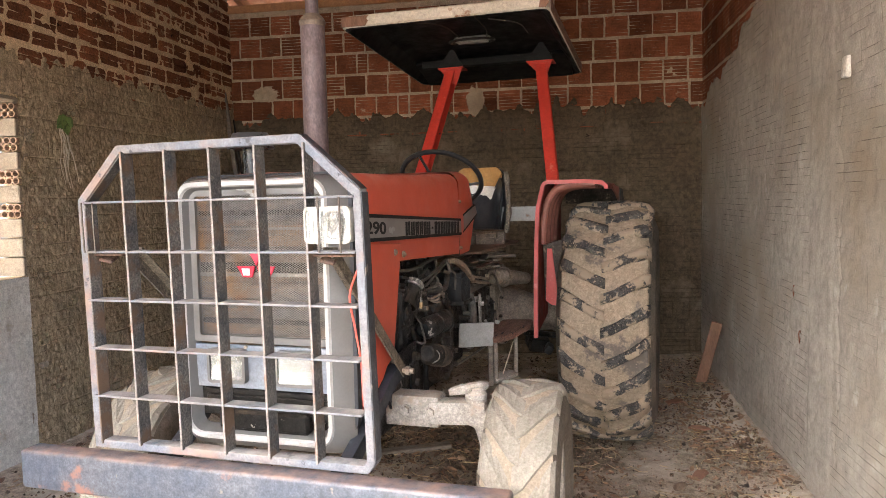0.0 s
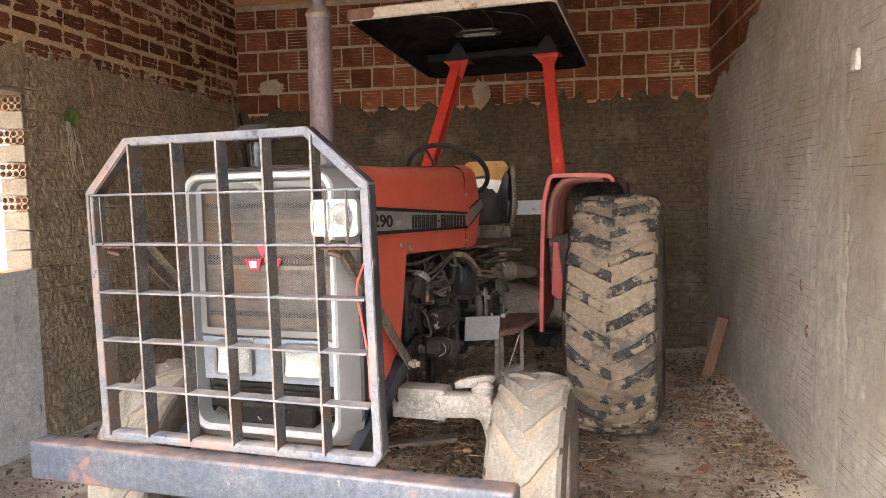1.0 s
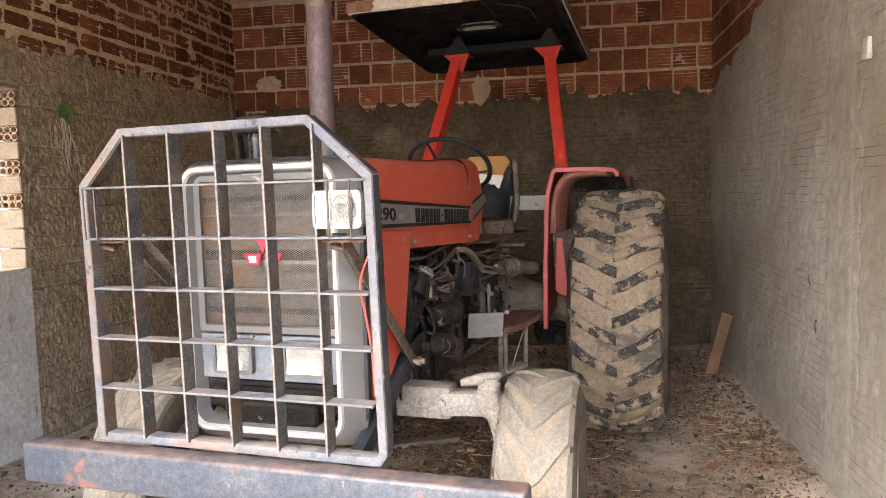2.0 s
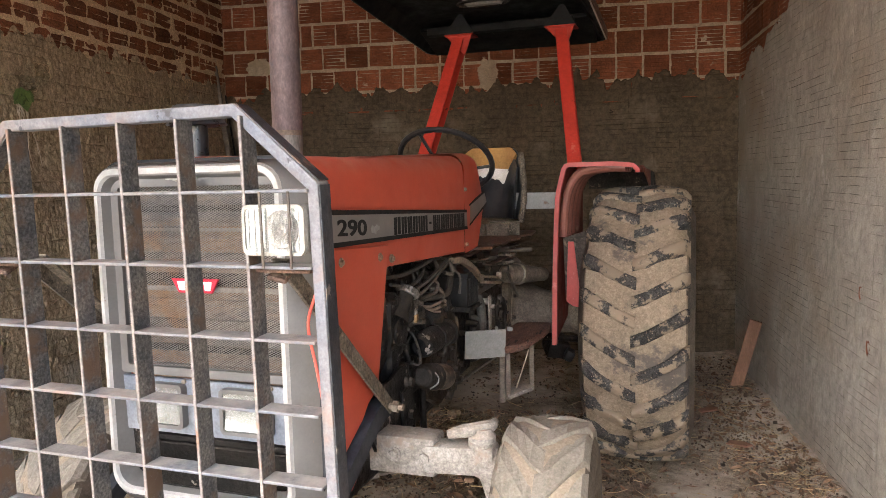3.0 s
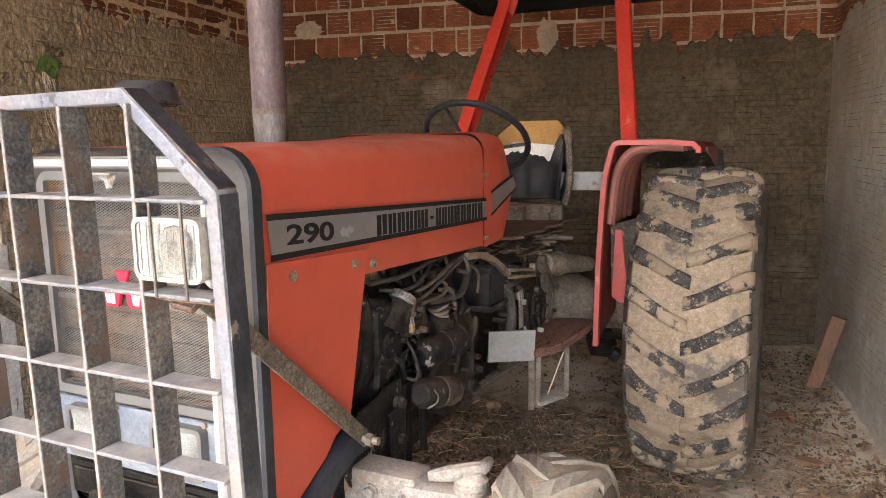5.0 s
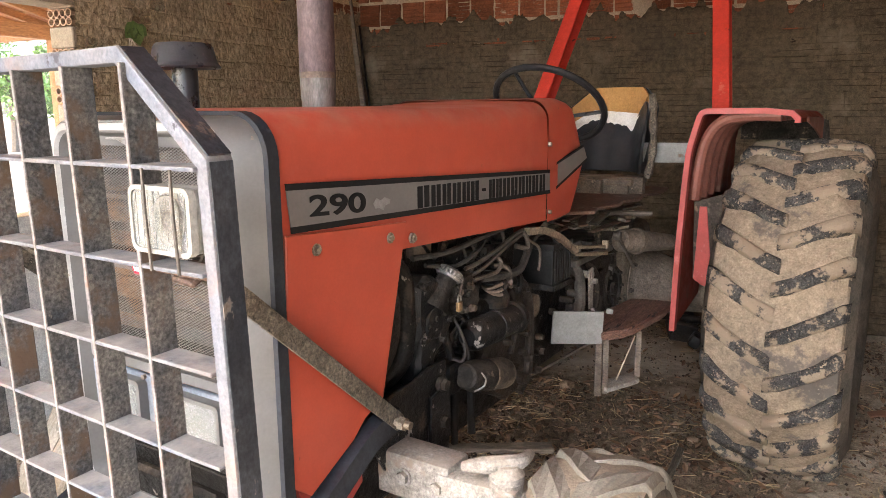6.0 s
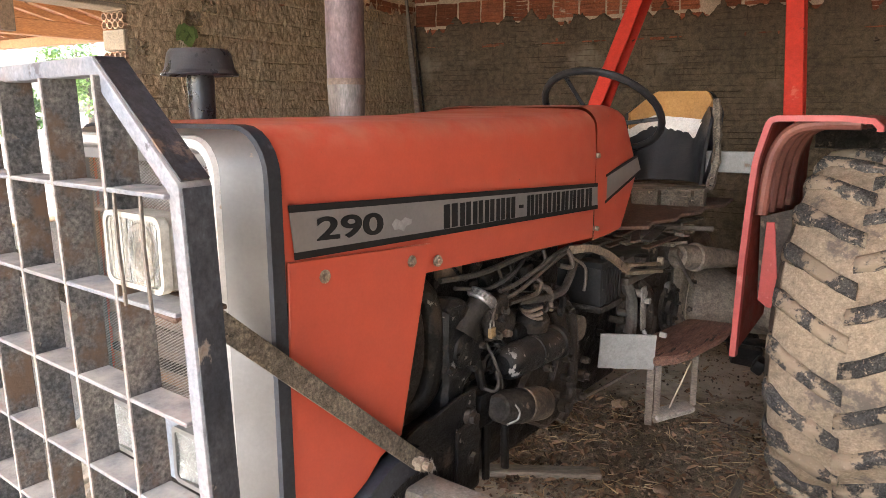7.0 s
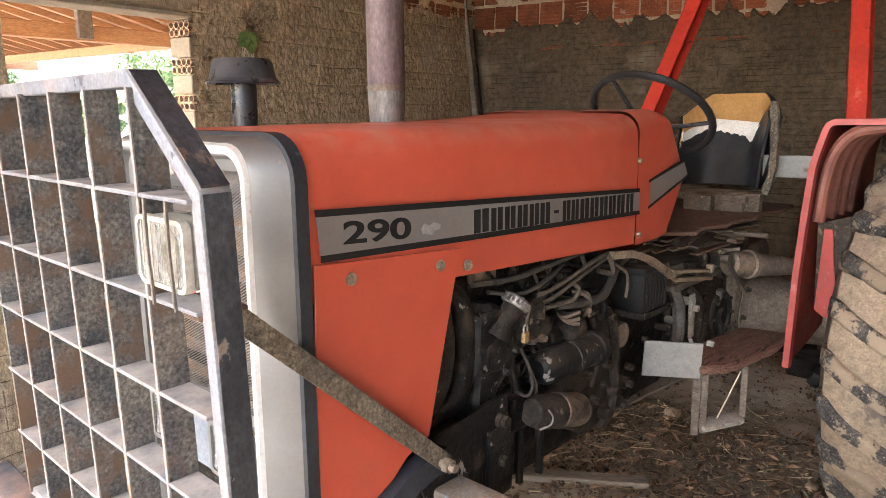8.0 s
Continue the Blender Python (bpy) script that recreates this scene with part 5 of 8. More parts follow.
# lamp panel under the grille
bm = nbm()
plate(bm, [(GX0 - 0.01, 1.085), (GX1 + 0.01, 1.085), (GX1 + 0.005, 0.935), (GX0 - 0.005, 0.935)], 0.012, "y", 0.250, 0.002)
lamp_panel = part("lamp_panel", bm, PANEL_BLUE, tractor, "blue-grey headlight panel")
for x0, x1 in ((-0.218, -0.068), (0.048, 0.198)):
    bm = nbm()
    ring_frame(bm, rounded(x0, x1, 0.955, 1.075, 0.014), rounded(x0 + 0.010, x1 - 0.010, 0.965, 1.065, 0.010), 0.228, 0.250)
    head = part("headlight", bm, NOSE, lamp_panel, "rectangular headlight")
    bm = nbm()
    g = 7
    vs = [[bm.verts.new((x0 + 0.010 + (x1 - x0 - 0.02) * i / g, 0.246 - 0.014 * ((2 * i / g - 1) ** 2 + (2 * j / g - 1) ** 2) / 2, 0.965 + 0.1 * j / g)) for j in range(g + 1)] for i in range(g + 1)]
    for i in range(g):
        for j in range(g):
            bm.faces.new((vs[i][j], vs[i + 1][j], vs[i + 1][j + 1], vs[i][j + 1]))
    part("reflector", bm, REFLECTOR, head)
    bm = nbm()
    plate(bm, rounded(x0 + 0.008, x1 - 0.008, 0.963, 1.067, 0.010, 3), 0.004, "y", 0.229)
    part("lens", bm, GLASS, head, "dusty glass lens").visible_shadow = False
    bm = nbm()
    cyl(bm, (x1 - 0.005, 0.252, 1.08), (x1 - 0.005, 0.243, 1.08), 0.006, seg=8)
    part("screw", bm, BOLT, head)
bm = nbm()
plate(bm, [(GX0, 0.93), (GX1, 0.93), (GX1 - 0.005, 0.835), (GX0 + 0.005, 0.835)], 0.01, "y", 0.262, 0.002)
box(bm, (0.016, 0.255, 0.925), (GX1 - GX0, 0.02, 0.012))
box(bm, (0.016, 0.257, 0.885), (GX1 - GX0, 0.01, 0.05), (8, 0, 0), 0.003)
lower_panel = part("lower_panel", bm, BLACK, tractor, "black greasy lower nose panel")
# the whole set sits close behind the rim of the nose
for ob in (core, grille, lamp_panel, lower_panel):
    ob.matrix_basis = Matrix.Translation((0.012, -0.035, 0.018)) @ Matrix.Diagonal((0.975, 1, 0.983, 1))
bm = nbm()
plate(bm, [(-0.034, 1.600), (0.040, 1.603), (0.034, 1.590), (0.024, 1.572), (0.008, 1.570), (0.002, 1.588)], 0.003, "y", 0.178, 0.001)
box(bm, (0.004, 0.170, 1.602), (0.08, 0.022, 0.004), (0, 0, 0), 0.001)
part("latch_tab", bm, PLATE, nose, "small bent latch tab")

# front guard: welded grid of flat bars in a channel frame
GX = (-0.508, 0.476)
VX = (-0.322, -0.162, -0.004, 0.150, 0.308)
HZ = (1.571, 1.4145, 1.260, 1.104, 0.947)
ZB, ZTOP = 0.772, 1.746
GY = -0.020


def strip(bm, pts, w, depth, y0):
    """Flat frame member along points in x-z: w wide to the inside, depth deep."""
    P = [Vector((x, z)) for x, z in pts]
    n = len(P)
    inner = []
    for i in range(n):
        a, b, c = P[i - 1], P[i], P[(i + 1) % n]
        d1, d2 = (b - a).normalized(), (c - b).normalized()
        n1, n2 = Vector((-d1.y, d1.x)), Vector((-d2.y, d2.x))
        m = (n1 + n2).normalized()
        inner.append(b + m * (w / max(0.3, m.dot(n1))))
    ring_frame(bm, [tuple(p) for p in P], [tuple(p) for p in inner], y0, y0 + depth)


bm = nbm()
strip(bm, [(GX[0], ZB), (GX[1] - 0.012, ZB), (GX[1] + 0.012, ZB + 0.03), (GX[1], 1.586), (0.291, ZTOP + 0.006), (-0.345, ZTOP), (GX[0], 1.580)], 0.026, 0.050, -0.011)
bmesh.ops.bevel(bm, geom=bm.edges[:], offset=0.004, segments=2, affect="EDGES", profile=0.5)
guard = part("front_guard", bm, BLUE, tractor, "welded steel bar guard with chipped blue paint")
# thin plates, darker than the frame, laid over its side faces
for pts in ([(GX[1] + 0.011, ZB + 0.04), (GX[1] - 0.001, 1.582)], [(GX[1] - 0.002, 1.590), (0.292, ZTOP + 0.003)], [(-0.478, 1.571), (-0.336, 1.716)]):
    (xa, za), (xb, zb) = pts
    nrm = Vector((zb - za, 0, xa - xb)).normalized() * 0.003
    bm = nbm()
    lo, hi = [[bm.verts.new((x + nrm.x * e, y, z + nrm.z * e)) for x, z in pts for y in (-0.006, 0.036)] for e in (0, 1)]
    for a, b in ((0, 1), (1, 3), (3, 2), (2, 0)):
        bm.faces.new((lo[a], lo[b], hi[b], hi[a]))
    bm.faces.new((hi[0], hi[1], hi[3], hi[2]))
    bmesh.ops.recalc_face_normals(bm, faces=bm.faces)
    part("side_flat", bm, SIDE_DARK if za < 1.57 or xa > 0 else BAR, guard, "scratched black side face")
for i, x in enumerate(VX):
    z1 = ZTOP - 0.02
    bm = nbm()
    box(bm, (x, GY + 0.027, (ZB + 0.02 + z1) / 2), (0.007, 0.052, z1 - ZB - 0.02), (0, 0, 0), 0.0015)
    upright = part("upright_bar", bm, BAR, guard)
    bm = nbm()
    box(bm, (x, GY + 0.001, (ZB + 0.02 + z1) / 2), (0.0075, 0.004, z1 - ZB - 0.02), (0, 0, 0), 0.001)
    part("worn_edge", bm, BAR_EDGE, upright, "pale worn front edge")
bm = nbm()
box(bm, (GX[0] + 0.034, GY + 0.027, (ZB + 1.56) / 2 + 0.01), (0.006, 0.050, 1.55 - ZB), (0, 0, 0), 0.0015)
part("upright_bar", bm, BAR, guard)
for z in HZ:
    bm = nbm()
    box(bm, ((GX[0] + GX[1]) / 2, GY + 0.026, z), (GX[1] - GX[0] - 0.04, 0.052, 0.007), (0, 0, 0), 0.0015)
    part("cross_bar", bm, BLUE, guard)
for x in (0.352, 0.418, -0.475, -0.432):
    bm = nbm()
    tube(bm, [(x, GY - 0.010, HZ[0]), (x + 0.002, GY - 0.013, 1.50), (x, GY - 0.010, HZ[1])], 0.003, 6)
    part("lamp_wire", bm, PIPE, guard)
# the guard leans: its foot stands a little further back
guard.matrix_basis = pose(0, 0, 1.57) @ pose(0, 0, 0, 1.2) @ pose(0, 0, -1.57)
# work lamp and its rusty bracket
bm = nbm()
plate(bm, rounded(0.305, 0.446, 1.442, 1.542, 0.016, 4), 0.048, "y", -0.014, 0.008)
work_lamp = part("work_lamp", bm, LAMP_BODY, tractor, "rectangular white work lamp")
bm = nbm()
ring_frame(bm, rounded(0.303, 0.448, 1.440, 1.544, 0.016, 4), rounded(0.310, 0.441, 1.447, 1.537, 0.012, 4), -0.024, -0.011)
part("bezel", bm, LAMP_BODY, work_lamp)
bm = nbm()
plate(bm, rounded(0.309, 0.442, 1.446, 1.538, 0.012, 4), 0.002, "y", -0.0195)
part("reflector", bm, REFLECTOR, work_lamp)
bm = nbm()
lathe(bm, (0.395, -0.0198, 1.493), (0, -1, 0), [(0.0, 0.040), (0.002, 0.038), (0.0002, 0.030), (0.0004, 0.016), (0.0018, 0.014), (0.002, 0.0)], 28)
part("bulb_shield", bm, ALU, work_lamp, "round bulb shield behind the lens")
for k in range(9):
    bm = nbm()
    box(bm, (0.318 + 0.0145 * k, -0.0205, 1.492), (0.0016, 0.0012, 0.084))
    part("lens_rib", bm, LAMP_BODY, work_lamp)
bm = nbm()
plate(bm, rounded(0.309, 0.442, 1.446, 1.538, 0.012, 4), 0.002, "y", -0.0225)
part("lens", bm, GLASS, work_lamp, "dusty glass lens").visible_shadow = False
for x0, x1 in ((0.30, 0.44), (-0.49, -0.36)):
    bm = nbm()
    plate(bm, [(x0, 0.004), (x1, 0.004), (x1, 0.07), (x0 + 0.02, 0.085)], 0.007, "z", 1.400, 0.001)
    box(bm, ((x0 + x1) / 2 - 0.03, 0.05, 1.388), (0.045, 0.05, 0.012), (20, 14, 15), 0.004)
    part("lamp_bracket", bm, SEAT_RUST, guard, "rusty bracket plate")

# bumper beam, braces
bm = nbm()
box(bm, (0.055, -0.012, 0.698), (1.67, 0.082, 0.130), (0, -0.6, -0.7), 0.012, 3)
beam = part("bumper_beam", bm, BEAM, tractor, "long blue box beam with chipped red undercoat")
for s in (1, -1):
    x0, x1 = (0.345, 0.368) if s > 0 else (-0.385, -0.365)
    a, b = Vector((x0, 0.055, 1.408)), Vector((x1, 0.592, 0.925))
    d = (b - a)
    m = Matrix.Translation((a + b) / 2) @ pose(0, 0, 0, math.degrees(math.atan2(d.z, d.y)))
    bm = nbm()
    L = d.length
    r = bmesh.ops.create_cube(bm, size=1, matrix=m @ Matrix.Translation((0, 0, 0)) @ Matrix.Diagonal((0.007, L, 0.037, 1)))
    r2 = bmesh.ops.create_cube(bm, size=1, matrix=m @ Matrix.Translation((-s * 0.020, 0, 0.018)) @ Matrix.Diagonal((0.045, L, 0.006, 1)))
    brace = part("guard_brace", bm, OILY, tractor, "oily angle iron brace")
    bm = nbm()
    cyl(bm, (x1 - s * 0.03, 0.572, 0.937), (x1 + s * 0.035, 0.572, 0.937), 0.010, seg=8)
    cyl(bm, (x1 + s * 0.004, 0.572, 0.937), (x1 + s * 0.02, 0.572, 0.937), 0.017, seg=6)
    part("bolt", bm, BOLT, brace)
    pts = arc([(s * 0.335, 0.60, 0.935), (s * 0.335, 0.50, 0.915), (s * 0.33, 0.36, 0.83), (s * 0.32, 0.18, 0.73), (s * 0.31, 0.04, 0.68)], 4)
    bm = nbm()
    rows = []
    for i, p in enumerate(pts):
        w = 0.027
        t = (pts[min(i + 1, len(pts) - 1)] - pts[max(i - 1, 0)]).normalized()
        nrm = Vector((0, -t.z, t.y))
        if nrm.z < 0:
            nrm = -nrm
        rows.append([bm.verts.new(p + nrm * w + Vector((s * e, 0, 0))) for e in (-0.02, 0.02)] + [bm.verts.new(p - nrm * w + Vector((s * e, 0, 0))) for e in (0.02, -0.02)])
    for a2, b2 in zip(rows, rows[1:]):
        for i in range(4):
            bm.faces.new((a2[i], a2[(i + 1) % 4], b2[(i + 1) % 4], b2[i]))
    bm.faces.new(rows[0])
    bm.faces.new(rows[-1])
    bmesh.ops.recalc_face_normals(bm, faces=bm.faces)
    part("beam_arm", bm, SEAL, tractor, "black arm carrying the beam")
bm = nbm()
plate(bm, [(0.31, 0.80), (0.30, 0.90), (0.42, 0.915), (0.50, 0.90), (0.51, 0.80), (0.42, 0.74)], 0.012, "x", 0.296, 0.002)
part("hanger_plate", bm, RED_WORN, tractor, "red hanger plate")

# front axle
bm = nbm()
box(bm, (0.0, 0.66, 0.775), (0.96, 0.10, 0.118), (0, 0, 0), 0.012, 2)
axle = part("front_axle", bm, AXLE, tractor, "pale dusty front axle beam")
for s in (1, -1):
    bm = nbm()
    box(bm, (s * 0.55, 0.645, 0.778), (0.22, 0.085, 0.088), (0, s * -3, 0), 0.016, 2)
    tube(bm, arc([(s * 0.60, 0.65, 0.785), (s * 0.65, 0.65, 0.75), (s * 0.675, 0.655, 0.66), (s * 0.70, 0.665, 0.52), (s * 0.705, 0.67, 0.44)], 4), [0.056 - 0.0008 * k for k in range(17)], 12)
    cyl(bm, (s * 0.61, 0.645, 0.78), (s * 0.615, 0.645, 0.84), 0.045, 0.040, 14)
    part("axle_end", bm, AXLE, tractor, "cast steering knuckle")
    bm = nbm()
    lathe(bm, (s * 0.615, 0.645, 0.832), (0, 0, 1), [(0, 0.040), (0.018, 0.042), (0.028, 0.032), (0.038, 0.028), (0.044, 0.0)], 14)
    tube(bm, arc([(s * 0.525, 0.60, 0.858), (s * 0.56, 0.612, 0.866), (s * 0.60, 0.635, 0.870), (s * 0.635, 0.67, 0.870), (s * 0.63, 0.73, 0.862)], 4), [0.012, 0.014, 0.016, 0.017, 0.018, 0.02, 0.02, 0.02, 0.02, 0.02, 0.02, 0.019, 0.018, 0.016, 0.015, 0.014, 0.012], 10)
    part("steering_arm", bm, AXLE, tractor, "dusty steering arm and ball joint")
    bm = nbm()
    cyl(bm, (s * 0.70, 0.67, 0.45), (s * 0.86, 0.68, 0.45), 0.05, 0.04, 14)
    part("stub_axle", bm, AXLE, tractor)
    for x in (0.353, 0.451):
        bm = nbm()
        cyl(bm, (s * x, 0.612, 0.779), (s * x, 0.594, 0.779), 0.017, 0.016, 6)
        cyl(bm, (s * x, 0.612, 0.779), (s * x, 0.606, 0.779), 0.022, 0.022, 14)
        part("bolt", bm, AXLE, axle)
bm = nbm()
box(bm, (0.0, 0.66, 0.86), (0.30, 0.20, 0.12), (0, 0, 0), 0.02, 2)
box(bm, (0, 0.45, 0.83), (0.34, 0.5, 0.07), (0, 0, 0), 0.01)
part("axle_cradle", bm, BLACK, tractor, "black cast axle cradle")

# exhaust stack and air cleaner
bm = nbm()
SX, SY = -0.111, 0.863
lathe(bm, (SX, SY, 0), (0, 0, 1), [(1.742, 0.048), (1.748, 0.0502), (2.27, 0.050), (2.30, 0.046), (2.32, 0.030), (2.33, 0.027), (2.95, 0.027), (2.95, 0.023)], 24)
stack = part("exhaust_pipe", bm, STACK, tractor, "purple-brown heat-stained upright exhaust stack")
bm = nbm()
lathe(bm, (SX, SY, 0), (0, 0, 1), [(1.64, 0.044), (1.672, 0.047), (1.70, 0.049), (1.748, 0.0503), (1.753, 0.0495)], 24)
bm2 = nbm()
lathe(bm2, (SX, SY, 0), (0, 0, 1), [(1.742, 0.0500), (1.745, 0.0508), (1.757, 0.0508), (1.760, 0.0500)], 24)
part("stack_band", bm2, TAN, stack, "rust-brown scorched band")
part("stack_base", bm, STACK_LOW, stack, "pale bleached base of the stack")
bm = nbm()
lathe(bm, (SX, SY, 0), (0, 0, 1), [(2.272, 0.0505), (2.290, 0.055), (2.306, 0.048), (2.322, 0.032)], 24)
part("stack_collar", bm, TAN, stack, "tan collar")
bm = nbm()
ACX, ACY = -0.165, 0.460
lathe(bm, (ACX, ACY, 0), (0, 0, 1), [(1.764, 0.066), (1.756, 0.078), (1.754, 0.083), (1.758, 0.085), (1.763, 0.080), (1.768, 0.0765), (1.803, 0.069), (1.811, 0.063), (1.812, 0.05), (1.809, 0.0)], 32)
cap = part("air_intake_cap", bm, CAP, tractor, "black mushroom cap of the air intake")
bm = nbm()
cyl(bm, (ACX, ACY, 1.62), (ACX, ACY, 1.755), 0.028, 0.030, 20)
part("air_intake_pipe", bm, CAP, cap)

# steering wheel
STC, STR, STT = Vector((0.041, 2.07, 1.668)), 0.228, 0.69


def on_wheel(a, r, up=0.0):
    return STC + Vector((r * math.cos(a), r * math.sin(a) * math.cos(STT), -r * math.sin(a) * math.sin(STT))) + up * Vector((0, math.sin(STT), math.cos(STT)))


bm = nbm()
tube(bm, [on_wheel(2 * math.pi * k / 64, STR) for k in range(64)], [0.0135 + 0.0012 * (k % 2) for k in range(64)], 10, True)
steering = part("steering_wheel", bm, RIM_BLACK, tractor, "black plastic steering wheel with finger grips")
for a in (radians(10), radians(130), radians(250)):
    bm = nbm()
    tube(bm, [on_wheel(a, 0.03, -0.055), on_wheel(a, 0.12, -0.035), on_wheel(a, STR, 0)], 0.008, 8)
    part("spoke", bm, CAP, steering)
bm = nbm()
cyl(bm, on_wheel(0, 0, -0.08), on_wheel(0, 0, -0.02), 0.04, 0.03, 16)
cyl(bm, on_wheel(0, 0, -0.42), on_wheel(0, 0, -0.06), 0.022, 0.022, 12)
part("steering_column", bm, CAP, steering)

# seat: torn backrest on a rusty pan
bm = nbm()
box(bm, (0.02, 2.66, 1.318), (0.44, 0.24, 0.03), (0, 0, 0), 0.006, 2)
box(bm, (0.05, 2.54, 1.285), (0.10, 0.02, 0.05), (0, 0, 0), 0.003)
box(bm, (0.17, 2.545, 1.285), (0.12, 0.02, 0.05), (0, 0, 0), 0.003)
seat = part("seat", bm, OILY, tractor, "torn black vinyl driver seat on a rusty frame")


def back_point(u, v, off):
    """u across -1..1, v up 0..1: a wrap-round backrest."""
    x = 0.054 + 0.228 * u
    lift = 0.41 - 0.10 * max(0, abs(u) - 0.55) ** 1.3 / 0.45 ** 1.3
    y = 2.84 - 0.17 * abs(u) ** 2.6 + 0.10 * v - off * (1 - 0.5 * abs(u)) + 0.02 * math.sin(v * 3)
    return Vector((x + (0.6 * off * (-u) * abs(u)), y, 1.352 + lift * v))


def back_sheet(name, v0, v1, off, material, label, nu=40, nv=10, end=1.0):
    bm = nbm()
    rows = []
    for i in range(nu + 1):
        u = -1 + (1 + end) * i / nu
        a, b = v0(u), v1(u)
        rows.append([bm.verts.new(back_point(u, a + (b - a) * j / nv, off + 0.012 * math.sin(math.pi * j / nv))) for j in range(nv + 1)])
    for i in range(nu):
        for j in range(nv):
            bm.faces.new((rows[i][j], rows[i + 1][j], rows[i + 1][j + 1], rows[i][j + 1]))
    bmesh.ops.recalc_face_normals(bm, faces=bm.faces)
    bmesh.ops.solidify(bm, geom=bm.faces[:], thickness=0.012)
    return part(name, bm, material, seat, label)


def tear(u):
    base = 0.62 - 0.10 * min(1, max(0, u + 0.6)) if u < 0.42 else 0.52 + 0.42 * min(1, (u - 0.42) / 0.40)
    return base - 0.07 * math.exp(-((u - 0.40) / 0.10) ** 2) + (0.012 * math.sin(37 * u) + 0.010 * math.sin(83 * u + 1) if u < 0.5 else 0)


back_sheet("backrest_cover", lambda u: 0.0, lambda u: tear(u), 0.055, VINYL, "torn black vinyl backrest")
back_sheet("lining", lambda u: tear(u) - 0.08, lambda u: max(tear(u) - 0.02, 0.69 - 0.05 * u) if u < 0.62 else tear(u) - 0.06, 0.046, LINING, "white torn lining", end=0.60)
back_sheet("foam", lambda u: min(0.9, max(0.55, tear(u) - 0.05)), lambda u: 0.985, 0.036, FOAM, "yellow-brown bare foam", end=0.80)
back_sheet("backrest_shell", lambda u: -0.02, lambda u: 0.98, -0.004, VINYL, "black shell of the backrest")
bm = nbm()
tube(bm, arc([(0.27, 2.70, 1.72), (0.282, 2.70, 1.60), (0.285, 2.70, 1.45), (0.27, 2.68, 1.33)], 4), [0.015 + 0.003 * ((k * 7) % 3) for k in range(13)], 7)
part("shell_edge", bm, OILY, seat, "frayed dusty shell edge")
bm = nbm()
plate(bm, [(-0.30, 1.86), (0.18, 1.84), (0.30, 1.95), (0.27, 2.06), (0.31, 2.20), (0.285, 2.32), (0.32, 2.45), (0.29, 2.60), (0.33, 2.72), (0.30, 2.95), (-0.30, 2.95)], 0.014, "z", 1.252, 0.003)
part("seat_pan", bm, SEAT_RUST, tractor, "rusted jagged seat platform")
for c, sz, r in (((0.18, 2.25, 1.20), (0.05, 0.40, 0.012), (0, 8, 14)), ((0.10, 2.05, 1.18), (0.04, 0.46, 0.012), (4, 0, -4)), ((0.24, 2.40, 1.19), (0.035, 0.30, 0.014), (0, 12, 24)),
                 ((0.12, 2.20, 1.165), (0.36, 0.03, 0.012), (0, 4, 8)), ((0.16, 2.42, 1.17), (0.30, 0.035, 0.012), (0, -5, -8)), ((0.20, 2.60, 1.30), (0.16, 0.05, 0.08), (0, 0, 5)), ((0.05, 2.52, 1.295), (0.12, 0.04, 0.07), (0, 0, 0))):
    bm = nbm()
    box(bm, c, sz, r, 0.002)
    part("support_slat", bm, OILY, tractor, "rusty support strip")
bm = nbm()
cyl(bm, (0.22, 2.30, 1.21), (0.40, 2.36, 1.21), 0.010, seg=8)
part("lever_rod", bm, PIPE, tractor)
bm = nbm()
box(bm, (0.37, 2.78, 1.447), (0.30, 0.012, 0.094), (0, 0, 6), 0.002)
part("white_board", bm, PLATE, tractor, "white painted sheet behind the seat")

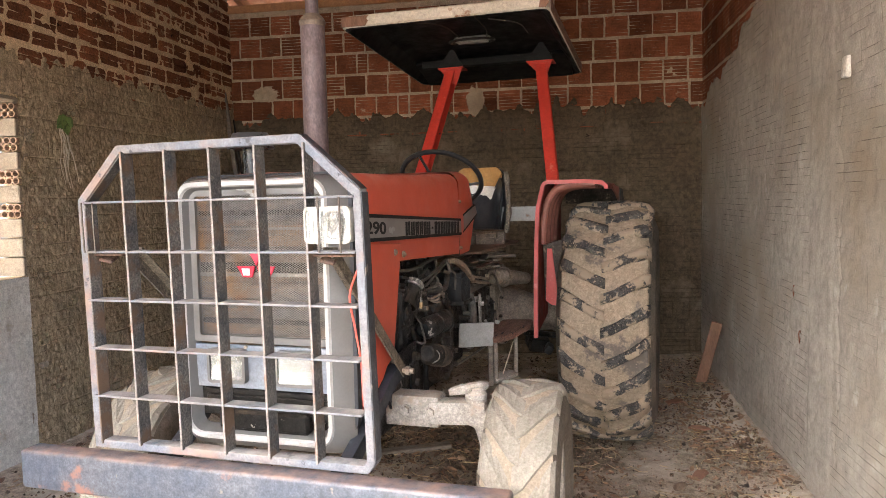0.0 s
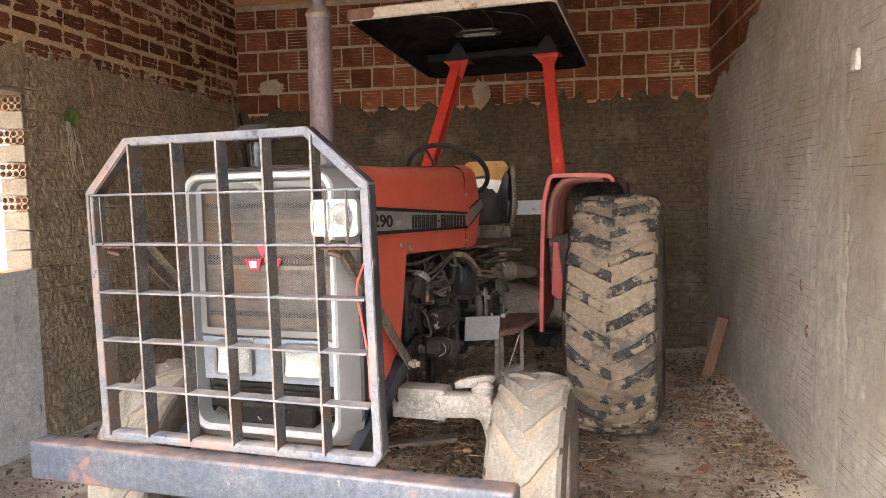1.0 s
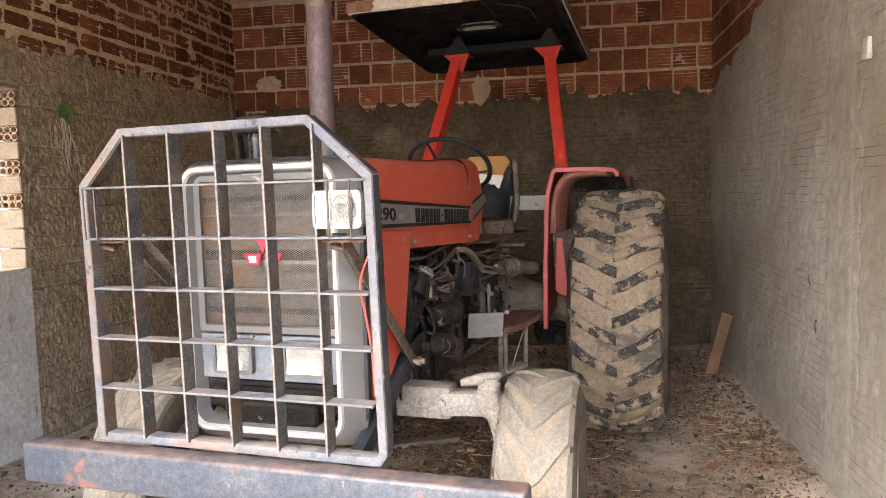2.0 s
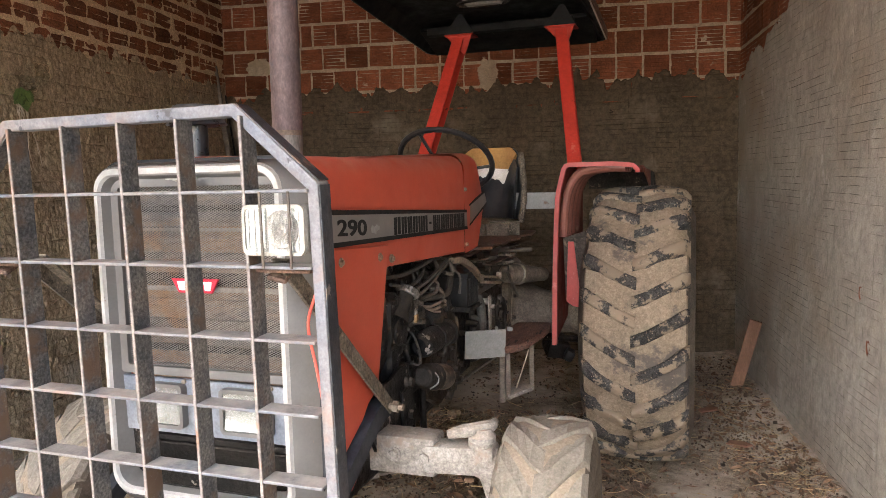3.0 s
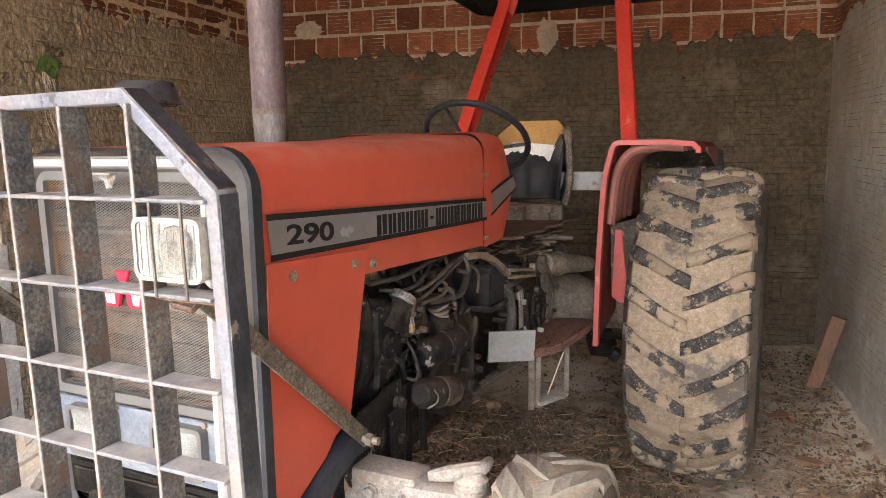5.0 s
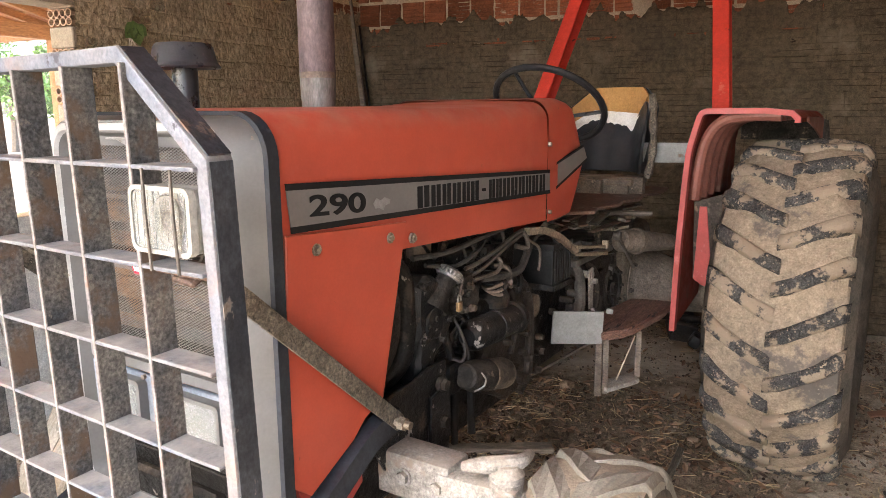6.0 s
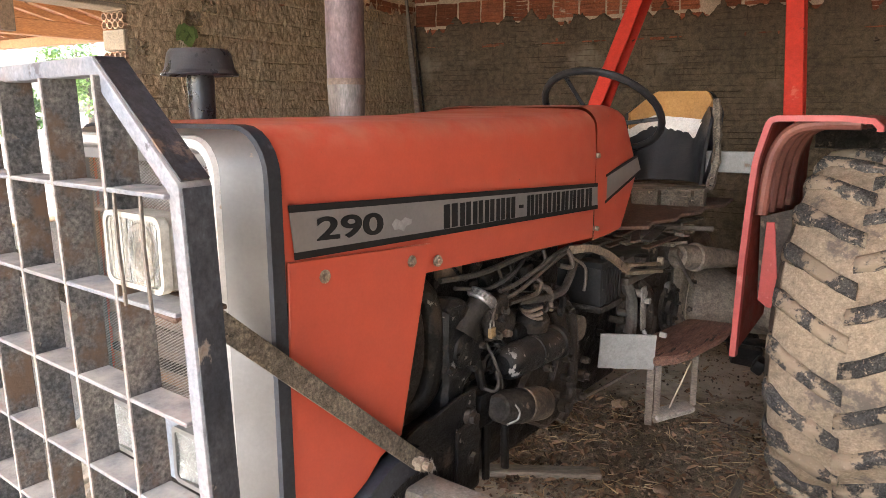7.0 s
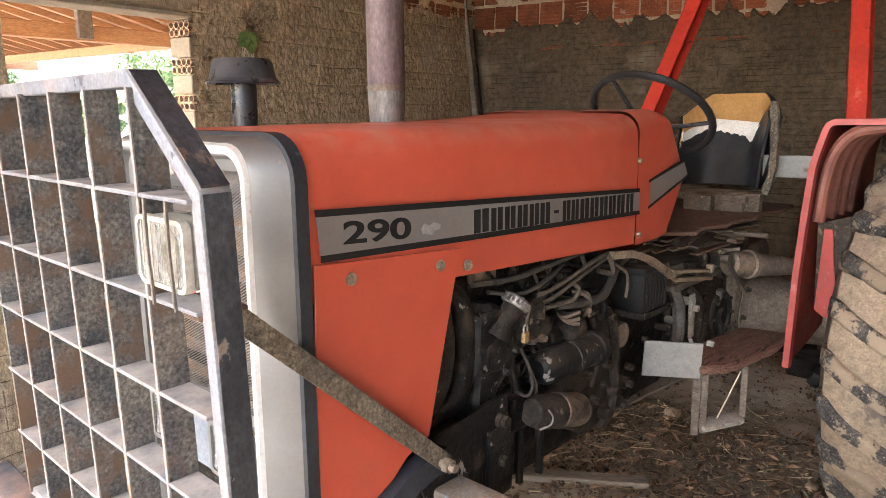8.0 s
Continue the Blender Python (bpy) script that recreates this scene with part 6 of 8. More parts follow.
# fenders: side plate, ribbed rounded corner, top with rolled lip
for s in (1, -1):
    def fx(v, s=s):
        return (s * v[0], v[1], v[2])
    prof = [(0.528, 0.735), (0.526, 1.10), (0.526, 1.35), (0.527, 1.47), (0.530, 1.50), (0.541, 1.56), (0.554, 1.622), (0.564, 1.637), (0.582, 1.645), (0.80, 1.646), (0.900, 1.636), (0.926, 1.612), (0.926, 1.595)]
    bm = nbm()
    rows = []
    ny = 9
    for j in range(ny + 1):
        f = j / ny
        row = []
        for x, z in prof:
            front = 2.270 + 0.05 * (z - 0.735) / 0.50 if z < 1.20 else 2.3165 + 0.11 * (z - 1.20) / 0.44 + 0.10 * max(0, x - 0.55)
            row.append(bm.verts.new(fx((x, front + f * (3.30 - front), z if z > 1.3 else z + f * 0.4 * (1.2 - z)))))
        rows.append(row)
    for a, b in zip(rows, rows[1:]):
        for i in range(len(prof) - 1):
            bm.faces.new((a[i], a[i + 1], b[i + 1], b[i]))
    bmesh.ops.recalc_face_normals(bm, faces=bm.faces)
    bmesh.ops.solidify(bm, geom=bm.faces[:], thickness=0.005)
    fender = part("fender", bm, RED_DARK, tractor, "red rear mudguard with dusty ribs inside")
    # bright front flange
    bm = nbm()
    rows = []
    for i, (x, z) in enumerate(prof):
        front = 2.270 + 0.05 * (z - 0.735) / 0.50 if z < 1.20 else 2.3165 + 0.11 * (z - 1.20) / 0.44 + 0.10 * max(0, x - 0.55)
        d = Vector((prof[min(i + 1, len(prof) - 1)][0] - prof[max(i - 1, 0)][0], prof[min(i + 1, len(prof) - 1)][1] - prof[max(i - 1, 0)][1])).normalized()
        nx, nz = -d.y, d.x
        w = 0.007
        rows.append([bm.verts.new(fx(p)) for p in ((x + nx * w, front - 0.006, z + nz * w), (x - nx * w * 2.2, front - 0.006, z - nz * w * 2.2), (x - nx * w * 2.2, front + 0.03, z - nz * w * 2.2), (x + nx * w, front + 0.03, z + nz * w))])
    for a, b in zip(rows, rows[1:]):
        for i in range(4):
            bm.faces.new((a[i], a[(i + 1) % 4], b[(i + 1) % 4], b[i]))
    bm.faces.new(rows[0])
    bm.faces.new(rows[-1])
    bmesh.ops.recalc_face_normals(bm, faces=bm.faces)
    part("fender_flange", bm, RED_WORN, fender, "bright faded red flange")
    for k in range(4):
        y = 2.45 + 0.130 * k
        pts = [(0.555, y - 0.02, 1.27), (0.562, y, 1.42), (0.585, y + 0.01, 1.53), (0.64, y + 0.02, 1.60), (0.74, y + 0.03, 1.622), (0.86, y + 0.03, 1.622)]
        bm = nbm()
        tube(bm, [fx(p) for p in arc(pts, 4)], 0.023, 10)
        part("rib", bm, RIB_RED, fender)
    bm = nbm()
    plate(bm, [(s * 0.575, 1.245), (s * 0.605, 1.245), (s * 0.645, 0.90), (s * 0.60, 0.905), (s * 0.565, 0.93)], 0.008, "y", 2.44, 0.002)
    part("fender_flap", bm, RED_WORN, fender, "faded red lower flap")
    bm = nbm()
    plate(bm, [(s * 0.548, 1.262), (s * 0.665, 1.300), (s * 0.672, 1.08), (s * 0.66, 0.93), (s * 0.56, 0.93)], 0.006, "y", 2.452, 0.002)
    part("dark_flap", bm, HOUSING, fender, "dark lower flap")
    bm = nbm()
    plate(bm, [(s * 0.60, 1.615), (s * 0.93, 1.612), (s * 0.975, 1.595), (s * 0.985, 1.505), (s * 0.90, 1.50), (s * 0.60, 1.505)], 0.012, "y", 3.06, 0.003)
    part("rear_flare", bm, GREASE, fender, "dark rear of the mudguard")
    bm = nbm()
    plate(bm, [(2.52, 1.618), (3.06, 1.608), (3.06, 1.51), (2.80, 1.56), (2.54, 1.596)], s * 0.010, "x", s * 0.945, 0.002)
    part("outer_skirt", bm, RIB_RED, fender, "dirty red outer edge of the mudguard")

# canopy posts and canopy
for s in (1, -1):
    def post_at(z, s=s):
        return Vector((0.081 + s * (0.457 - 0.166 * (z - 1.7)), 2.902 + 0.477 * (z - 1.7), z))
    a, b = post_at(1.60 if s > 0 else 1.2), post_at(2.49)
    d = (b - a).normalized()
    bm = nbm()
    w, dep = 0.038, 0.045
    side = Vector((1, 0, 0))
    fwd = d.cross(side).normalized()
    for u0, u1, v0, v1 in ((-w, w, -dep, -dep + 0.007), (-w, -w + 0.007, -dep, dep), (-w, w, dep - 0.007, dep)):
        ends = [[bm.verts.new(p + side * u + fwd * v) for u, v in ((u0, v0), (u1, v0), (u1, v1), (u0, v1))] for p in (a, b)]
        for i in range(4):
            bm.faces.new((ends[0][i], ends[0][(i + 1) % 4], ends[1][(i + 1) % 4], ends[1][i]))
        bm.faces.new(ends[0])
        bm.faces.new(ends[1])
    bmesh.ops.recalc_face_normals(bm, faces=bm.faces)
    bmesh.ops.bevel(bm, geom=bm.edges[:], offset=0.002, segments=1, affect="EDGES", profile=0.5)
    post = part("canopy_post", bm, POST_RED, tractor, "red channel-section canopy post")
    bm = nbm()
    t = b
    plate(bm, [(t.x - 0.085, t.z + 0.004), (t.x + 0.085, t.z + 0.004), (t.x + 0.04, t.z - 0.12), (t.x - 0.038, t.z - 0.05)], 0.008, "y", t.y - 0.055, 0.001)
    box(bm, (t.x, t.y, t.z + 0.008), (0.19, 0.13, 0.012), (0, 0, 0), 0.002)
    part("gusset", bm, POST_RED, post, "red gusset plate")
    bm = nbm()
    plate(bm, [(t.x - 0.10, t.z + 0.02), (t.x + 0.09, t.z + 0.02), (t.x + 0.01, t.z + 0.16)], 0.01, "y", t.y - 0.04, 0.001)
    part("canopy_gusset", bm, CANOPY_IN, post, "dark triangular bracket")


def can_z(y):
    """Lower rim of the canopy, which falls a little to the rear."""
    return 2.612 - 0.088 * (y - 2.27)


def loop(inset, up, x0=-0.66, x1=0.635, y0=2.27, y1=3.79):
    out = []
    for x, y in rounded(x0 + inset, x1 - inset, y0 + inset, y1 - inset, 0.05, 3):
        out.append((x, y, can_z(y) + up))
    return out


bm = nbm()
rows = [[bm.verts.new(p) for p in lp] for lp in (loop(0.012, 0.004), loop(0.0, 0.012), loop(0.004, 0.068), loop(0.016, 0.078), loop(0.2, 0.12))]
n = len(rows[0])
for a, b in zip(rows, rows[1:]):
    for i in range(n):
        bm.faces.new((a[i], a[(i + 1) % n], b[(i + 1) % n], b[i]))
bm.faces.new(rows[-1])
bmesh.ops.recalc_face_normals(bm, faces=bm.faces)
canopy = part("canopy", bm, CANOPY_OUT, tractor, "weathered cream sun canopy with a black underside")
bm = nbm()
rows = [[bm.verts.new(p) for p in lp] for lp in (loop(0.012, 0.004), loop(0.03, 0.0), loop(0.10, 0.085), loop(0.20, 0.105))]
for a, b in zip(rows, rows[1:]):
    for i in range(n):
        bm.faces.new((a[i], a[(i + 1) % n], b[(i + 1) % n], b[i]))
bm.faces.new(rows[-1])
bmesh.ops.recalc_face_normals(bm, faces=bm.faces)
part("lining", bm, CANOPY_IN, canopy, "black stained lining")
bm = nbm()
box(bm, (0.0, 3.30, can_z(3.3) + 0.02), (0.96, 0.05, 0.05), (-5, 0, 0), 0.004)
box(bm, (0.0, 3.56, can_z(3.56) + 0.035), (1.14, 0.35, 0.03), (-18, 0, 0), 0.004)
part("cross_rail", bm, CANOPY_IN, canopy, "black cross rail")
bm = nbm()
plate(bm, [(x * 1.0, y) for x, y in rounded(-0.14, 0.12, 2.93, 3.05, 0.05, 5)], 0.02, "z", can_z(3.0) + 0.082, 0.006)
box(bm, (-0.01, 2.99, can_z(3.0) + 0.076), (0.22, 0.05, 0.02), (0, 0, 0), 0.006)
bm2 = nbm()
tube(bm2, [(-0.01 + 0.155 * math.cos(a), 2.97 + 0.075 * math.sin(a), can_z(3.0) + 0.074) for a in np.linspace(0, 2 * math.pi, 28)[:-1]], 0.009, 6, True)
part("lamp_ring", bm2, GREASE, canopy, "grimy ring round the lamp")
for x0, x1, mat in ((-0.655, -0.47, "left"), (0.575, 0.634, "right")):
    bm2 = nbm()
    w = x1 - x0
    plate(bm2, [(x0, can_z(2.27) + 0.008), (x1 - 0.02, can_z(2.27) + 0.006), (x1, can_z(2.27) + 0.035), (x1 - 0.012, can_z(2.27) + 0.05), (x1 + 0.006 * (w > 0.1), can_z(2.27) + 0.068), (x0 + 0.01, can_z(2.27) + 0.07)], 0.004, "y", 2.267, 0.001)
    part("bare_patch", bm2, BOARD, canopy, "brown patch where the skin has peeled")
bm2 = nbm()
box(bm2, (0.6345, 3.03, can_z(3.03) + 0.035), (0.004, 1.42, 0.06), (-5.03, 0, 0), 0.001)
part("bare_edge", bm2, PLANK, canopy, "brown weathered side edge")
part("cab_lamp", bm, LAMP_BODY, canopy, "oblong grimy roof lamp")
for pts in ([(-0.35, 2.5, 0.086), (-0.12, 2.62, 0.08), (-0.08, 2.9, 0.082)], [(0.12, 2.45, 0.086), (0.14, 2.75, 0.078), (0.1, 2.95, 0.082)], [(0.2, 2.6, 0.085), (0.36, 2.72, 0.08), (0.38, 2.95, 0.085)]):
    bm = nbm()
    tube(bm, [(x, y, can_z(y) + z) for x, y, z in arc(pts, 5)], 0.004, 6)
    part("wire", bm, PIPE, canopy)

# ---- engine and driveline ----
def hull(name, material, items, label="", parent=None):
    """One casting out of boxes ('b') and cylinders ('c')."""
    bm = nbm()
    for it in items:
        if it[0] == "b":
            box(bm, it[1], it[2], it[3] if len(it) > 3 else (0, 0, 0), it[4] if len(it) > 4 else 0.012, 2)
        else:
            cyl(bm, it[1], it[2], it[3], it[4] if len(it) > 4 else it[3], 20)
    return part(name, bm, material, parent or tractor, label)


def lumpy(bm, amount, scale, cuts=3, seed=0.0):
    """Makes a casting uneven: cuts its faces up and pushes the corners about."""
    bmesh.ops.triangulate(bm, faces=[f for f in bm.faces if len(f.verts) > 4])
    bmesh.ops.subdivide_edges(bm, edges=bm.edges[:], cuts=cuts, use_grid_fill=True)
    bm.normal_update()
    for v in bm.verts:
        n = noise.noise(v.co * scale + Vector((seed, 2.7, seed))) + 0.5 * noise.noise(v.co * scale * 2.7 + Vector((1.3, seed, 0)))
        v.co += v.normal * amount * n


def stud(x0, x1, y, z, r, material, parent, name="bolt", seg=6):
    bm = nbm()
    cyl(bm, (x0, y, z), (x1 - 0.004, y, z), r * 1.25, r * 1.2, 12)
    cyl(bm, (x1 - 0.004, y, z), (x1 + r * 0.5, y, z), r, r * 0.9, seg)
    part(name, bm, material, parent)


bm = nbm()
box(bm, (0, 1.08, 1.05), (0.38, 0.82, 0.46), (0, 0, 0), 0.012, 2)
box(bm, (0, 1.10, 1.29), (0.28, 0.80, 0.10), (0, 0, 0), 0.012, 2)
lumpy(bm, 0.007, 14, 5, 1.0)
engine = part("engine_block", bm, BLACK, tractor, "grimy black engine block")
bm = nbm()
box(bm, (0.01, 1.06, 0.745), (0.38, 0.92, 0.19), (0, 0, 0), 0.03, 2)
box(bm, (0.02, 1.02, 0.83), (0.42, 0.84, 0.024), (0, 0, 0), 0.004, 1)
lumpy(bm, 0.006, 12, 4, 2.0)
sump = part("oil_sump", bm, BLACK, tractor, "black oil-coated sump")
for k in range(8):
    stud(0.19, 0.233, 0.70 + 0.095 * k, 0.83, 0.009, GREASE, sump)
# fan shroud ring and the fat hose behind it
bm = nbm()
lathe(bm, (0.0, 0.61, 1.15), (0, 1, 0), [(0, 0.05), (0.0, 0.265), (0.006, 0.282), (0.02, 0.288), (0.085, 0.288), (0.095, 0.280), (0.098, 0.262), (0.09, 0.24), (0.09, 0.05)], 56)
part("fan_shroud", bm, GREASE, tractor, "grimy round fan shroud")
bm = nbm()
pts = arc([(0.17, 0.72, 1.31), (0.228, 0.770, 1.24), (0.236, 0.782, 1.15), (0.236, 0.782, 1.07), (0.228, 0.765, 1.0), (0.20, 0.715, 0.955), (0.15, 0.66, 0.94)], 5)
tube(bm, pts, [0.029 + 0.0012 * (k % 2) for k in range(len(pts))], 14)
part("radiator_hose", bm, BLACK, tractor, "fat black radiator hose")
# timing cover
bm = nbm()
plate(bm, [(0.80, 1.20), (0.835, 1.222), (0.885, 1.212), (0.935, 1.175), (0.962, 1.13), (0.960, 1.055), (0.925, 1.012), (0.895, 1.0), (0.875, 0.965), (0.845, 0.92), (0.805, 0.905), (0.79, 0.96), (0.80, 1.02), (0.795, 1.10)], 0.10, "x", 0.17, 0.012)
lumpy(bm, 0.007, 26, 3, 3.0)
cover = part("timing_cover", bm, FLAKED, tractor, "black timing cover with flaked paint")
for y, z in ((0.822, 1.195), (0.905, 1.17), (0.945, 1.08), (0.905, 1.03), (0.835, 0.945), (0.815, 1.05), (0.87, 1.10)):
    stud(0.26, 0.279, y, z, 0.009, GREASE, cover)
bm = nbm()
lathe(bm, (0.262, 0.872, 1.085), (1, 0.1, 0), [(0, 0.045), (0.012, 0.044), (0.016, 0.036), (0.016, 0.0)], 22)
part("cover_boss", bm, FLAKED, cover)
# oil filler with cap, chain and padlock
bm = nbm()
AXF = Vector((0.18, 0.58, 0.79)).normalized()
lathe(bm, (0.262, 0.888, 1.142), AXF, [(-0.02, 0.045), (0.0, 0.040), (0.02, 0.031), (0.05, 0.028), (0.075, 0.029), (0.078, 0.033)], 20)
lumpy(bm, 0.002, 40, 1, 4.0)
filler = part("oil_filler", bm, GREASE, tractor, "clay-caked filler neck")
top = Vector((0.262, 0.888, 1.142)) + AXF * 0.080
bm = nbm()
lathe(bm, top, AXF, [(-0.008, 0.030), (-0.006, 0.036), (0.0, 0.0385), (0.014, 0.0385), (0.018, 0.035), (0.020, 0.031), (0.017, 0.027), (0.016, 0.0)], 24)
q = AXF.to_track_quat("Z", "Y").to_matrix()
for k in range(22):
    a = k * 2 * math.pi / 22
    box(bm, top + q @ Vector((0.0385 * math.cos(a), 0.0385 * math.sin(a), 0.006)), (0.005, 0.005, 0.012), [math.degrees(e) for e in q.to_euler()])
box(bm, top + q @ Vector((0, 0, 0.019)), (0.046, 0.008, 0.010), [math.degrees(e) for e in q.to_euler()], 0.002)
part("filler_cap", bm, ALU, filler, "dusty knurled alloy cap")
bm = nbm()
tube(bm, arc([(0.295, 0.975, 1.20), (0.303, 0.962, 1.185), (0.303, 0.952, 1.165), (0.302, 0.948, 1.148)], 4), 0.0035, 6)
tube(bm, arc([(0.292, 0.955, 1.175), (0.300, 0.958, 1.16), (0.301, 0.953, 1.148)], 4), 0.003, 6)
part("lock_chain", bm, PIPE, filler)
bm = nbm()
box(bm, (0.302, 0.948, 1.119), (0.012, 0.024, 0.027), (0, 0, 6), 0.003, 2)
padlock = part("padlock", bm, BRASS, filler, "small dull brass padlock")
bm = nbm()
tube(bm, arc([(0.302, 0.940, 1.130), (0.302, 0.941, 1.146), (0.302, 0.948, 1.152), (0.302, 0.955, 1.146), (0.302, 0.956, 1.130)], 4), 0.0026, 6)
part("shackle", bm, ALU, padlock)
# injection pump: a knot of small castings with unions
bm = nbm()
box(bm, (0.235, 1.02, 1.135), (0.09, 0.12, 0.10), (8, 0, 6), 0.014, 2)
cyl(bm, (0.25, 0.965, 1.125), (0.25, 1.09, 1.11), 0.037, 0.034, 18)
box(bm, (0.262, 0.99, 1.178), (0.05, 0.05, 0.04), (14, 0, 20), 0.008, 2)
cyl(bm, (0.25, 1.075, 1.165), (0.25, 1.075, 1.215), 0.018, 0.015, 12)
lumpy(bm, 0.005, 38, 2, 5.0)
pump = part("injection_pump", bm, GREASE, tractor, "greasy fuel injection pump")
for k, (y, z) in enumerate(((0.985, 1.10), (1.01, 1.14), (1.045, 1.09), (1.035, 1.155), (0.985, 1.15))):
    stud(0.26, 0.302 - 0.004 * k, y, z, 0.010, (PIPE, GREASE, TAN)[k % 3], pump, "union")
bm = nbm()
lathe(bm, (0.245, 1.225, 1.055), (0.1, 0, 1), [(0, 0.056), (0.03, 0.058), (0.042, 0.05), (0.05, 0.038), (0.075, 0.036), (0.08, 0.0)], 20)
lumpy(bm, 0.003, 40, 1, 6.0)
part("breather", bm, BLACK, tractor, "black breather housing")
for k in range(3):
    bm = nbm()
    tube(bm, [Vector((0.262 + 0.043 * math.cos(a), 1.235 + 0.050 * math.sin(a), 1.105 + 0.009 * k + 0.010 * math.sin(2 * a + k))) for a in np.linspace(0.3, 5.7, 18)], 0.006, 7)
    part("coiled_hose", bm, TAN, tractor, "clay-stained coiled hose")
# starter motor with its solenoid
bm = nbm()
lathe(bm, (0.276, 1.035, 1.0), (0.0, 1, -0.035), [(0, 0.0), (0.0, 0.026), (0.008, 0.036), (0.022, 0.045), (0.034, 0.048), (0.150, 0.048), (0.152, 0.051), (0.163, 0.051), (0.165, 0.047), (0.27, 0.047), (0.278, 0.053), (0.30, 0.053), (0.305, 0.04)], 32)
starter = part("starter_motor", bm, FLAKED, tractor, "black scuffed starter motor")
bm = nbm()
lathe(bm, (0.245, 1.12, 1.062), (0.0, 1, -0.03), [(0, 0.0), (0, 0.018), (0.006, 0.024), (0.12, 0.024), (0.126, 0.02), (0.15, 0.012)], 18)
part("solenoid", bm, BLACK, starter)
bm = nbm()
tube(bm, arc([(0.288, 0.99, 1.0), (0.300, 0.985, 0.972), (0.298, 0.965, 0.955), (0.28, 0.945, 0.965)], 4), 0.005, 8)
part("cable_loop", bm, CABLE, starter)
# flywheel housing with its bolted rim
bm = nbm()
plate(bm, [(1.315, 1.075), (1.36, 1.10), (1.43, 1.085), (1.475, 1.04), (1.50, 0.96), (1.505, 0.86), (1.495, 0.74), (1.46, 0.69), (1.36, 0.685), (1.27, 0.73), (1.20, 0.80), (1.185, 0.87), (1.26, 0.935), (1.31, 1.0)], 0.085, "x", 0.155, 0.012)
lumpy(bm, 0.006, 20, 3, 7.0)
housing = part("flywheel_housing", bm, HOUSING, tractor, "brown greasy flywheel housing")
bm = nbm()
pts = arc([(0.243, 1.36, 1.095), (0.247, 1.44, 1.075), (0.249, 1.485, 1.0), (0.249, 1.497, 0.88), (0.248, 1.485, 0.75), (0.244, 1.43, 0.69)], 6)
tube(bm, pts, 0.017, 10)
part("housing_rim", bm, HOUSING, housing)
bm = nbm()
tube(bm, arc([(0.246, 1.355, 1.075), (0.252, 1.385, 1.0), (0.252, 1.385, 0.92), (0.248, 1.36, 0.85)], 5), 0.012, 10)
part("housing_web", bm, HOUSING, housing)
for y, z, r in ((1.375, 1.075, 0.013), (1.455, 1.055, 0.011), (1.425, 0.985, 0.010), (1.45, 0.90, 0.013), (1.44, 0.835, 0.010), (1.38, 0.80, 0.012), (1.30, 0.79, 0.010), (1.25, 0.86, 0.010), (1.33, 0.90, 0.010), (1.44, 0.74, 0.018), (1.49, 0.80, 0.015)):
    stud(0.235, 0.262 + r * 0.3, y, z, r, HOUSING, housing, "bolt", 6 if r < 0.015 else 12)
bm = nbm()
lathe(bm, (0.16, 1.565, 0.965), (1, 0.04, 0), [(0, 0.043), (0.07, 0.043), (0.078, 0.041), (0.082, 0.034), (0.083, 0.0)], 24)
part("round_cover", bm, BEIGE, tractor, "clay-coloured round cover")
for y, z in ((1.60, 0.79), (1.57, 0.73)):
    bm = nbm()
    cyl(bm, (0.16, y, z), (0.245, y, z), 0.022, 0.020, 16)
    cyl(bm, (0.245, y, z), (0.262, y, z), 0.013, 0.012, 6)
    part("plug", bm, HOUSING, tractor)
# oil filter, its head and the cradle plate
bm = nbm()
AXO = Vector((0.0, 1, -0.27)).normalized()
lathe(bm, (0.315, 0.955, 0.915), AXO, [(0.0, 0.0), (0.0, 0.028), (0.006, 0.036), (0.03, 0.042), (0.045, 0.047), (0.125, 0.047)], 28)
ff = part("oil_filter", bm, GREASE, tractor, "grey-brown oil filter cup")
bm = nbm()
lathe(bm, Vector((0.315, 0.955, 0.915)) + AXO * 0.120, AXO, [(0.0, 0.0475), (0.004, 0.0495), (0.010, 0.0495), (0.014, 0.0478), (0.105, 0.0478), (0.118, 0.0455), (0.126, 0.038), (0.128, 0.0)], 28)
part("filter_canister", bm, BEIGE, ff, "clay-coloured canister")
bm = nbm()
tube(bm, arc([(0.352, 0.985, 0.925), (0.362, 0.992, 0.905), (0.360, 0.985, 0.885), (0.34, 0.965, 0.872)], 4), 0.0028, 6)
part("wire_handle", bm, ALU, ff)
bm = nbm()
box(bm, (0.24, 0.965, 0.905), (0.10, 0.09, 0.10), (0, 0, 0), 0.016, 2)
cyl(bm, (0.26, 0.985, 0.86), (0.265, 0.98, 0.69), 0.012, 0.012, 10)
cyl(bm, (0.28, 1.05, 0.86), (0.28, 1.05, 0.70), 0.011, 0.012, 10)
cyl(bm, (0.25, 0.95, 1.05), (0.27, 0.965, 0.93), 0.012, 0.012, 10)
lumpy(bm, 0.004, 30, 1, 8.0)
part("filter_head", bm, BLACK, tractor, "black filter head")
bm = nbm()
plate(bm, [(0.55, 0.88), (0.60, 0.945), (0.66, 0.965), (0.735, 0.968), (0.80, 0.985), (0.885, 0.985), (0.888, 0.77), (0.79, 0.765), (0.62, 0.76)], 0.012, "x", 0.286, 0.002)
plate(bm, [(0.795, 0.905), (0.885, 0.92), (0.886, 0.77), (0.79, 0.755)], 0.010, "x", 0.300, 0.002)
cradle = part("cradle_plate", bm, FLAKED, tractor, "black bolted cradle plate with scraped edges")
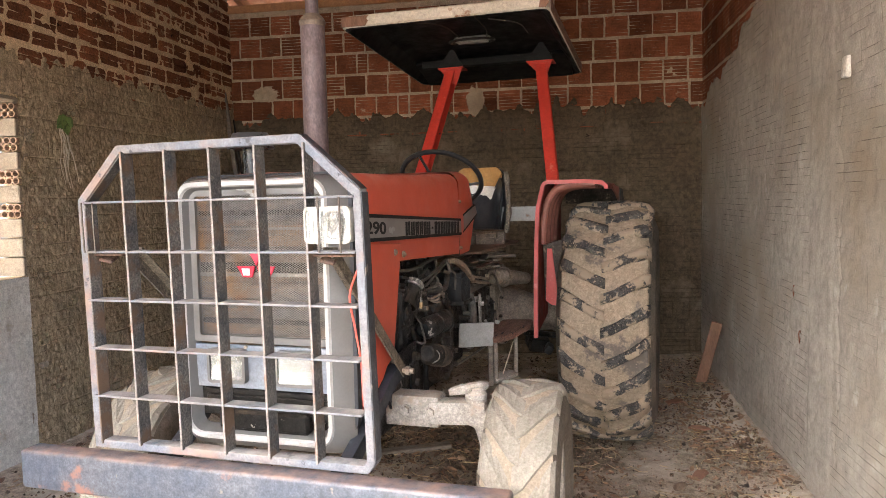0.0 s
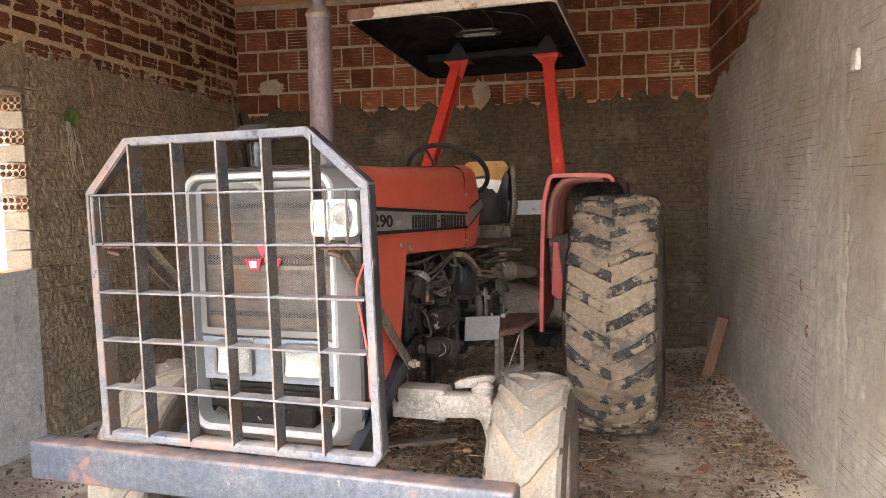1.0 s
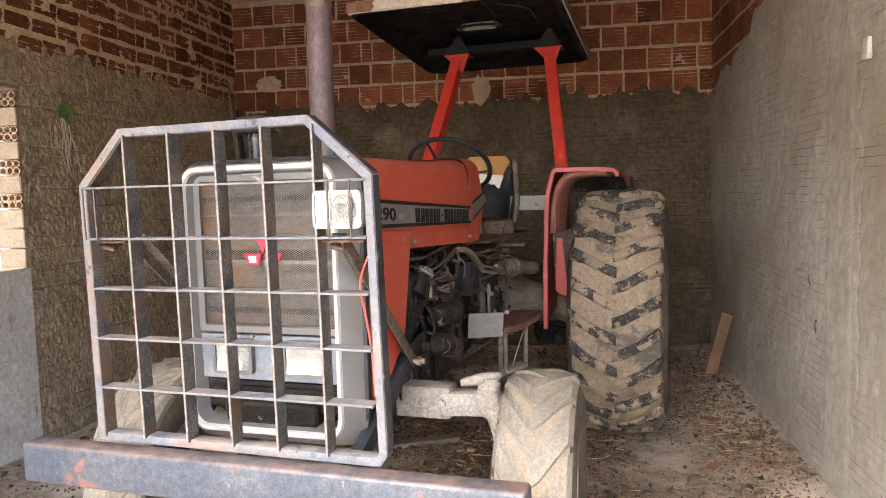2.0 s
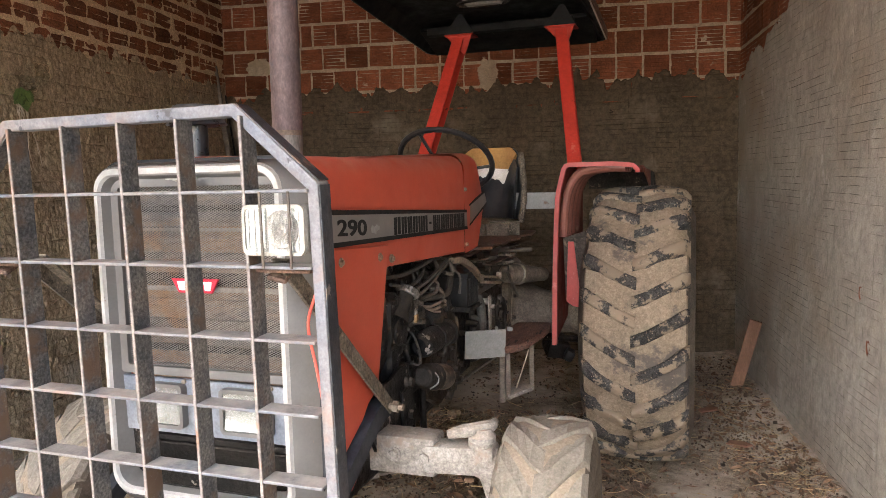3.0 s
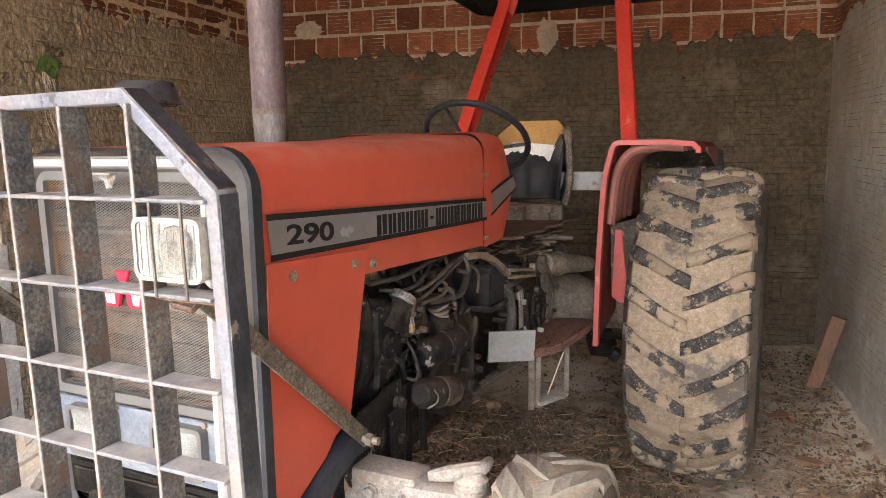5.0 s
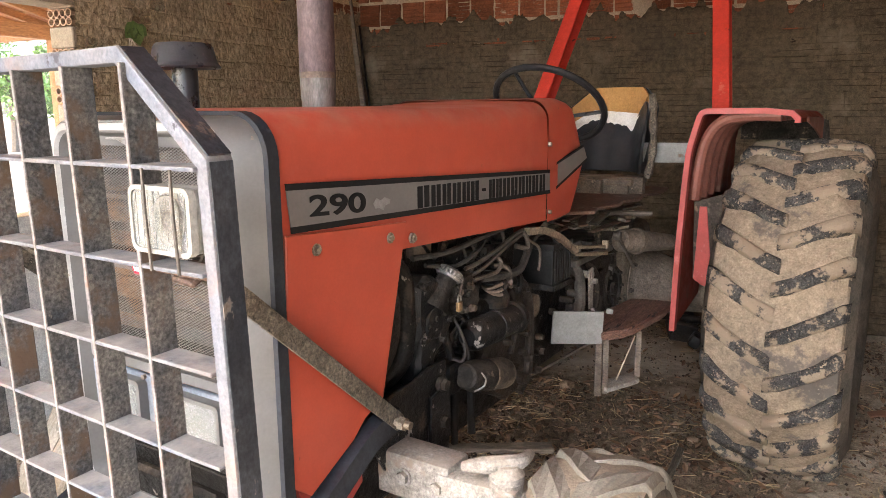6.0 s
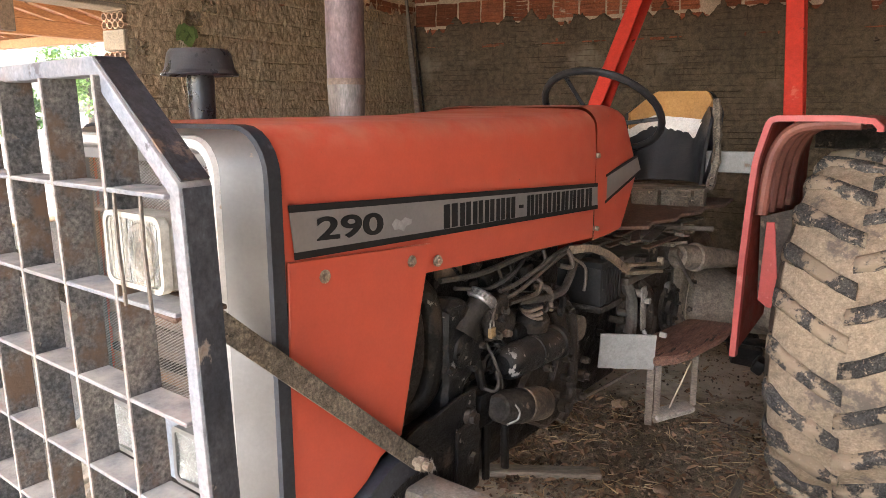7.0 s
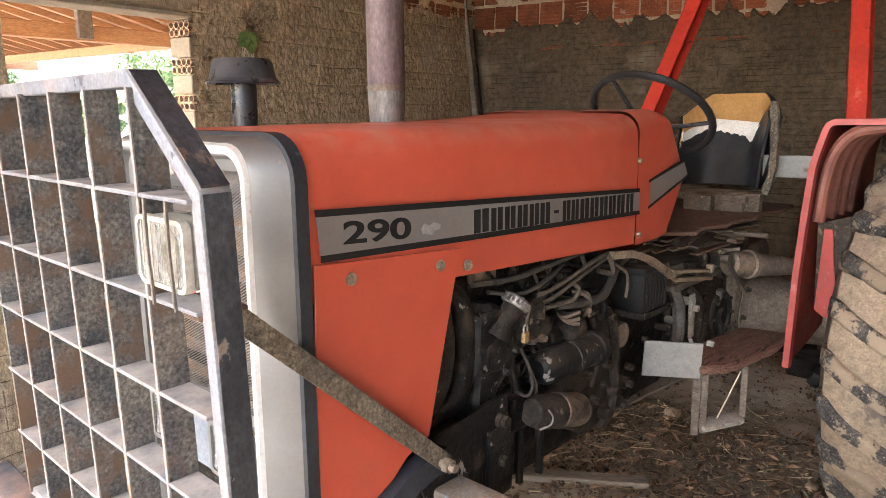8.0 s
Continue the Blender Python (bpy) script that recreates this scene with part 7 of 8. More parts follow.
for y, z in ((0.852, 0.925), (0.852, 0.818)):
    stud(0.296, 0.316, y, z, 0.017, HOUSING, cradle)
bm = nbm()
box(bm, (0.09, 0.70, 0.80), (0.37, 0.50, 0.24), (0, 0, 0), 0.016, 2)
lumpy(bm, 0.006, 16, 4, 9.0)
part("cradle_block", bm, BLACK, tractor, "black cradle casting")
# pipes and cables over the engine
for pts, r, m in (([(0.268, 1.035, 1.205), (0.275, 1.10, 1.212), (0.28, 1.20, 1.235), (0.275, 1.33, 1.262), (0.262, 1.44, 1.268)], 0.0065, PIPE),
                  ([(0.262, 1.06, 1.175), (0.275, 1.12, 1.19), (0.28, 1.22, 1.222), (0.272, 1.38, 1.255)], 0.006, PIPE),
                  ([(0.275, 1.07, 1.165), (0.285, 1.15, 1.168), (0.29, 1.19, 1.172), (0.288, 1.215, 1.195), (0.27, 1.20, 1.215)], 0.0065, PIPE),
                  ([(0.272, 1.395, 1.262), (0.282, 1.402, 1.235), (0.282, 1.40, 1.208), (0.27, 1.345, 1.222)], 0.008, PIPE),
                  ([(0.255, 1.28, 1.275), (0.268, 1.27, 1.245), (0.262, 1.245, 1.222)], 0.007, PIPE),
                  ([(0.25, 1.16, 1.15), (0.275, 1.26, 1.142), (0.275, 1.36, 1.140), (0.262, 1.43, 1.165), (0.25, 1.50, 1.215), (0.23, 1.62, 1.235)], 0.013, CABLE),
                  ([(0.25, 0.80, 1.275), (0.268, 0.95, 1.27), (0.262, 1.2, 1.285), (0.22, 1.5, 1.28)], 0.008, CABLE),
                  ([(0.25, 0.86, 1.245), (0.272, 0.98, 1.225), (0.268, 1.10, 1.245), (0.24, 1.2, 1.26)], 0.006, CABLE),
                  ([(0.26, 0.985, 1.07), (0.285, 0.985, 1.03), (0.288, 1.02, 0.95), (0.27, 1.0, 0.90)], 0.0045, CABLE),
                  ([(0.24, 1.255, 1.17), (0.275, 1.275, 1.165), (0.28, 1.285, 1.13), (0.262, 1.28, 1.095)], 0.009, PIPE),
                  ([(0.25, 1.40, 1.12), (0.268, 1.385, 1.10), (0.262, 1.375, 1.06)], 0.012, BLACK),
                  ([(0.26, 1.455, 1.225), (0.282, 1.49, 1.195), (0.285, 1.497, 1.155), (0.283, 1.49, 1.115)], 0.005, PIPE),
                  ([(0.20, 1.62, 1.30), (0.23, 1.72, 1.27), (0.22, 1.85, 1.28)], 0.016, CABLE),
                  ([(0.15, 1.45, 0.665), (0.22, 1.70, 0.69), (0.30, 1.95, 0.735), (0.36, 2.25, 0.765)], 0.006, PIPE),
                  ([(0.44, 0.03, 1.36), (0.40, 0.06, 1.28), (0.405, 0.08, 1.18), (0.42, 0.08, 1.08), (0.44, 0.05, 0.96)], 0.0035, WIRE_RED)):
    bm = nbm()
    tube(bm, arc(pts, 5), r, 8)
    part("pipe", bm, m, tractor)
for k in range(4):
    hull("injector", GREASE, [("c", (0.16, 0.86 + 0.17 * k, 1.21), (0.20, 0.86 + 0.17 * k, 1.28), 0.015), ("b", (0.16, 0.86 + 0.17 * k, 1.21), (0.07, 0.06, 0.03))])
hull("fuse_box", TAN, [("b", (0.23, 0.86, 1.288), (0.03, 0.09, 0.045))], "clay-coloured small box")
# battery: smooth front, ribbed side, thin lid, on a bent tray
bm = nbm()
box(bm, (0.190, 1.705, 1.100), (0.172, 0.165, 0.145), (0, 0, 0), 0.006, 2)
box(bm, (0.190, 1.705, 1.170), (0.180, 0.173, 0.022), (0, 0, 0), 0.004, 2)
for x in (0.13, 0.19, 0.25):
    cyl(bm, (x, 1.70, 1.178), (x, 1.70, 1.192), 0.014, 0.013, 12)
battery = part("battery", bm, BATTERY, tractor, "dusty black ribbed battery")
for k in range(7):
    bm = nbm()
    box(bm, (0.277, 1.640 + 0.0215 * k, 1.095), (0.008, 0.008, 0.120), (0, 0, 0), 0.002)
    part("battery_rib", bm, BATTERY, battery)
hull("battery_tray", GREASE, [("b", (0.19, 1.70, 1.020), (0.20, 0.20, 0.008), (0, 0, 0), 0.002), ("b", (0.19, 1.603, 1.026), (0.20, 0.006, 0.022), (0, 0, 0), 0.002), ("b", (0.291, 1.68, 1.027), (0.006, 0.15, 0.020), (0, 0, 0), 0.002)], "bent metal battery tray")
bm = nbm()
pts = arc([(0.282, 1.40, 1.262), (0.290, 1.50, 1.252), (0.292, 1.62, 1.215), (0.292, 1.71, 1.172), (0.288, 1.785, 1.133)], 5)
rows = []
for p in pts:
    rows.append([bm.verts.new(p + Vector(o)) for o in ((-0.02, 0, -0.008), (0.010, 0, -0.012), (0.010, 0, 0.012), (-0.02, 0, 0.010))])
for a, b in zip(rows, rows[1:]):
    for i in range(4):
        bm.faces.new((a[i], a[(i + 1) % 4], b[(i + 1) % 4], b[i]))
bm.faces.new(rows[0])
bm.faces.new(rows[-1])
bmesh.ops.recalc_face_normals(bm, faces=bm.faces)
part("strap", bm, STRAP, tractor, "dusty curved strap")
hull("pedal_bar", STRAP, [("b", (0.282, 1.95, 1.122), (0.026, 0.31, 0.012), (-8.5, 0, 0), 0.004), ("b", (0.29, 2.105, 1.108), (0.026, 0.02, 0.034), (0, 0, 0), 0.005), ("b", (0.29, 1.795, 1.140), (0.022, 0.02, 0.03), (0, 0, 0), 0.005),
                          ("b", (0.290, 1.96, 1.094), (0.030, 0.29, 0.014), (-8.5, 0, 0), 0.004)], "pale worn pedal bar")
# clutch housing, gearbox and rear axle
bm = nbm()
box(bm, (0, 1.78, 0.86), (0.34, 0.50, 0.42), (0, 0, 0), 0.04, 3)
lumpy(bm, 0.006, 12, 3, 10.0)
part("clutch_housing", bm, BLACK, tractor, "oily clutch housing")
bm = nbm()
box(bm, (0, 2.26, 0.86), (0.42, 0.52, 0.36), (0, 0, 0), 0.045, 3)
lumpy(bm, 0.006, 12, 4, 11.0)
gear = part("gearbox", bm, HOUSING, tractor, "grey cast gearbox stained with oil")
bm = nbm()
box(bm, (0.02, 2.20, 1.045), (0.42, 0.50, 0.030), (0, 0, 0), 0.008, 2)
box(bm, (0.03, 2.20, 1.085), (0.30, 0.36, 0.06), (0, 0, 0), 0.02, 2)
lumpy(bm, 0.003, 22, 2, 12.0)
lid = part("gearbox_lid", bm, CAST, tractor, "dusty grey gearbox lid")
for k in range(6):
    bm = nbm()
    cyl(bm, (0.215, 1.98 + 0.085 * k, 1.055), (0.215, 1.98 + 0.085 * k, 1.072), 0.011, 0.010, 6)
    part("bolt", bm, CAST, lid)
hull("lid_valve", GREASE, [("b", (0.19, 2.16, 1.085), (0.06, 0.07, 0.05), (0, 0, 8), 0.01)], "greasy valve block")
hull("lid_plug", GREASE, [("c", (0.19, 2.28, 1.06), (0.19, 2.28, 1.13), 0.022, 0.018)])
bm = nbm()
tube(bm, arc([(0.205, 1.99, 1.03), (0.225, 2.0, 0.96), (0.225, 2.0, 0.85), (0.20, 1.98, 0.72)], 5), 0.024, 10)
part("flange_rib", bm, CAST, gear)
bm = nbm()
tube(bm, arc([(0.205, 2.10, 1.02), (0.235, 2.135, 0.97), (0.238, 2.15, 0.86), (0.21, 2.14, 0.72)], 5), 0.020, 10)
part("flange_rib", bm, HOUSING, gear)
bm = nbm()
lathe(bm, (0.195, 2.42, 0.845), (1, 0, 0), [(0, 0.105), (0.022, 0.105), (0.03, 0.098), (0.03, 0.080), (0.02, 0.074), (0.018, 0.03), (0.034, 0.026), (0.034, 0.0)], 28)
side = part("side_cover", bm, GREASE, gear, "round greasy cover")
for k in range(8):
    a = 2 * math.pi * k / 8
    stud(0.21, 0.232, 2.42 + 0.09 * math.cos(a), 0.845 + 0.09 * math.sin(a), 0.008, GREASE, side)
for y, z in ((1.93, 0.99), (1.935, 0.90), (1.93, 0.81), (2.05, 0.98), (2.06, 0.78), (1.68, 0.95), (1.72, 0.80), (1.84, 0.87)):
    stud(0.16, 0.195 + 0.03 * (y > 1.9), y, z, 0.011, HOUSING, gear)
bm = nbm()
box(bm, (0.262, 2.03, 0.935), (0.010, 0.046, 0.17), (3, 0, 0), 0.006, 2)
cyl(bm, (0.255, 2.035, 0.965), (0.285, 2.035, 0.965), 0.013, 0.012, 12)
cyl(bm, (0.20, 2.03, 0.99), (0.27, 2.03, 0.99), 0.016, 0.016, 14)
part("clutch_lever", bm, AXLE, tractor, "pale flat lever")
bm = nbm()
box(bm, (0, 2.74, 0.88), (0.46, 0.44, 0.46), (0, 0, 0), 0.06, 3)
lumpy(bm, 0.006, 10, 3, 13.0)
part("rear_housing", bm, BEIGE, tractor, "dusty rear transmission housing")
for s in (1, -1):
    bm = nbm()
    lathe(bm, (s * 0.20, 2.80, 0.80), (s, 0, 0), [(0, 0.215), (0.035, 0.215), (0.04, 0.20), (0.06, 0.185), (0.14, 0.145), (0.22, 0.12), (0.34, 0.11), (0.40, 0.13), (0.48, 0.13)], 32)
    trumpet = part("axle_trumpet", bm, BEIGE, tractor, "pale clay-coloured axle trumpet housing")
    for k in range(10):
        a = 2 * math.pi * k / 10
        stud(s * 0.225, s * 0.25, 2.80 + 0.198 * math.cos(a), 0.80 + 0.198 * math.sin(a), 0.010, HOUSING, trumpet, "flange_bolt")
bm = nbm()
AXL = Vector((0.42, 1, -0.14)).normalized()
lathe(bm, (0.262, 2.34, 1.085), AXL, [(0, 0.0), (0, 0.038), (0.012, 0.050), (0.10, 0.052), (0.105, 0.060), (0.125, 0.060), (0.13, 0.050), (0.15, 0.049), (0.36, 0.036)], 24)
part("lift_shaft", bm, BEIGE, tractor, "dusty pale shaft housing")
bm = nbm()
box(bm, (0.12, 2.50, 1.09), (0.24, 0.28, 0.16), (0, 0, 0), 0.03, 2)
lumpy(bm, 0.005, 18, 2, 14.0)
part("lift_cover", bm, HOUSING, tractor, "grey lift housing")
hull("brake_rod", PIPE, [("c", (0.285, 2.27, 1.115), (0.31, 2.42, 0.955), 0.007), ("c", (0.27, 2.26, 1.12), (0.30, 2.26, 1.12), 0.018)])
hull("linkage", BLACK, [("b", (0.45, 2.75, 0.62), (0.12, 0.14, 0.10), (20, 10, 30)), ("c", (0.40, 2.6, 0.70), (0.60, 2.75, 0.66), 0.018), ("b", (0.55, 2.62, 0.60), (0.05, 0.10, 0.06), (0, 30, 10))], "dark linkage pieces")
# white tool plate, plank step and its frame
a, b = Vector((0.222, 1.745, 0)), Vector((0.377, 1.872, 0))
mid = (a + b) / 2
ang = math.degrees(math.atan2(b.y - a.y, b.x - a.x))
bm = nbm()
box(bm, (mid.x, mid.y, 0.832), ((b - a).length, 0.010, 0.128), (0, 2.5, ang), 0.002)
part("tool_plate", bm, PLATE, tractor, "scuffed white sheet metal plate")
hull("plate_lug", PLATE, [("b", (0.350, 1.858, 0.875), (0.014, 0.014, 0.07), (0, -22, 20), 0.004), ("b", (0.392, 1.90, 0.888), (0.026, 0.012, 0.020), (0, 10, 20), 0.004)])
bm = nbm()
plate(bm, [(0.385, 1.858), (0.445, 1.935), (0.468, 2.03), (0.475, 2.12), (0.495, 2.30), (0.48, 2.46), (0.30, 2.42), (0.26, 2.05), (0.31, 1.90)], 0.034, "z", 0.778, 0.008)
lumpy(bm, 0.004, 30, 2, 15.0)
part("step_board", bm, PLANK, tractor, "split weathered plank step")
hull("step_leg", WOOD, [("b", (0.352, 1.905, 0.66), (0.026, 0.018, 0.25), (0, 0, 25), 0.003), ("b", (0.376, 1.918, 0.665), (0.022, 0.018, 0.24), (0, 0, 25), 0.003)], "flaking grey channel leg")
hull("step_leg", WOOD, [("b", (0.452, 2.085, 0.675), (0.022, 0.022, 0.20), (4, 0, 20), 0.003)], "flaking grey leg")
hull("step_rung", AXLE, [("b", (0.405, 2.0, 0.568), (0.060, 0.19, 0.026), (0, 12, -24), 0.010)], "worn pale rung")
hull("step_tie", ROOT, [("c", (0.40, 1.985, 0.585), (0.445, 2.06, 0.755), 0.003)])

# small fittings that crowd the engine side
frng = random.Random(31)
for i in range(46):
    y, z = frng.uniform(0.98, 1.46), frng.uniform(0.74, 1.24)
    stud(0.175, 0.205 + frng.uniform(0.0, 0.02), y, z, frng.uniform(0.006, 0.012), frng.choice((GREASE, BLACK, HOUSING)), engine, "stud")
for i in range(30):
    y, z = frng.uniform(0.78, 1.45), frng.uniform(0.88, 1.24)
    bm = nbm()
    box(bm, (0.205 + frng.uniform(0.0, 0.025), y, z), (frng.uniform(0.02, 0.05), frng.uniform(0.03, 0.08), frng.uniform(0.02, 0.06)), (frng.uniform(-25, 25), frng.uniform(-15, 15), frng.uniform(-15, 15)), 0.006, 1)
    lumpy(bm, 0.004, 40, 1, i)
    part("bracket", bm, frng.choice((GREASE, BLACK, BLACK)), engine)
for i in range(16):
    y, z = frng.uniform(0.85, 1.30), frng.uniform(1.0, 1.28)
    a = [(0.215 + frng.uniform(0, 0.04), y + k * frng.uniform(0.03, 0.08) - 0.1, z + frng.uniform(-0.06, 0.04)) for k in range(4)]
    bm = nbm()
    tube(bm, arc(a, 5), frng.uniform(0.0025, 0.006), 7)
    part("cable", bm, frng.choice((CABLE, CABLE, BLACK)), engine)
for i in range(20):
    y, z = frng.uniform(1.98, 2.68), frng.uniform(0.72, 1.02)
    bm = nbm()
    if i % 3:
        box(bm, (0.20 + frng.uniform(0, 0.02), y, z), (frng.uniform(0.02, 0.05), frng.uniform(0.02, 0.07), frng.uniform(0.02, 0.08)), (frng.uniform(-20, 20), frng.uniform(-10, 10), frng.uniform(-10, 10)), 0.007, 2)
    else:
        cyl(bm, (0.18, y, z), (0.225 + frng.uniform(0, 0.02), y, z), frng.uniform(0.015, 0.035), None, 16)
    part("casting_boss", bm, frng.choice((GREASE, HOUSING, CAST)), gear)

# rusted scraps and levers below the seat
for i in range(18):
    y, z = frng.uniform(1.90, 2.55), frng.uniform(1.15, 1.235)
    bm = nbm()
    box(bm, (frng.uniform(0.10, 0.30), y, z), (frng.uniform(0.02, 0.05), frng.uniform(0.10, 0.34), 0.008), (frng.uniform(-8, 8), frng.uniform(-14, 14), frng.uniform(-30, 30)), 0.002)
    part("rusty_scrap", bm, frng.choice((OILY, SEAT_RUST, SEAT_RUST, GREASE)), tractor, "rusted loose strip under the seat")
for i in range(5):
    y = frng.uniform(1.95, 2.5)
    bm = nbm()
    tube(bm, [(0.18, y, 1.13 + 0.02 * i), (0.31, y + frng.uniform(-0.1, 0.12), 1.15 + 0.02 * i)], 0.007, 8)
    part("lever_rod", bm, frng.choice((STRAP, PIPE, OILY)), tractor)

# ---- loose things on the floor and walls ----
def thing(name, bm, material, label, category, group=""):
    return tagged(part(name, bm, material), label, category, group)


rng = random.Random(77)
bm = nbm()
box(bm, (1.292, 5.515, 0.262), (0.085, 0.024, 0.545), (9, 14.5, -18), 0.003)
thing("board", bm, BOARD, "short brown board leaning against the rendered wall", "board")
bm = nbm()
box(bm, (-3.03, 6.30, 1.33), (0.045, 0.03, 2.66), (0.8, -6.2, 10), 0.005)
thing("board", bm, WOOD, "long grey slat standing in the wall corner", "board")
bm = nbm()
box(bm, (-2.965, 6.33, 1.20), (0.014, 0.02, 2.40), (0.4, -6.8, 0), 0.003)
thing("stick", bm, BLACK, "thin dark pole leaning in the wall corner", "pole")
for a, b, w, h in (((-1.06, 3.58), (-0.56, 3.85), 0.075, 0.03), ((-0.02, 3.42), (0.015, 4.11), 0.032, 0.026)):
    d = Vector((b[0] - a[0], b[1] - a[1], 0))
    c = ((a[0] + b[0]) / 2, (a[1] + b[1]) / 2)
    bm = nbm()
    box(bm, (0, 0, 0), (d.length, w, h), (0, 0, 0), 0.004)
    ob = thing("plank", bm, WOOD, "grey weathered plank lying under the tractor", "plank", "planks on the floor")
    ob.matrix_basis = pose(*c, ground_z(*c) + h / 2 + 0.006, 1.5, 1.0, math.degrees(math.atan2(d.y, d.x)))
for x, y, r in ((0.95, 5.0, 25), (1.02, 4.35, -30), (0.88, 3.55, 60)):
    bm = nbm()
    plate(bm, [(-0.07, -0.025), (0.05, -0.035), (0.075, 0.0), (0.02, 0.03), (-0.06, 0.025)], 0.012, "z", 0, 0.003)
    ob = thing("tile_shard", bm, TERRA, "broken terracotta tile shard on the earth floor", "shard", "shards on the floor")
    ob.matrix_basis = pose(x, y, ground_z(x, y) + 0.008, 6, -5, r)
for x, y, s in ((-0.28, 3.85, 0.05), (-0.72, 4.7, 0.06), (0.05, 4.25, 0.045), (0.75, 3.35, 0.05), (0.98, 3.1, 0.04), (-0.45, 3.62, 0.035), (0.62, 2.85, 0.04)):
    bm = nbm()
    bmesh.ops.create_icosphere(bm, subdivisions=2, radius=s)
    for v in bm.verts:
        v.co *= 0.75 + 0.5 * noise.noise(v.co * 14 + Vector((x, y, s)))
        v.co.z *= 0.6
    ob = thing("stone", bm, STONE, "small clay lump lying on the earth floor", "stone", "stones on the floor")
    ob.matrix_basis = pose(x, y, ground_z(x, y) + s * 0.35)


def litter_spot():
    """More litter along the walls, round the tyre and under the tractor."""
    while True:
        x, y = rng.uniform(X0 + 0.1, X1 - 0.03), rng.uniform(1.0, YB - 0.1)
        k = 0.10
        if x > 0.75:
            k = (0.62 if y < 5.2 else 0.35) * (0.35 if x < 0.95 else 1.0)
        elif -1.4 < x < 0.5 and 2.8 < y < 4.8:
            k = 0.55
        k *= 0.35 + 1.3 * vnoise(np.array([x * 2.4]), np.array([y * 2.4]), 5)[0]
        if rng.random() < k:
            return x, y


verts, faces = [], []
for _ in range(4200):
    x, y = litter_spot()
    s = rng.uniform(0.010, 0.034)
    m = pose(x, y, ground_z(x, y) + 0.006 + s * 0.12, rng.uniform(-28, 28), rng.uniform(-28, 28), rng.uniform(0, 360))
    b = len(verts)
    curl = rng.uniform(0.1, 0.5)
    for u, v, w in ((-1, 0, 0.2), (-0.3, -0.45, curl), (0.5, -0.35, curl), (1.1, 0, 0.1), (0.5, 0.35, curl), (-0.3, 0.45, curl), (0.1, 0, 0)):
        verts.append(m @ Vector((u * s, v * s, w * s * 0.6)))
    faces += [(b, b + 1, b + 6), (b + 1, b + 2, b + 6), (b + 2, b + 3, b + 6), (b + 3, b + 4, b + 6), (b + 4, b + 5, b + 6), (b + 5, b, b + 6)]


def island_tint(material, lo, hi):
    """Lets every loose piece of a joined mesh take its own brightness."""
    nt = material.node_tree
    bsdf = nt.nodes["Principled BSDF"]
    src = bsdf.inputs["Base Color"].links[0].from_socket
    geo = nt.nodes.new("ShaderNodeNewGeometry")
    r = nt.nodes.new("ShaderNodeMapRange")
    r.inputs["To Min"].default_value, r.inputs["To Max"].default_value = lo, hi
    nt.links.new(geo.outputs["Random Per Island"], r.inputs["Value"])
    mx = nt.nodes.new("ShaderNodeMix")
    mx.data_type, mx.blend_type = "RGBA", "MULTIPLY"
    mx.inputs["Factor"].default_value = 1.0
    nt.links.new(src, mx.inputs[6])
    nt.links.new(r.outputs[0], mx.inputs[7])
    nt.links.new(mx.outputs[2], bsdf.inputs["Base Color"])


island_tint(LEAF_DRY, 0.2, 1.25)
island_tint(STRAW, 0.5, 1.3)
island_tint(STONE, 0.10, 1.15)
island_tint(LEAF, 0.6, 1.4)
tagged(sheet("leaf_litter", verts, faces, LEAF_DRY), "dry brown leaves strewn over the floor", "leaves", kind="stuff")
verts, faces = [], []
for _ in range(1300):
    x, y = litter_spot()
    L = rng.uniform(0.03, 0.22) * rng.uniform(0.3, 1)
    a = rng.uniform(0, math.pi)
    r = rng.uniform(0.0012, 0.0032)
    b = len(verts)
    bend = rng.uniform(-0.15, 0.15) * L
    for k in range(4):
        f = k / 3 - 0.5
        px, py = x + f * L * math.cos(a) - bend * (4 * f * f) * math.sin(a), y + f * L * math.sin(a) + bend * (4 * f * f) * math.cos(a)
        pz = ground_z(min(max(px, X0), X1), min(py, YB)) + 0.008 + rng.uniform(0, 0.006)
        for q in range(3):
            t = q * 2.094
            verts.append((px - r * math.cos(t) * math.sin(a), py + r * math.cos(t) * math.cos(a), pz + r * math.sin(t)))
    for k in range(3):
        for q in range(3):
            i, j = b + k * 3 + q, b + k * 3 + (q + 1) % 3
            faces.append((i, j, j + 3, i + 3))
tagged(sheet("straw", verts, faces, STRAW), "dry straw and stalks scattered over the floor", "straw", kind="stuff")
verts, faces = [], []
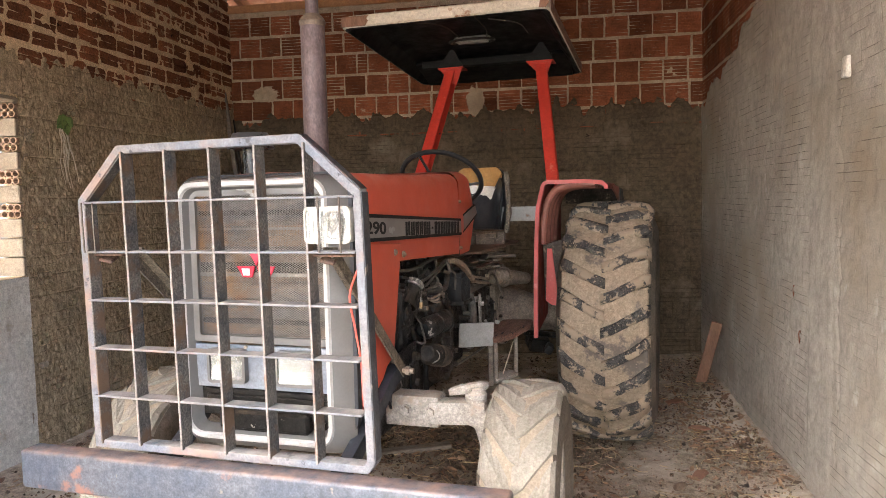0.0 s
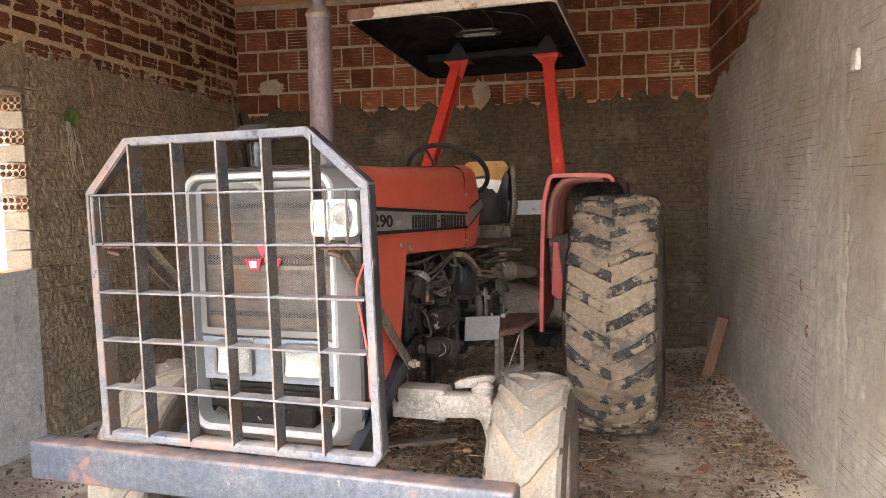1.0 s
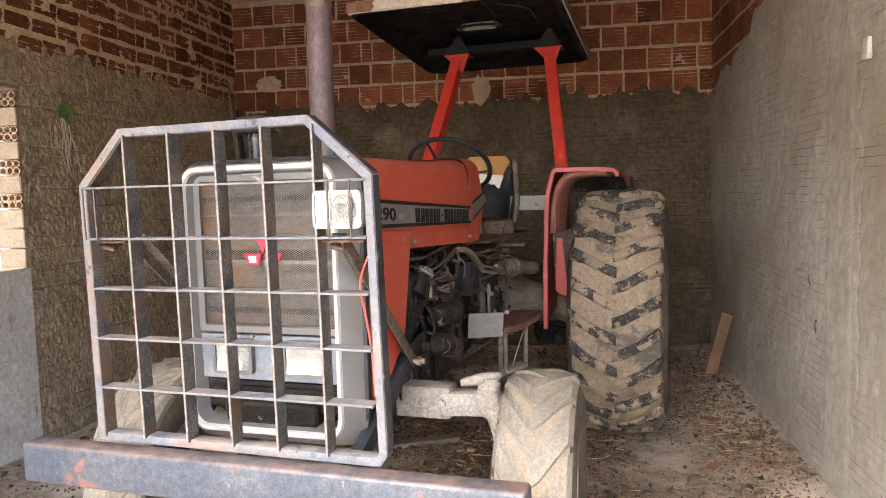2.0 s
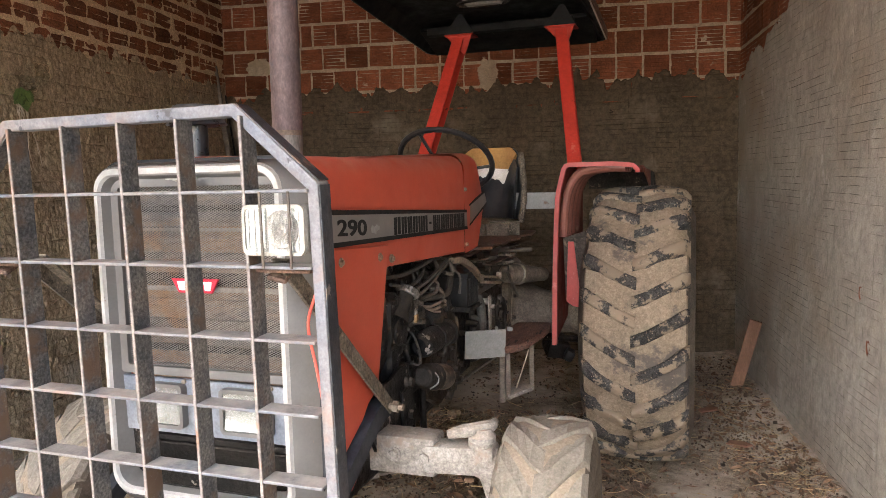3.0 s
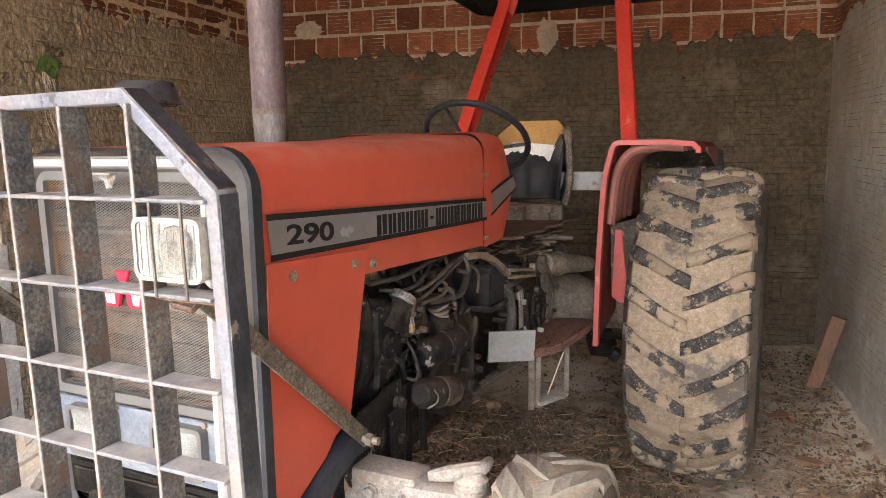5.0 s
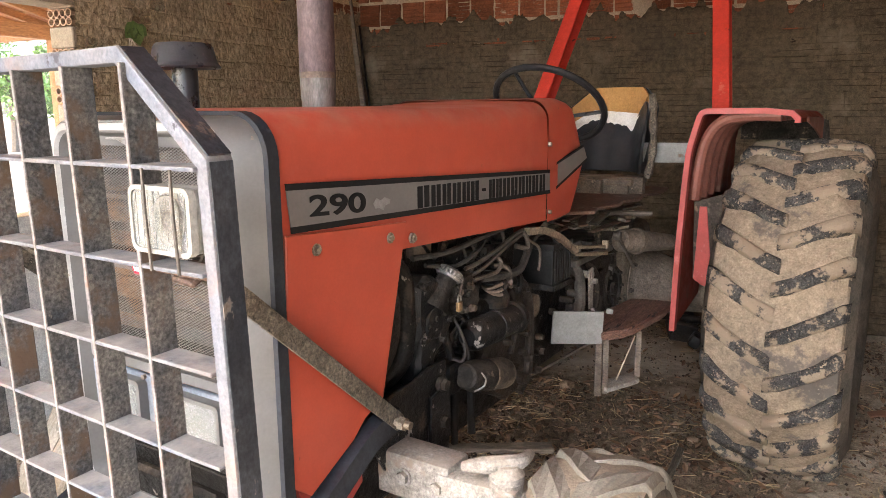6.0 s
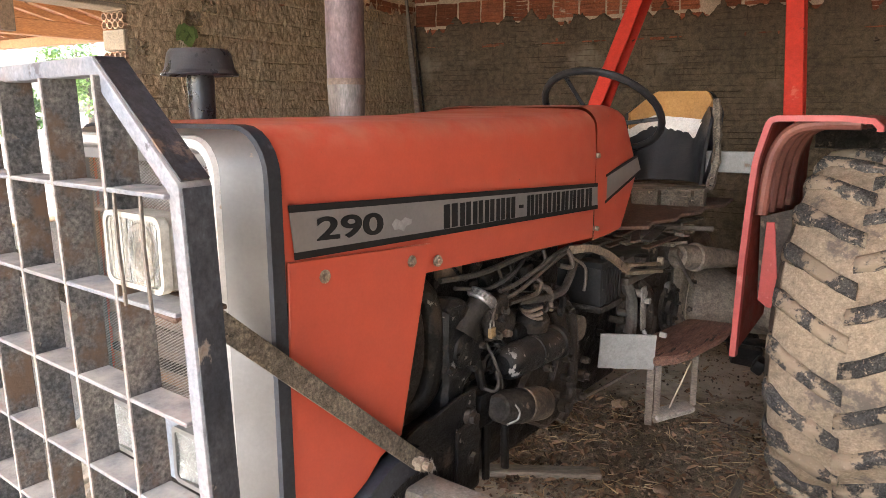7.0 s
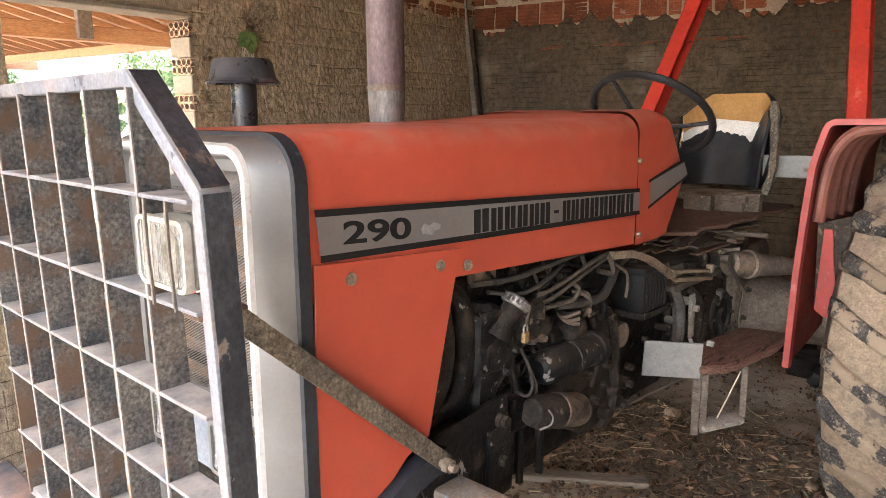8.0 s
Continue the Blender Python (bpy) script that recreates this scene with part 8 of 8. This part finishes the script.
for _ in range(16000):
    x, y = litter_spot()
    s = rng.uniform(0.003, 0.012) * (1.6 if rng.random() < 0.08 else 1)
    m = pose(x, y, ground_z(x, y) + s * 0.3, rng.uniform(0, 90), rng.uniform(0, 90), rng.uniform(0, 360))
    b = len(verts)
    for p in ((1, 0, 0), (-0.8, 0.1, 0), (0, 0.9, 0.1), (0, -1, 0), (0.1, 0, 0.8), (0, 0.1, -0.8)):
        verts.append(m @ (Vector(p) * s))
    for f in ((0, 2, 4), (2, 1, 4), (1, 3, 4), (3, 0, 4), (2, 0, 5), (1, 2, 5), (3, 1, 5), (0, 3, 5)):
        faces.append(tuple(b + i for i in f))
tagged(sheet("gravel", verts, faces, STONE, smooth=False), "crumbs of earth and grit on the floor", "gravel", kind="stuff")

# creeper leaf with hanging roots on the daubed wall
plant = tagged(new("wall_plant"), "small green plant with dangling dry roots on the wall", "plant")
plant.matrix_basis = pose(X0 + 0.02, 3.835, 2.085)
for k, (y, z, s, r) in enumerate(((0.0, 0.02, 0.075, 20), (-0.06, 0.0, 0.06, -35), (0.05, -0.01, 0.05, 60), (-0.02, -0.03, 0.045, -80))):
    bm = nbm()
    g = []
    for u, v, w in ((0, -1, 0), (-0.6, -0.4, 0.15), (-0.7, 0.3, 0.2), (0, 1, 0.1), (0.7, 0.3, 0.2), (0.6, -0.4, 0.15)):
        g.append(bm.verts.new((0.03 + w * s, y + u * s, z + v * s)))
    c = bm.verts.new((0.03, y, z))
    for i in range(6):
        bm.faces.new((c, g[i], g[(i + 1) % 6]))
    bmesh.ops.recalc_face_normals(bm, faces=bm.faces)
    ob = part("leaf", bm, LEAF, plant)
    ob.matrix_basis = pose(0, 0, 0, r, 0, 0)
for k in range(12):
    bm = nbm()
    y = rng.uniform(-0.05, 0.04)
    L = rng.uniform(0.2, 0.44)
    tube(bm, arc([(0.01, y, 0), (0.03, y + rng.uniform(-0.03, 0.03), -L * 0.3), (0.025, y + rng.uniform(-0.03, 0.05), -L * 0.65), (0.02, y + rng.uniform(-0.02, 0.08), -L)], 4), [0.003 - 0.00015 * i for i in range(13)], 5)
    part("root", bm, ROOT, plant)
